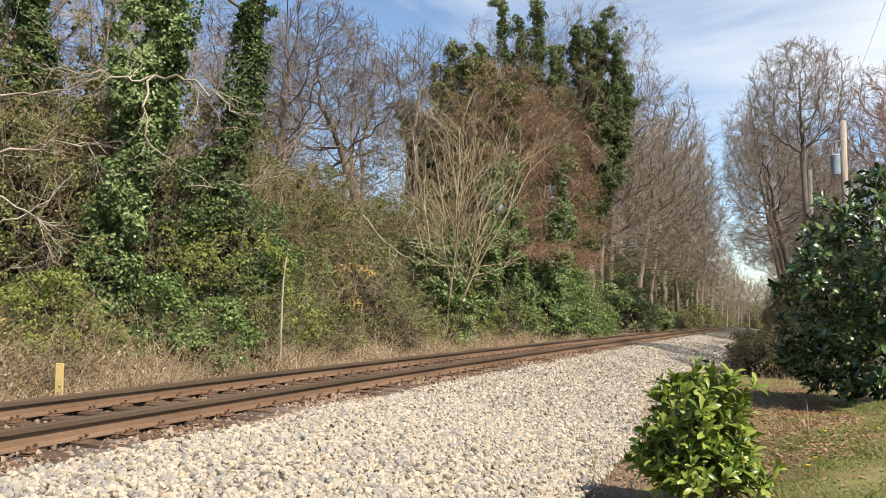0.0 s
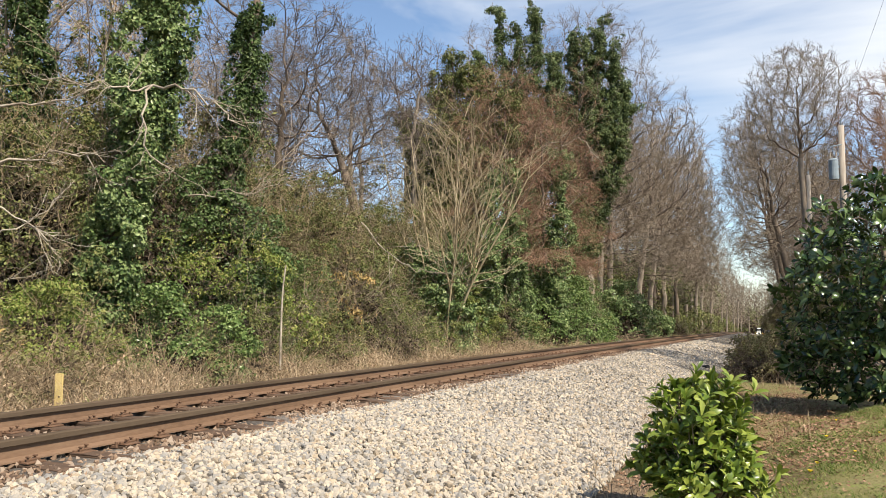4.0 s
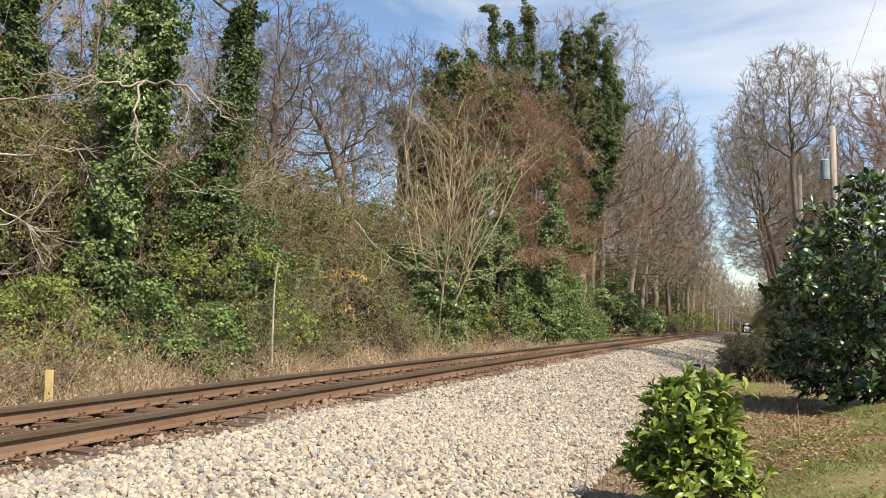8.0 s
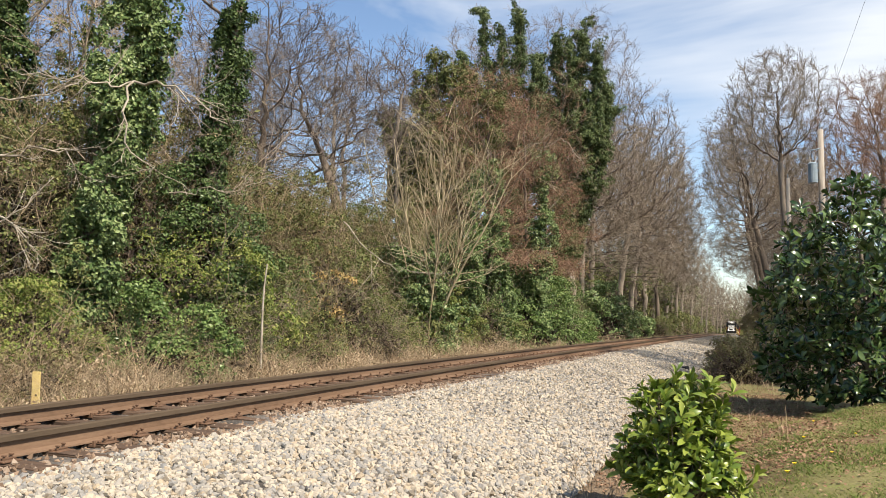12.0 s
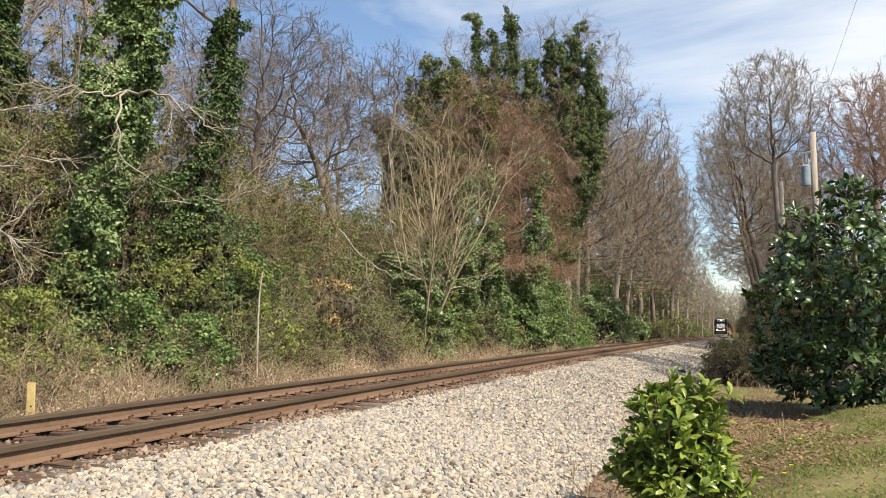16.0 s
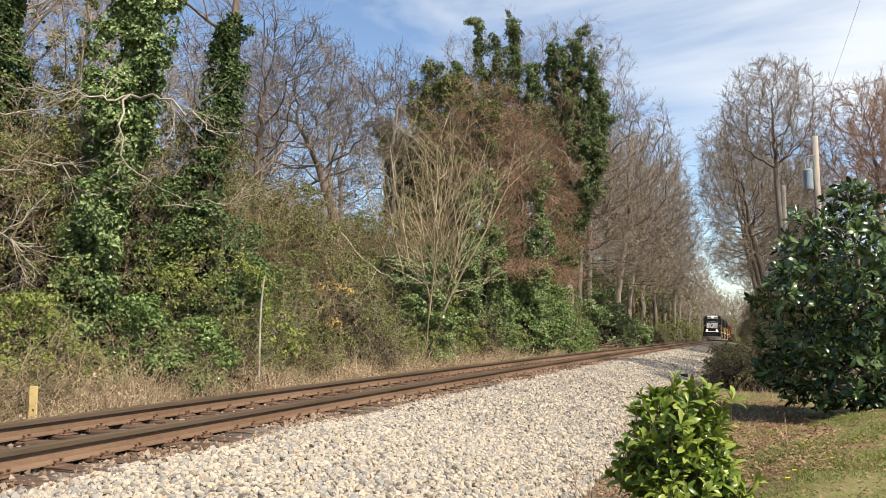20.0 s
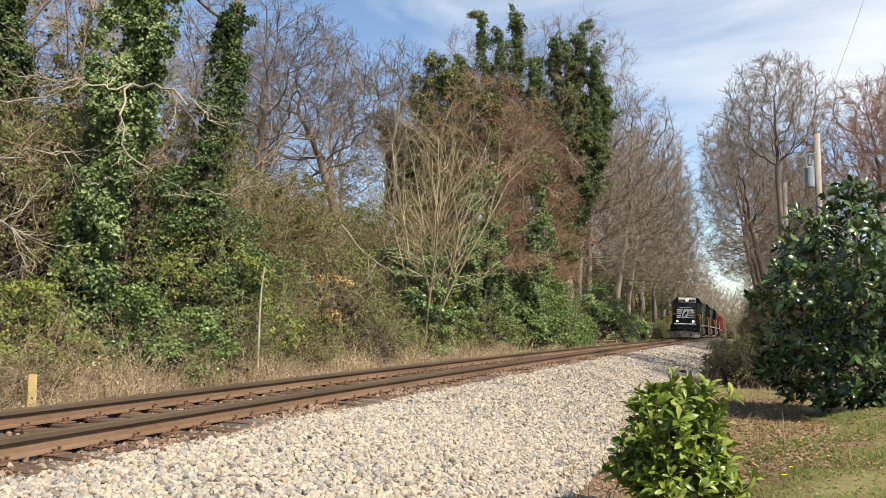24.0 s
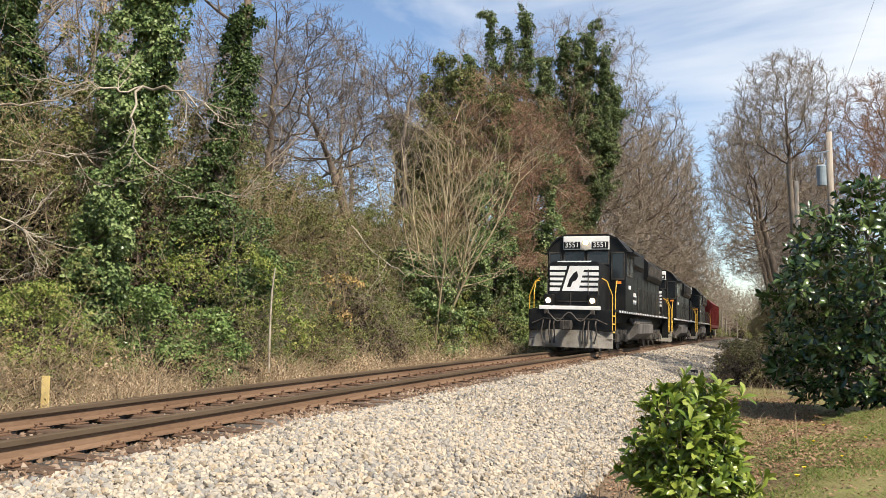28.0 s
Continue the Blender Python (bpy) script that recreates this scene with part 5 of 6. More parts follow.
ivy_tower(42, "tall tree hung with olive ivy and dead vines", (-17.22, 42.66), 16, 0.26,
          [(-2.2, 0, 14.2, 0.32), (-1.2, 0, 13.2, 0.6), (-0.2, 0, 16.2, 0.85), (0.8, 0, 17.0, 0.9), (1.7, 0, 16.6, 0.85), (2.8, 0.2, 16.4, 0.9), (3.8, 0.2, 14.6, 0.9), (0.6, -0.5, 12.4, 0.9), (2.4, -0.4, 11.6, 0.9)], 90000, 0.13, "ivy_old", 0.2, "bark_dark")
ivy_tower(43, "tall tree with ivy climbing to its thin tops", (-16.70, 57.96), 23, 0.3,
          [(-3.4, 0, 22.8, 0.42), (-1.9, 0, 25.8, 0.34), (-0.2, 0, 24.4, 0.30), (1.0, 0, 25.4, 0.32), (2.4, 0, 21.8, 0.5), (-0.9, 0, 19.0, 0.9), (0.8, -0.3, 18.0, 0.9), (1.8, -0.2, 16.0, 0.9)], 80000, 0.15, "ivy_far", 0.36)
# the reddish budding trees, boughs held level in layers
redbud = grown_tree(44, "budding tree with level boughs and a rust-red haze of twigs", (-13.37, 42.05), [(0, 0, -0.2), (0.2, 0, 5), (0.1, 0.1, 13.0)], 0.11,
                    [(0.6, 0, 4.8, 3.6, 2.6, 0.7, 200), (-0.6, 0, 6.8, 3.4, 2.8, 0.8, 220), (0.6, 0, 9.0, 3.3, 2.6, 0.9, 220), (-0.2, 0, 11.2, 2.8, 2.4, 1.0, 200), (0, 0, 13.2, 1.9, 1.8, 1.0, 110)],
                    0.4, 0.5, 0.0, "bark_dark", "twig_red", 1.1, (4, 3), 0.85, "bud", 3500, name="budding_tree", droop=0.02)
redbud.matrix_world = redbud.matrix_world @ Matrix.Scale(1.12, 4)
again(redbud, (-12.95, 48.69), 70, 1.15)
ivy_post = bare_tree(28, "slim tree wrapped in green ivy among budding twigs", 13.5, 0.12, (0.02, 0.0), 0.6, n=(9, 5, 4, 3), bark="bark_dark", twig="twig_red",
                     ivy=(0.04, 0.95, 0.46, 12000, 0.12, 0, "ivy"), name="ivy_tree", at=(-11.99, 40.77))
again(ivy_post, (-11.17, 44.62), 120, 1.1)
again(ivy_post, (-13.15, 38.31), 220, 0.9)
again(redbud, (-12.61, 53.14), 130, 1.1)
# hardwoods along the wood's edge, boughs reaching over the track
tall = grown_tree(51, "tall bare hardwood with a pale straight trunk", (-13.12, 66.95), [(0, 0, -0.2), (0.1, 0, 6), (0.4, -0.2, 11.5)], 0.24,
                  [(1.0, 0, 14.0, 5.2, 5.2, 6.8, 900), (2.6, 0, 8.0, 3.6, 4.2, 2.6, 200)], 0.5, 0.62, 0.05, "bark", "twig_grey", 1.2, (2, 2), 1.15, fork=2.1)
tall_b = grown_tree(52, "tall bare hardwood leaning over the railway", (-12.90, 85.36), [(0, 0, -0.2), (0.3, 0, 6), (1.4, -0.1, 13.0)], 0.30,
                    [(1.9, 0, 18.0, 5.9, 6.0, 9.5, 1100), (3.3, 0, 8.5, 4.2, 4.6, 3.0, 240)], 0.6, 0.72, 0.06, "bark", "twig_grey", 1.4, (2, 2), 1.3, fork=2.1)
tall_c = grown_tree(53, "tall bare hardwood with upswept limbs", (-13.04, 100.40), [(0, 0, -0.2), (-0.2, 0.1, 7), (0.6, 0.2, 14.0)], 0.27,
                    [(1.3, 0, 18.5, 6.3, 6.0, 10.0, 1100), (2.9, 0, 10.0, 3.8, 4.0, 3.4, 200)], 0.6, 0.72, 0.10, "bark_dark", "twig_grey", 1.4, (2, 2), 1.3, fork=2.1)
# the spreading tree with long level boughs behind the ivy-clad pair
mauve_tree = grown_tree(54, "bare tree with long level boughs and purple-brown twigs", (-16.9, 32.6), [(0, 0, -0.2), (-0.1, 0, 4.0), (-0.5, 0, 7.0), (-1.2, 0, 9.0)], 0.22,
                        [(-2.6, -1.2, 7.6, 4.6, 3.6, 0.9, 330), (-3.0, -1.4, 10.0, 5.0, 3.8, 1.6, 420), (-2.2, -1.0, 13.0, 4.6, 3.6, 2.0, 420), (1.0, 0.4, 11.0, 2.6, 2.6, 3.0, 200)], 0.42, 0.48, -0.03, "bark_dark", "mauve", 1.1, (4, 3), 1.0, droop=0.03)
bush_tree = grown_tree(59, "bare tree with a dense purple-brown crown of twigs", (-18.44, 27.6), [(0, 0, -0.2), (0.2, 0, 5.0), (0.4, 0, 9.0)], 0.18,
                       [(0.3, 0, 11.0, 4.2, 4.2, 5.0, 700)], 0.5, 0.62, 0.04, "bark_dark", "mauve", 1.2, (3, 3), 0.95)
slim_tan = bare_tree(57, "slender pale-twigged bare tree hung with dead vines at the wood's edge", 15, 0.10, (0.03, 0.02), 0.2, n=(14, 6, 5, 4), spread=(46, 44, 44, 42), lift=0.10, bark="pale_twig", twig="pale_twig", bud="paleleaf", buds=2600, thin=1.0,
                     ivy=(0.2, 0.8, 0.22, 1800, 0.09, 5, "privet"), at=(-19.09, 17.64))
for at, turn, size in (((-20.13, 19.92), 100, 1.0), ((-21.11, 18.45), 200, 1.0), ((-18.90, 22.57), 300, 0.8)):
    again(slim_tan, at, turn, size)
slim = grown_tree(55, "slender bare tree with an open twiggy crown", (-18.3, 41.3), [(0, 0, -0.2), (0.1, 0.1, 6), (-0.1, 0, 12.0), (0.3, 0, 14.5)], 0.16,
                  [(0.1, 0, 13.0, 2.4, 2.4, 5.0, 420), (-0.6, 0, 8.0, 1.6, 1.6, 2.0, 60)], 0.42, 0.55, 0.10, "bark", "mauve", 1.3, (3, 3), 0.85)
slim_b = grown_tree(60, "slender bare tree with a crooked trunk and upswept twigs", (-17.6, 43.4), [(0, 0, -0.2), (-0.3, 0, 5), (0.3, 0, 9.0), (-0.2, 0, 13.0)], 0.14,
                    [(0.0, 0, 13.5, 2.2, 2.2, 4.6, 380), (0.9, 0, 9.0, 1.4, 1.4, 1.6, 60)], 0.42, 0.55, 0.12, "bark", "twig_grey", 1.3, (3, 3), 0.85)
for t, at, turn, size in (
        (tall_b, (-12.95, 93.97), 10, 0.95), (tall, (-12.84, 106.95), 70, 1.3), (tall_c, (-12.68, 122.10), 40, 1.0), (tall_b, (-14.13, 125.83), -20, 1.05), (tall, (-13.39, 140.15), 10, 1.35),
        (tall, (-14.23, 77.5), -15, 1.15), (tall_c, (-16.63, 101.11), 33, 0.95), (tall_c, (-19.03, 127.09), 88, 0.9), (tall, (-20.11, 75.99), 310, 1.1), (tall_b, (-18.47, 88.0), 50, 0.9),
        (tall_b, (-21.67, 109.86), 40, 1.05), (tall, (-22.5, 62.3), 20, 1.05),
        (slim, (-21.37, 47.0), 200, 1.05), (slim_b, (-23.78, 44.0), 300, 1.1), (slim, (-27.94, 53.43), 30, 1.15), (slim_b, (-20.6, 50.5), 77, 1.05), (slim, (-24.3, 33.5), 120, 1.0),
        (bush_tree, (-26.5, 37.0), 60, 1.0), (bush_tree, (-27.5, 24.5), 120, 1.1), (bush_tree, (-35.17, 48.36), 30, 1.4),
        (bush_tree, (-26.13, 18.61), 20, 1.1), (bush_tree, (-24.07, 14.2), 220, 1.0)):
    again(t, at, turn, size)
broad = grown_tree(58, "broad tall bare hardwood behind the ivy-clad trees", (-16.6, 74.0), [(0, 0, -0.2), (0.2, 0, 9), (0.4, 0, 17.5)], 0.32,
           [(1.0, 0, 24.0, 7.2, 6.5, 7.0, 1100), (2.5, 0, 17.0, 6.0, 5.0, 4.0, 260)], 0.55, 0.62, 0.07, "bark", "twig_grey", 1.0, (4, 3), 1.1, fork=1.8)
again(broad, (-22.68, 72.54), 110, 0.98)
far_tree = grown_tree(56, "bare hardwood in the distance beside the railway", (-15.88, 176.88), [(0, 0, -0.2), (0.2, 0, 7), (0.8, 0, 12.5)], 0.30,
                      [(0.4, 0, 16.5, 5.8, 6.2, 9.5, 700), (2.0, 0, 8.0, 3.6, 4.0, 3.0, 120)], 0.8, 0.95, 0.06, "bark", "twig_grey", 3.2, (3, 1), 1.5)
for at, turn, size in (((-13.24, 156.38), 15, 1.05), ((-15.15, 193.34), 30, 1.05), ((-15.94, 240.0), 40, 1.0), ((-14.6, 215.0), -10, 1.0), ((-15.2, 270.0), 20, 1.0), ((-19.48, 153.86), 10, 1.0), ((-19.37, 205.0), 99, 1.0),
                       ((-15.5, 305.0), 0, 1.0), ((-13.0, 335.0), 40, 1.0), ((-15.5, 365.0), 90, 1.05), ((-17.5, 400.0), 10, 1.1), ((-15.0, 430.0), 70, 1.1), ((-12.5, 470.0), 70, 1.15), ((-10.5, 506.0), 30, 1.35), ((-4.5, 535.0), 250, 1.35), ((2.0, 560.0), 310, 1.4), ((-18.0, 485.0), 170, 1.2), ((-8.0, 500.0), 200, 1.2), ((-3.0, 530.0), 120, 1.2), ((-24.0, 450.0), 200, 1.2), ((-26.0, 330.0), 20, 1.1),
                       ((3.2, 150.0), 190, 0.85), ((3.48, 184.67), 140, 0.9), ((2.6, 225.0), 200, 0.95), ((4.0, 265.0), 150, 1.0), ((11.0, 330.0), 10, 1.1)):
    again(far_tree, at, turn, size)

# --- east of the track ---
fork_tree = grown_tree(61, "tall bare tree whose trunk forks high into a broad rounded crown", (2.22, 61.27), [(0, 0, -0.3), (0.1, 0, 6), (-0.05, 0, 13.2)], 0.185,
                       [(-0.1, 0, 17.4, 3.6, 3.3, 3.9, 1300), (-2.3, 0, 15.0, 1.5, 1.8, 1.8, 120), (2.0, 0, 15.0, 1.4, 1.6, 1.6, 90)], 0.36, 0.42, 0.06, "bark", "twig_grey", 0.95, (4, 4), 0.8, fork=1.9)
wide_tree = grown_tree(62, "bare tree with arching boughs and fine twigs reaching towards the track", (1.6, 71.53), [(0, 0, -0.3), (-0.2, 0, 5), (-1.3, 0, 10.5)], 0.25,
                       [(-1.9, 0, 15.5, 3.7, 4.0, 5.4, 800), (-2.0, 0, 9.0, 3.0, 3.4, 3.0, 240), (1.8, 0, 12.0, 2.6, 3.0, 4.0, 240)], 0.45, 0.52, 0.03, "bark_dark", "twig_grey", 1.0, (4, 3), 0.95, fork=1.9)
red_tree = grown_tree(63, "tall bare tree reddened by its buds", (8.2, 58.67), [(0, 0, -0.3), (0.1, 0, 5), (-0.1, 0, 9.5)], 0.26,
                      [(0, 0, 13.6, 4.6, 4.6, 5.0, 1000)], 0.45, 0.52, 0.05, "bark", "twig_red", 1.0, (4, 3), 0.85, "bud", 7000)
for t, at, turn, size in (
        (wide_tree, (1.6, 95.32), 15, 1.2), (wide_tree, (1.4, 121.12), -20, 1.4), (wide_tree, (5.10, 88.0), 60, 1.05), (wide_tree, (3.97, 109.40), 120, 1.1),
        (red_tree, (11.6, 68.70), 140, 1.1), (wide_tree, (9.79, 100.97), 10, 1.1), (wide_tree, (6.91, 132.15), 30, 1.3), (red_tree, (8.9, 46.58), 0, 0.8), (bush_tree, (3.6, 78.0), 60, 0.85), (bush_tree, (5.2, 66.5), 160, 0.8),
        (fork_tree, (8.6, 28.5), 50, 0.85), (wide_tree, (9.0, 23.0), 180, 0.8), (fork_tree, (12.0, 33.5), 130, 0.9)):
    again(t, at, turn, size)

# --- undergrowth ---
shrub(71, "mound of glossy ivy and honeysuckle with tangled dead vines", (-12.59, 14.98), 1.75, 1.4, 1.85, 60, 13000, "mound", "twig_tan", 0.08, low=0.3, name="ivy_mound")
shrub(72, "yellow-green shrub at the wood's edge", (-14.05, 12.72), 2.0, 1.7, 2.3, 90, 13000, "privet", "twig_tan", 0.07)
shrub(73, "yellow-leaved shrub in the thicket", (-13.9, 11.7), 0.7, 0.7, 1.5, 30, 1500, "yellow", "twig_tan", 0.07)
big_a = shrub(74, "tall olive thicket of vines and privet", (-14.37, 18.47), 2.6, 2.0, 4.3, 80, 13000, "privet", "twig", 0.085, low=0.16, name="thicket")
big_b = shrub(75, "tall brown-green thicket of vines and saplings", (-14.43, 25.45), 3.0, 2.2, 5.2, 90, 12000, "ivy_old", "twig", 0.08, low=0.16, name="thicket")
big_c = shrub(76, "tangled thicket of dead vines and dull green leaves", (-13.88, 28.91), 2.4, 2.0, 3.2, 80, 9000, "ivy_old", "twig", 0.085, low=0.16, name="thicket")
shrub(77, "sapling thicket with pale yellow dead leaves", (-12.19, 22.26), 0.9, 0.7, 3.6, 24, 900, "yellow", "twig_tan", 0.085, name="thicket")
ivy_bank = shrub(78, "bank of dark green ivy at the foot of the trees", (-12.63, 45.58), 3.2, 2.4, 4.6, 60, 19000, "mound", "twig", 0.13, name="ivy_mound")
shrub(79, "dense evergreen bush beneath bare trees", (-11.65, 66.46), 2.6, 2.4, 4.6, 60, 11000, "ivy", "twig", 0.19, name="evergreen_bush")
shrub(80, "small dark evergreen bush beneath bare trees", (-11.18, 86.06), 1.5, 1.4, 2.6, 60, 4000, "ivy", "twig", 0.2, name="evergreen_bush")
shrub(81, "bright green low shrub by the track", (-13.28, 57.18), 2.6, 2.0, 1.6, 70, 5000, "bright", "twig_tan", 0.12)
thick_d = shrub(82, "dark green and brown thicket in the wood", (-17.93, 18.65), 2.6, 2.2, 3.6, 80, 9500, "ivy_old", "twig", 0.08, low=0.16, name="thicket")
# dark twig colour puts the deep shade of the wood's interior into the brush
wood_brush = shrub(83, "tall brushwood hung with vines inside the wood, twigs darkened for shade", (-18.79, 26.93), 3.4, 3.0, 6.8, 80, 9000, "ivy_old", "twig_dark", 0.13, name="thicket", fuzz=0.3)
far_brush = shrub(84, "brown brushwood far along the railway", (-18.73, 164.95), 3.4, 3.0, 5.0, 50, 1800, "vine", "twig", 0.22, name="thicket", fuzz=0.3)
for t, at, turn, size in (
        (big_b, (-14.04, 21.30), 60, 0.72), (big_c, (-13.65, 39.78), 30, 1.05), (big_a, (-13.98, 38.57), 200, 0.7), (thick_d, (-12.18, 25.82), 140, 0.62), (big_c, (-12.66, 21.31), 220, 0.62),
        (big_a, (-18.27, 14.20), 90, 1.0), (thick_d, (-19.83, 16.81), 180, 1.15), (thick_d, (-12.90, 17.98), 30, 0.62), (big_c, (-12.59, 59.61), 90, 1.0), (ivy_bank, (-13.76, 42.97), 120, 0.85), (ivy_bank, (-12.08, 51.20), 60, 0.9),
        (ivy_bank, (-14.99, 23.07), 40, 0.75), (big_a, (-13.22, 31.33), 10, 0.8), (wood_brush, (-21.56, 20.43), 30, 1.0), (wood_brush, (-18.79, 21.54), 100, 1.1), (wood_brush, (-21.28, 27.01), 200, 1.2),
        (wood_brush, (-19.64, 33.06), 300, 1.2), (wood_brush, (-18.12, 35.83), 30, 1.2), (wood_brush, (-18.19, 42.27), 60, 1.2), (wood_brush, (-17.56, 48.98), 90, 1.3), (wood_brush, (-17.77, 59.68), 20, 1.4),
        (wood_brush, (-17.89, 74.73), 70, 1.4), (wood_brush, (-16.95, 92.35), 170, 1.4), (wood_brush, (-24.15, 20.46), 220, 1.1), (wood_brush, (-22.23, 16.92), 20, 1.0), (far_brush, (-17.05, 113.87), 50, 1.5),
        (far_brush, (-17.73, 143.79), 150, 1.5), (far_brush, (-19.35, 186.26), 250, 1.6), (big_c, (-12.75, 83.27), 50, 0.9), (big_c, (-13.10, 118.70), 150, 1.0), (far_brush, (-14.68, 155.80), 10, 0.9), (far_brush, (-16.79, 214.24), 40, 1.0),
        (far_brush, (-18.45, 294.43), 90, 1.1), (far_brush, (-19.5, 335.0), 90, 2.0),
        (wood_brush, (-15.5, 490.0), 90, 3.0), (wood_brush, (-10.5, 520.0), 20, 3.2), (wood_brush, (-2.0, 552.0), 200, 3.4), (wood_brush, (-24.0, 470.0), 140, 3.0), (wood_brush, (-24.0, 420.0), 90, 2.5), (far_brush, (6.0, 216.23), 10, 1.8), (far_brush, (4.61, 109.66), 10, 1.4), (wood_brush, (6.81, 78.21), 10, 1.2),
        (wood_brush, (9.67, 68.58), 10, 1.2), (big_c, (2.4, 81.28), 10, 1.1)):
    again(t, at, turn, size)
vine_a = shrub(85, "small tree smothered in dull olive vines", (-17.42, 20.47), 2.3, 2.0, 6.6, 110, 24000, "vine", "twig_tan", 0.068, low=0.12, name="vine_thicket", fuzz=0.34)
vine_b = shrub(86, "tall sapling thicket smothered in green and brown vines", (-18.76, 17.78), 2.1, 1.9, 5.6, 110, 23000, "ivy_old", "twig_tan", 0.066, low=0.1, name="vine_thicket", fuzz=0.34)
for t, at, turn, size in ((vine_b, (-15.9, 23.9), 10, 1.1), (vine_a, (-15.6, 26.3), 200, 1.05), (vine_b, (-14.9, 29.6), 100, 1.0), (vine_a, (-16.6, 35.0), 40, 1.15), (vine_b, (-15.7, 39.2), 300, 1.1), (vine_a, (-20.6, 22.0), 30, 1.15)):
    again(t, at, turn, size)
for t, at, turn, size in ((vine_b, (-17.55, 14.87), 0, 1.30), (vine_a, (-18.25, 17.09), 50, 1.25), (vine_b, (-18.02, 18.74), 100, 1.35), (vine_a, (-17.50, 20.56), 150, 1.30), (vine_b, (-17.05, 22.21), 200, 1.25), (wood_brush, (-22.46, 19.89), 20, 1.50), (wood_brush, (-22.00, 24.60), 80, 1.50), (wood_brush, (-20.99, 29.25), 140, 1.20), (vine_b, (-16.86, 28.37), 240, 1.05), (vine_a, (-17.15, 33.91), 290, 1.10)):
    again(t, at, turn, size)
for t, at, turn, size in ((vine_a, (-16.37, 24.13), 70, 1.0), (vine_b, (-16.69, 27.24), 140, 1.15), (vine_a, (-15.69, 29.26), 210, 0.95), (vine_b, (-15.81, 33.52), 20, 1.05), (vine_a, (-16.34, 37.62), 300, 1.05), (vine_b, (-15.24, 43.45), 250, 1.0),
                          (vine_b, (-19.55, 16.38), 60, 1.1), (vine_a, (-15.69, 54.05), 160, 1.3), (vine_b, (-15.07, 62.93), 0, 1.3), (vine_a, (-16.55, 22.44), 180, 0.85), (vine_b, (-15.00, 80.21), 80, 1.3), (vine_a, (-18.91, 13.94), 80, 1.0), (wood_brush, (-19.51, 123.66), 0, 2.0), (wood_brush, (-20.44, 153.48), 70, 2.2), (wood_brush, (-22.21, 201.28), 140, 2.4), (wood_brush, (-23.35, 260.11), 210, 2.6), (wood_brush, (-24.40, 324.37), 20, 2.8), (wood_brush, (-19.35, 105.40), 160, 1.9), (wood_brush, (-19.69, 137.61), 10, 2.1), (wood_brush, (-21.24, 176.87), 100, 2.3), (wood_brush, (-22.87, 230.12), 190, 2.5),
                          (vine_a, (1.19, 63.01), 90, 0.85), (vine_b, (2.30, 54.83), 90, 0.8), (vine_a, (4.47, 51.39), 190, 0.9)):
    again(t, at, turn, size)
# brush between the stones and the grass, east of the track
twiggy = shrub(91, "leafless brown bramble beside the ballast", (-0.37, 26.80), 1.0, 1.2, 0.95, 90, 3600, "vine", "twig_dark", 0.06, name="bramble", category="bramble")
again(twiggy, (-0.60, 33.18), 120, 0.95)
again(twiggy, (-1.05, 43.78), 220, 0.9)
again(twiggy, (0.32, 31.39), 20, 1.2)
again(twiggy, (-1.34, 58.75), 20, 0.9)
again(twiggy, (-0.10, 27.99), 70, 1.25)
weedy = shrub(92, "low tangle of brown bramble and dead stalks", (-12.72, 11.26), 0.8, 0.8, 0.95, 60, 700, "vine", "twig_tan", 0.055, name="bramble", category="bramble")
for at, turn, size in (((-12.26, 11.88), 40, 1.1), ((-12.00, 12.63), 90, 1.0), ((-11.34, 13.33), 150, 0.9), ((-10.96, 14.56), 10, 1.0), ((-11.45, 16.41), 77, 1.1), ((-11.66, 18.48), 200, 1.0), ((-11.79, 21.12), 33, 1.1), ((-12.06, 24.25), 120, 1.0),
                       ((-12.05, 27.49), 210, 1.2), ((-12.05, 32.88), 300, 1.2), ((-12.96, 10.52), 300, 1.1), ((-12.1, 9.6), 30, 1.25), ((-11.5, 10.7), 130, 1.1), ((-12.7, 8.7), 230, 1.3), ((-13.3, 10.0), 80, 1.5), ((-12.9, 11.6), 10, 1.4), ((-12.28, 39.26), 20, 1.3), ((-13.68, 12.82), 220, 1.2), ((-12.37, 15.50), 250, 1.1)):
    again(weedy, at, turn, size)
again(big_c, (1.9, 41.28), 40, 0.7)
again(big_c, (1.9, 54.32), 140, 0.8)


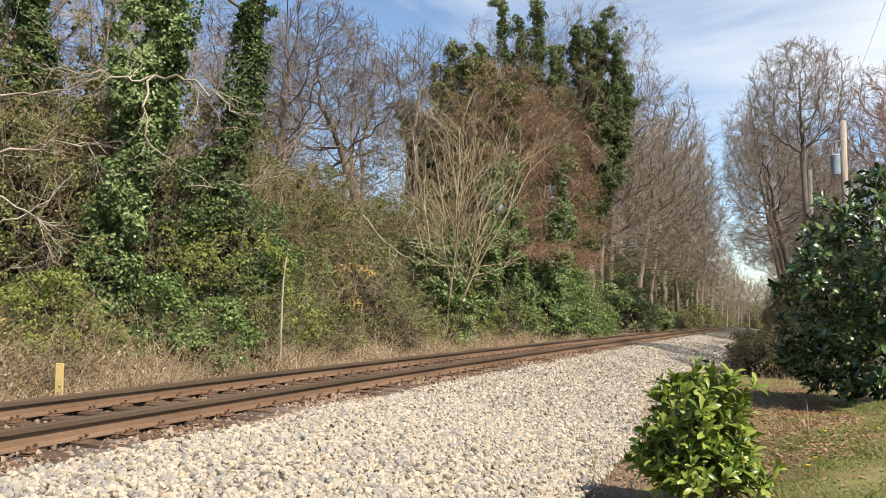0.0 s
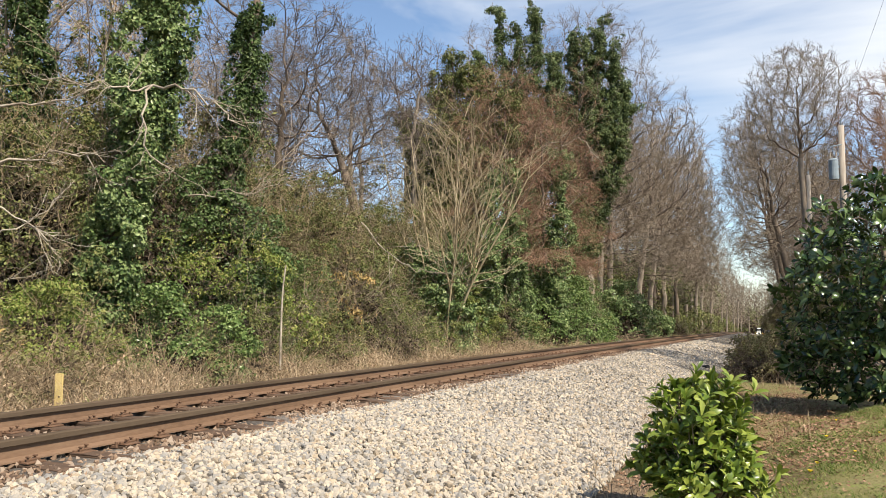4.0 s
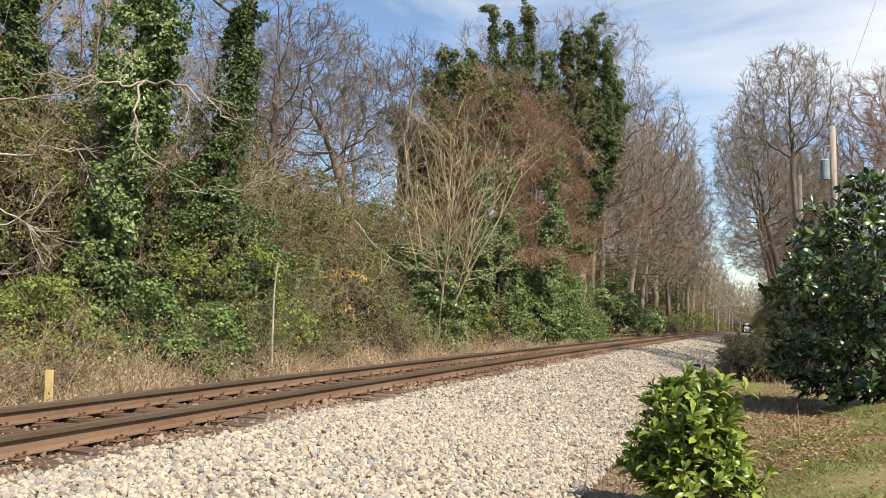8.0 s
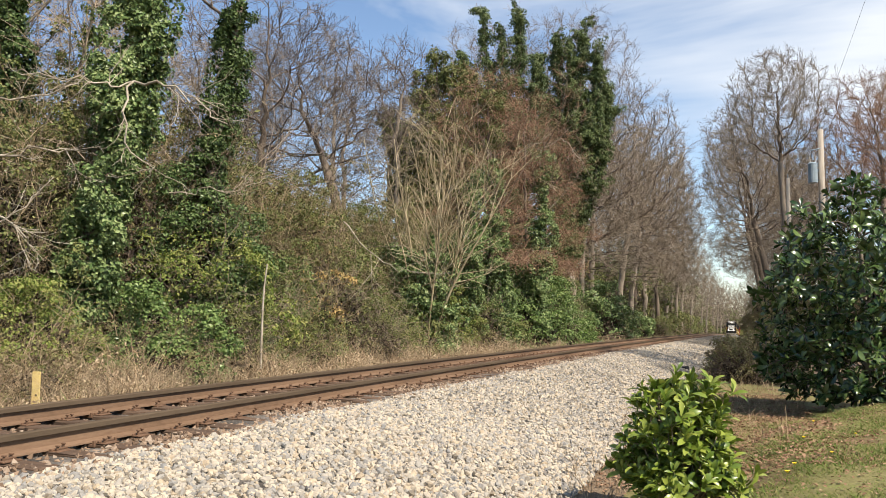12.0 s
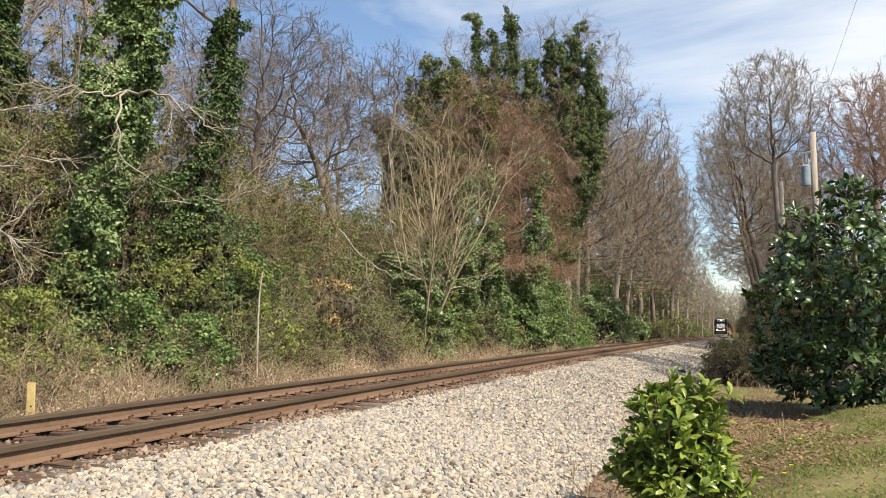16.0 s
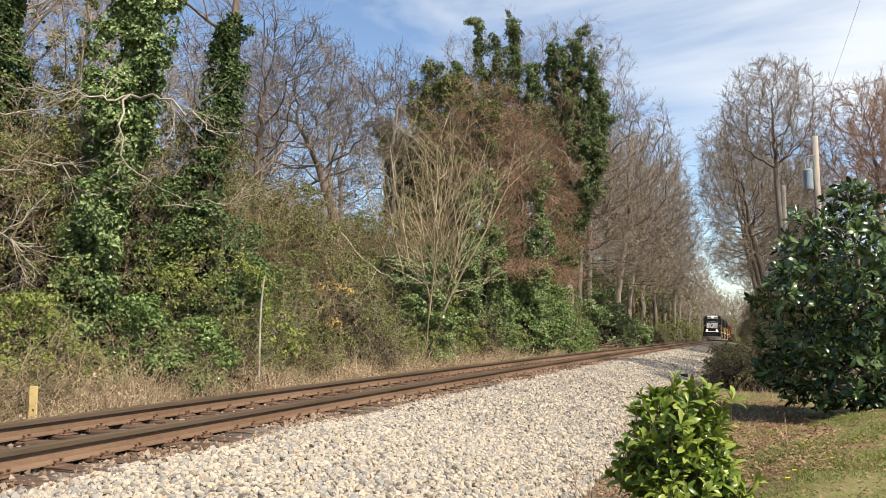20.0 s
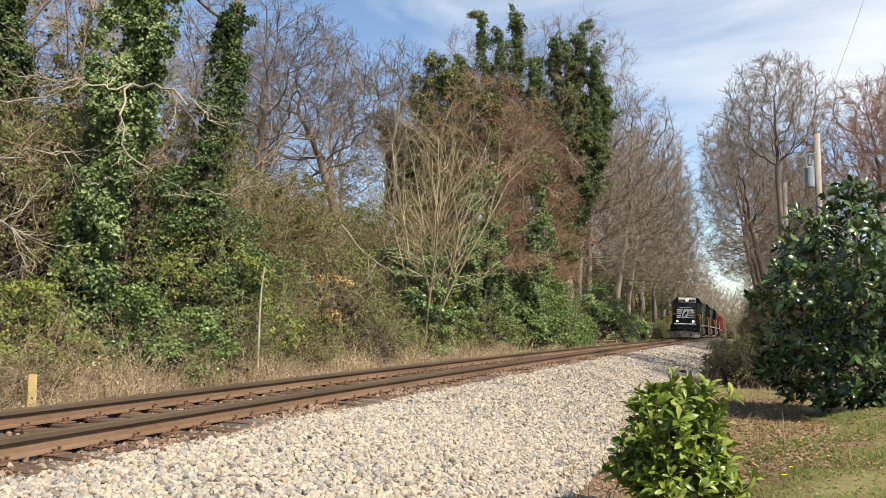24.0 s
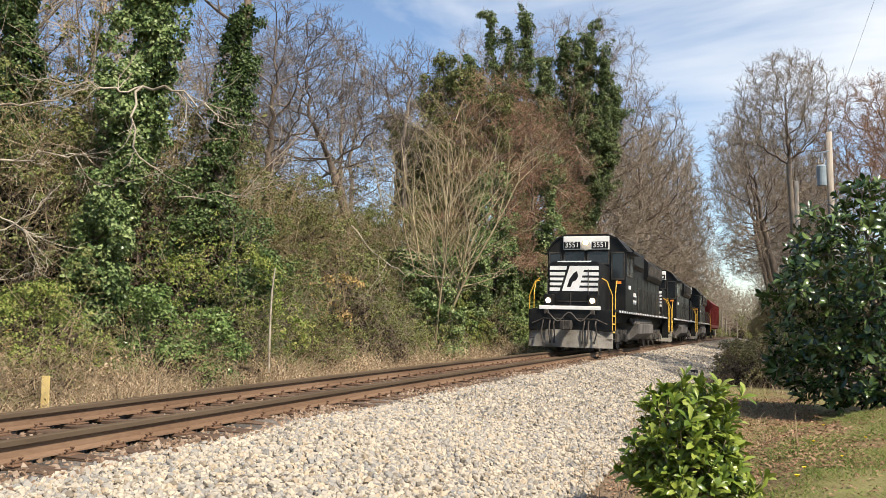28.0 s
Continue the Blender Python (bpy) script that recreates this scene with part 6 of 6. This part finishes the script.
# ---------------- weeds, grass, stones ----------------
def blades(rng, n, xs, ys, height, width, lean=0.35, dens=None):
    """Thin blades standing on the ground in a strip; two triangles each."""
    x, y = rng.uniform(*xs, n), ys[0] + (ys[1] - ys[0]) * rng.random(n) ** (1.6 if dens is None else dens)
    z = lie(x, y)
    a = rng.uniform(0, 2 * np.pi, n)
    h = height * rng.uniform(0.3, 1.25, n) * np.maximum(0.15, 0.7 + 0.45 * np.sin(x * 1.9 + 0.6 * y) * np.sin(y * 0.8) + 0.3 * np.sin(x * 4.3 - y * 2.9))
    b = np.stack([x, y, z - 0.02], 1)
    s = np.stack([np.cos(a), np.sin(a), np.zeros(n)], 1) * (width * rng.uniform(0.5, 1.5, n))[:, None]
    ln = rng.normal(0, lean, (n, 2)) * h[:, None]
    m = b + np.stack([ln[:, 0] * 0.35, ln[:, 1] * 0.35, h * 0.6], 1)
    tip = b + np.stack([ln[:, 0], ln[:, 1], h], 1)
    v = np.stack([b - s, b + s, m + s * 0.7, m - s * 0.7, tip], 1).reshape(-1, 3)
    i = np.arange(n)[:, None] * 5
    f = np.concatenate([i + np.array([[0, 1, 2]]), i + np.array([[0, 2, 3]]), i + np.array([[3, 2, 4]])], 1).reshape(-1, 3)
    return v, f


rng = np.random.default_rng(101)
wx, wy = rng.uniform(-13.8, -9.5, 34000), 3 + 34 * rng.random(34000) ** 1.5
wh = rng.uniform(0.02, 0.8, 34000) * np.maximum(0.15, 0.6 + 0.5 * np.sin(wx * 1.9 + 0.6 * wy) * np.sin(wy * 0.8))
withered = leaf_quads(rng, np.stack([wx, wy, lie(wx, wy) + wh], 1), 0.075, 0.038, None, 0.3)
tangle = blades(rng, 22000, (-14.0, -9.6), (3, 38), 0.62, 0.0045, 1.2)
v, f = stack([withered, tangle, blades(rng, 3500, (-14.2, -11.2), (5, 13), 1.45, 0.005, 0.9, 1.0), blades(rng, 2600, (-10.65, -9.6), (7.5, 12), 0.62, 0.006, 0.8, 1.0), leaf_quads(rng, np.stack([wx, wy, lie(wx, wy) + wh * 1.6], 1)[(wx < -11.2) & (wy < 13)], 0.08, 0.045, None, 0.3), blades(rng, 26000, (-14.2, -9.5), (3, 45), 0.85, 0.006, 0.7), blades(rng, 9000, (-15.0, -9.4), (3, 32), 1.25, 0.004, 0.8), blades(rng, 9000, (-12.5, -9.0), (40, 120), 0.55, 0.014)])
weeds = tagged(new("dry_weeds", mesh_of("dry_weeds", v, f, M["dry"])), "pale tan dead weeds and grass along the wood's edge", "weeds", kind="stuff")
v, f = stack([blades(rng, 5000, (-12, -9.2), (3, 40), 0.35, 0.006), blades(rng, 3500, (-11.5, -9.2), (40, 110), 0.45, 0.016)])
tagged(new("green_weeds", mesh_of("green_weeds", v, f, M["blade"])), "patchy green grass at the wood's edge", "grass", kind="stuff")
v, f = stack([blades(rng, 80000, (-0.6, 3.6), (4.5, 16), 0.06, 0.005, 1.2, 1.0), blades(rng, 9000, (-1.3, 6), (10, 30), 0.06, 0.006, 0.6), blades(rng, 14000, (-1.2, 6), (-6, 5), 0.06, 0.005, 0.7, 1.0)])
tagged(new("lawn_grass", mesh_of("lawn_grass", v, f, M["blade"])), "short patchy green and straw-coloured winter grass", "grass", kind="stuff")
v, f = stack([blades(rng, 1500, (-2.1, -0.9), (5, 22), 0.30, 0.004, 0.6, 1.0), blades(rng, 1500, (-1.9, 0.5), (11, 30), 0.35, 0.005, 0.6, 1.0)])
tagged(new("dry_grass", mesh_of("dry_grass", v, f, M["dry"])), "dry grass stalks at the foot of the ballast", "grass", kind="stuff")


def fallen(rng, n, xs, ys, size):
    x, y = rng.uniform(*xs, n), rng.uniform(*ys, n)
    return leaf_quads(rng, np.stack([x, y, lie(x, y) + 0.015], 1), size, size * 0.6, np.array([0, 0, 2.5]))


v, f = stack([fallen(rng, 5000, (-1.7, 4), (4, 16), 0.045), fallen(rng, 14000, (-1.6, 1.0), (9, 22), 0.042), fallen(rng, 5000, (-1.9, 2), (9, 24), 0.055), fallen(rng, 6000, (-13.5, -9.4), (4, 30), 0.09)])
tagged(new("fallen_leaves", mesh_of("fallen_leaves", v, f, M["deadleaf"])), "brown fallen leaves scattered over grass and weeds", "leaf litter", kind="stuff")


def rocks(rng, x, y, z, size, sub):
    """Broken stones: squashed, jittered solids. sub: 0 for eight sides, 1 for twenty."""
    if sub:
        g = (1 + 5 ** 0.5) / 2
        base = unit(np.array([(-1, g, 0), (1, g, 0), (-1, -g, 0), (1, -g, 0), (0, -1, g), (0, 1, g), (0, -1, -g), (0, 1, -g), (g, 0, -1), (g, 0, 1), (-g, 0, -1), (-g, 0, 1)], float))
        fc = np.array([(0, 11, 5), (0, 5, 1), (0, 1, 7), (0, 7, 10), (0, 10, 11), (1, 5, 9), (5, 11, 4), (11, 10, 2), (10, 7, 6), (7, 1, 8), (3, 9, 4), (3, 4, 2), (3, 2, 6), (3, 6, 8), (3, 8, 9), (4, 9, 5), (2, 4, 11), (6, 2, 10), (8, 6, 7), (9, 8, 1)])
    else:
        base = np.array([(1, 0, 0), (-1, 0, 0), (0, 1, 0), (0, -1, 0), (0, 0, 1), (0, 0, -1)], float)
        fc = np.array([(0, 2, 4), (2, 1, 4), (1, 3, 4), (3, 0, 4), (2, 0, 5), (1, 2, 5), (3, 1, 5), (0, 3, 5)])
    n, k = len(x), len(base)
    v = base[None] * rng.uniform(0.8, 1.15, (n, k, 1)) + rng.normal(0, 0.10, (n, k, 3))
    v *= (size * rng.uniform(0.6, 1.4, n))[:, None, None] * rng.uniform(0.5, 1.3, (n, 1, 3))
    q = unit(rng.normal(size=(n, 4)))
    w, a, b, c = q.T
    R = np.stack([1 - 2 * (b * b + c * c), 2 * (a * b - c * w), 2 * (a * c + b * w), 2 * (a * b + c * w), 1 - 2 * (a * a + c * c), 2 * (b * c - a * w), 2 * (a * c - b * w), 2 * (b * c + a * w), 1 - 2 * (a * a + b * b)], 1).reshape(n, 3, 3)
    v = np.einsum("nij,nkj->nki", R, v)
    v += np.stack([x, y, z], 1)[:, None]
    f = (np.arange(n)[:, None, None] * k + fc[None]).reshape(-1, 3)
    return v.reshape(-1, 3), f


def strew(rng, n, xs, ys, size, sub, power=1.0):
    x = rng.uniform(*xs, n)
    y = ys[0] + (ys[1] - ys[0]) * rng.random(n) ** power
    return rocks(rng, x, y, bed_z(x, y) + rng.uniform(-0.01, 0.02, n), size, sub)


pieces = [strew(rng, 9000, (-5.32, -1.75), (-6, 3.2), 0.04, 0), strew(rng, 27000, (-5.32, -1.75), (3.0, 11.5), 0.0285, 1), strew(rng, 10000, (-5.32, -1.75), (11, 16), 0.033, 0), strew(rng, 14000, (-5.32, -1.75), (16, 34), 0.037, 0, 1.3), strew(rng, 9000, (-5.32, -1.8), (32, 80), 0.055, 0, 1.3)]
v, f = stack(pieces)
tagged(part("loose_stone", mesh_of("loose_stone", v, f, M["stone"]), None, bed, "pale grey and tan broken stones"), kind="stuff")
v, f = stack([strew(rng, 9000, (-8.3, -5.1), (0, 15), 0.032, 0), strew(rng, 7000, (-8.3, -5.1), (15, 45), 0.036, 0), strew(rng, 3000, (-9.6, -8.2), (2, 30), 0.034, 0)])
tagged(part("stained_stone", mesh_of("stained_stone", v, f, M["stained"]), None, bed, "rust-stained broken stones between the sleepers"), kind="stuff")

# the nearest stones, each by itself
stone_mes = []
for i in range(8):
    v, f = rocks(rng, np.zeros(1), np.zeros(1), np.zeros(1), 0.036, 1)
    stone_mes.append(mesh_of("stone", v, f, M["stone_piece"]))
for i in range(300):
    x, y = float(rng.uniform(-4.6, -1.9)), float(rng.uniform(4.6, 9.5))
    o = new("stone", stone_mes[i % 8])
    o.parent = bed
    o.matrix_basis = pose(x, y, float(bed_z(x, y)) + 0.028, float(rng.uniform(-25, 25)), float(rng.uniform(-25, 25)), float(rng.uniform(0, 360)))


# ---------------- bush, magnolia, poles and small things ----------------
def big_leaf(ln, wd, fold=0.25, curl=0.12):
    """A pointed, folded, curling leaf along y: verts and quads."""
    rows = [(0.0, 0.10), (0.28, 0.52), (0.58, 0.96), (0.84, 0.80), (1.0, 0.10)]
    v, f = [], []
    for t, w in rows:
        z = curl * ln * math.sin(t * 2.6) - curl * ln * t * t
        for s in (-1, 0, 1):
            v.append((s * w * wd / 2, t * ln, z + abs(s) * w * wd * fold))
    for i in range(len(rows) - 1):
        for s in (0, 1):
            a = i * 3 + s
            f.append((a, a + 1, a + 4, a + 3))
    return np.array(v), np.array(f)


def whorls(rng, tips, ways, per, tilt):
    """Leaf poses in rosettes at twig tips: positions and 3x3 turns."""
    pos, mats = [], []
    for p, w in zip(tips, ways):
        w = unit(w)
        u = unit(np.cross(w, rng.normal(size=3)))
        v = np.cross(w, u)
        a0 = rng.uniform(0, 6.28)
        for i in range(per + rng.integers(-1, 2)):
            a = a0 + i * 2.4
            side = np.cos(a) * u + np.sin(a) * v
            t = np.radians(rng.normal(tilt, 14))
            d = unit(w * np.cos(t) + side * np.sin(t))
            nrm = unit(w * np.sin(t) - side * np.cos(t) + rng.normal(0, 0.15, 3))
            x = unit(np.cross(d, nrm))
            pos.append(p - w * 0.02 * i * 0.6)
            mats.append(np.stack([x, d, np.cross(x, d)], 1))
    return np.array(pos), np.array(mats)


def leafy(t, rng, pos, mats, shapes, single, joined, keep, score):
    """The keep best-scored leaves as parts of t, the rest joined."""
    order = np.argsort(-score)
    mes = [mesh_of("leaf", v, f, M[single], True) for v, f in shapes]
    for n, i in enumerate(order[:keep]):
        o = new("leaf", mes[n % len(mes)])
        o.parent = t
        o.matrix_basis = Matrix.LocRotScale(pos[i], Matrix(mats[i].tolist()), [float(rng.uniform(0.7, 1.2))] * 3)
    rest = []
    for n, i in enumerate(order[keep:]):
        v, f = shapes[n % len(shapes)]
        rest.append(((v * rng.uniform(0.7, 1.2)) @ mats[i].T + pos[i], f))
    if rest:
        v, f = stack(rest)
        tagged(part("foliage", mesh_of("foliage", v, f, M[joined], True), None, t), kind="stuff")


rng = np.random.default_rng(201)
bush = thing("evergreen_bush", "low evergreen bush with glossy bright green leaves by the ballast", "bush")
stems = 120
tip = []
for i in range(stems):
    a = rng.uniform(0, 2 * np.pi)
    e = rng.random()
    h = 0.32 + 0.88 * e
    w = 0.64 * (1 - 0.55 * max(0, h - 0.35) / 0.9) * math.sqrt(rng.uniform(0.15, 1))
    tip.append((w * math.cos(a) + 0.03 * h, w * math.sin(a), h))
tip = np.array(tip)
s = np.linspace(0, 1, 5)[None, :, None]
root = tip * np.array([0.16, 0.16, 0]) - np.array([0, 0, 0.06])
pts = root[:, None] * (1 - s) + tip[:, None] * s + np.array([0, 0, 0.1]) * np.sin(s * np.pi)
rad = np.linspace(0.012, 0.004, 5)[None].repeat(stems, 0)
side, srad = sprout(rng, pts, rad, 4, 0.2, 0.95, 0.30, 45, 3, 0.12, 0.1, 0.7, 0.7)
v, f = stack([tubes(pts, rad, 5), tubes(side, srad, 4)])
tagged(part("stem_tangle", mesh_of("stem_tangle", v, f, M["twig"], True), None, bush), kind="stuff")
tips = np.concatenate([pts[:, -1], side[:, -1]])
ways = np.concatenate([pts[:, -1] - pts[:, -2], side[:, -1] - side[:, -2]]) + np.array([0, 0, 0.03])
pos, mats = whorls(rng, tips, ways, 6, 50)
leafy(bush, rng, pos, mats, [big_leaf(0.140, 0.050, 0.18, 0.10), big_leaf(0.12, 0.044, 0.28, 0.05), big_leaf(0.155, 0.054, 0.12, 0.14)], "bushleaf", "bushleaf_in", 300, pos[:, 2] * 0.8 - pos[:, 1])
place(bush, (-0.68, 7.83))

rng = np.random.default_rng(202)
mag = thing("magnolia_tree", "dense dark green magnolia tree with glossy leaves on the grass", "tree")
stem = np.stack([np.zeros(12), np.zeros(12), np.linspace(-0.1, 3.3, 12)], 1) + rng.normal(0, 0.02, (12, 3))
goals = []
for cz, rx, rz, count in ((2.3, 1.9, 1.9, 1500), (1.05, 1.85, 0.75, 650), (0.45, 1.5, 0.3, 260), (4.0, 0.6, 0.5, 60)):
    d = unit(rng.normal(size=(count, 3))) * (rng.random((count, 1)) ** 0.30)
    d *= 1 + 0.13 * np.sin(3.1 * np.arctan2(d[:, 1:2], d[:, :1]) + 4 * d[:, 2:3])
    goals.append(np.array([0, 0, cz]) + d * np.array([rx, rx, rz]))
P, par = colonise(rng, stem, np.maximum(0, np.arange(12) - 1), np.concatenate(goals), 0.20, 0.22, 0.10)
load = (np.bincount(par[1:], minlength=len(P)) == 0).astype(float)
for i in range(len(P) - 1, 0, -1):
    load[par[i]] += load[i]
rad = np.maximum(0.085 * (load / load[0]) ** 0.5, 0.005)
v, f = tubes(P[:12][None], rad[:12][None], 8)
part("trunk", mesh_of("trunk", v, f, M["bark"], True), None, mag)
e = np.arange(12, len(P))
v, f = tubes(np.stack([P[par[e]], P[e]], 1), np.stack([np.minimum(rad[par[e]], rad[e] * 1.25), rad[e]], 1), 5)
tagged(part("branchwork", mesh_of("branchwork", v, f, M["bark_dark"], True), None, mag), kind="stuff")
e = e[load[e] <= 4]
tips = P[e]
ways = unit(P[e] - P[par[e]]) + np.array([0, 0, 0.45])
pos, mats = whorls(rng, tips, ways, 8, 60)
leafy(mag, rng, pos, mats, [big_leaf(0.20, 0.075, 0.15, 0.10), big_leaf(0.18, 0.07, 0.22, 0.05), big_leaf(0.22, 0.085, 0.1, 0.14)], "magleaf", "magleaf_in", 300, -pos[:, 1] - 0.3 * pos[:, 0])
place(mag, (2.05, 17.99), 0, 1.03)

# --- poles and wires ---
def utility_pole(at, top, label, can):
    t = thing("utility_pole", label, "utility pole", "poles east of the track")
    z0 = float(lie(*at))
    part("shaft", rod(bmesh.new(), (0, 0, -0.3), (0.12, 0, top - z0), 0.17, 12, 0.125), M["pole"], t, smooth=True)
    h = top - z0
    part("top_pin", rod(bmesh.new(), (0.12, 0, h), (0.12, 0, h + 0.2), 0.03, 8), M["can"], t)
    part("insulator", rod(bmesh.new(), (0.12, 0, h + 0.18), (0.12, 0, h + 0.32), 0.04, 10, 0.03), M["can"], t)
    if can:
        c = rod(bmesh.new(), (-0.28, -0.16, h - 2.5), (-0.28, -0.16, h - 1.62), 0.21, 18)
        tank = part("transformer", c, M["can"], t, "grey cylindrical transformer", smooth=False)
        part("transformer_lid", rod(bmesh.new(), (-0.28, -0.16, h - 1.62), (-0.28, -0.16, h - 1.55), 0.225, 18, 0.16), M["can"], tank)
        for k in (-0.1, 0.1):
            part("bushing", rod(bmesh.new(), (-0.28 + k, -0.16, h - 1.55), (-0.28 + k * 1.3, -0.16, h - 1.25), 0.035, 8), M["pole"], tank)
        part("bracket", boxes((-0.3, 0.1, -0.06, 0.06, h - 1.95, h - 1.85), (-0.3, 0.1, -0.06, 0.06, h - 2.4, h - 2.3)), M["can"], t)
        part("cutout", pipe([(0.1, -0.1, h - 0.9), (-0.35, -0.3, h - 1.0)], 0.03), M["can"], t)
        part("drop_wire", pipe([(0.12, -0.02, h), (-0.3, -0.28, h - 1.0), (-0.3, -0.2, h - 1.3)], 0.012), M["wire"], t)
    t.location = (at[0], at[1], z0)
    return t


POLE_A, POLE_B = (3.08, 41.13), (2.43, 60.27)
TOP_A, TOP_B = 9.96, 10.92
utility_pole(POLE_A, TOP_A, "weathered wooden utility pole with a grey transformer", True)
utility_pole(POLE_B, TOP_B, "weathered wooden utility pole behind bare trees", False)


def cable(a, b, sag, r=0.011):
    s = np.linspace(0, 1, 17)[:, None]
    line = np.array(a) * (1 - s) + np.array(b) * s - np.array([0, 0, sag * 4]) * s * (1 - s)
    v, f = tubes(line[None], np.full((1, 17), r), 5)
    return tagged(new("overhead_wire", mesh_of("overhead_wire", v, f, M["wire"], True)), "thin black overhead wire between poles", "wire", "wires on the poles")


A0 = (POLE_A[0] + 0.12, POLE_A[1], TOP_A + 0.3)
cable(A0, (POLE_A[0] + 0.1, -14.0, TOP_A + 0.6), 0.5, 0.0045)
cable(A0, (POLE_B[0] + 0.12, POLE_B[1], TOP_B + 0.3), 0.2)
cable((POLE_B[0], POLE_B[1], TOP_B + 0.3), (POLE_B[0] + 1.0, 120.0, TOP_B + 1), 0.6)

# --- small things beside the track ---
rng = np.random.default_rng(203)
sp = (-10.90, 16.74)
stick = np.zeros((1, 7, 3))
stick[0, :, 2] = np.linspace(-0.2, 2.39 + 0.66, 7)
stick[0, :, 0] = np.array([0, 0.0, 0.0, 0.01, 0.02, 0.05, 0.12])
v, f = tubes(stick, np.linspace(0.036, 0.018, 7)[None], 7)
o = new("dead_sapling", mesh_of("dead_sapling", v, f, M["deadwood"], True))
tagged(o, "thin pale dead sapling standing in the dry weeds", "sapling")
place(o, sp)
mp = (-10.72, 10.07)
o = part("marker_post", boxes((-0.065, 0.065, -0.02, 0.02, -0.2, 0.86), bevel=0.008), M["marker"])
tagged(o, "faded yellow flat marker post among dry weeds", "marker post")
place(o, mp, 20)
jug = bmesh.new()
bmesh.ops.create_uvsphere(jug, u_segments=12, v_segments=8, radius=0.14, matrix=Matrix.Translation((0, 0, 0.15)) @ Matrix.Diagonal((1, 1, 1.25, 1)))
rod(jug, (0, 0, 0.3), (0.02, 0, 0.38), 0.045, 10)
o = tagged(part("plastic_jug", jug, M["white"], smooth=True), "white plastic jug lying beside the track", "jug")
place(o, (-9.08, 52.40))
bm = bmesh.new()
rod(bm, (0, -0.12, 0.03), (0, 0.12, 0.0), 0.085, 16)
o = tagged(part("drain_pipe", bm, M["pipe"], smooth=False), "black drain pipe at the foot of the ballast", "pipe")
o.location = (-2.3, 30.6, -0.62)
o.rotation_euler = (0, 0, 0.9)

pile = thing("brush_pile", "heap of reddish dead branches beside the track", "brush pile")
for i in range(26):
    a = rng.uniform(-0.7, 0.7)
    p = np.zeros((1, 5, 3))
    d = unit(np.array([math.cos(a), math.sin(a), rng.uniform(-0.15, 0.35)]))
    p[0] = np.array([rng.uniform(-2, 1), rng.uniform(-1.2, 1.2), rng.uniform(0.1, 0.9)]) + d * np.linspace(-1.2, 1.2, 5)[:, None] + rng.normal(0, 0.06, (5, 3))
    v, f = tubes(p, np.linspace(0.04, 0.015, 5)[None], 5)
    part("dead_branch", mesh_of("dead_branch", v, f, M["bark_red"], True), None, pile)
place(pile, (-9.99, 61.74))
for x, y, s in ((*(0.52, 10.67), 1.0), (*(0.26, 8.46), 1.1), (*(0.34, 8.87), 1.0), (*(0.73, 9.56), 0.8), (*(0.75, 12.70), 0.9), (*(1.15, 11.46), 0.8)):
    d = thing("dandelion", "small yellow dandelion in the short grass", "flower", "dandelions in the lawn")
    part("stalk", rod(bmesh.new(), (0, 0, -0.02), (0, 0, 0.06), 0.003, 5), M["blade"], d)
    bm = bmesh.new()
    bmesh.ops.create_cone(bm, cap_ends=True, segments=12, radius1=0.008, radius2=0.022, depth=0.016, matrix=Matrix.Translation((0, 0, 0.066)))
    part("flower_head", bm, M["flower"], d)
    place(d, (x, y), 0, s)


# ---------------- what moves ----------------
FRONT = [(0, 478.4), (8, 350.4), (15, 238.4), (21.5, 134.4), (24.5, 86.4), (26, 62.4), (27, 46.4), (28, 30.4)]


def front_at(t):
    for (ta, ya), (tb, yb) in zip(FRONT[:-1], FRONT[1:]):
        if t <= tb:
            return ya + (yb - ya) * (t - ta) / (tb - ta)
    return FRONT[-1][1]


def motions():
    times = [k * 0.5 for k in range(57)]
    for vehicle, back, wheels, r in train:
        for w in wheels:
            y0 = w.location.y
            walk(w, [(k / FPS, pose(0, y0, r, math.degrees((FRONT[0][1] - front_at(k / FPS)) / r) % 360.0, 0, 0)) for k in range(841)])
        rows = []
        for t in times:
            y = front_at(t) + back
            x, x2 = float(bend(y)), float(bend(y + 20.0))
            tilt = math.degrees(math.atan2(float(rise(y + 18.0) - rise(y + 2.0)), 16.0))
            rows.append((t, pose(TRACK + x, y, CANT / 2 + float(rise(y)), tilt, LEAN, -math.degrees(math.atan2(x2 - x, 20.0)))))
        walk(vehicle, rows)


motions()
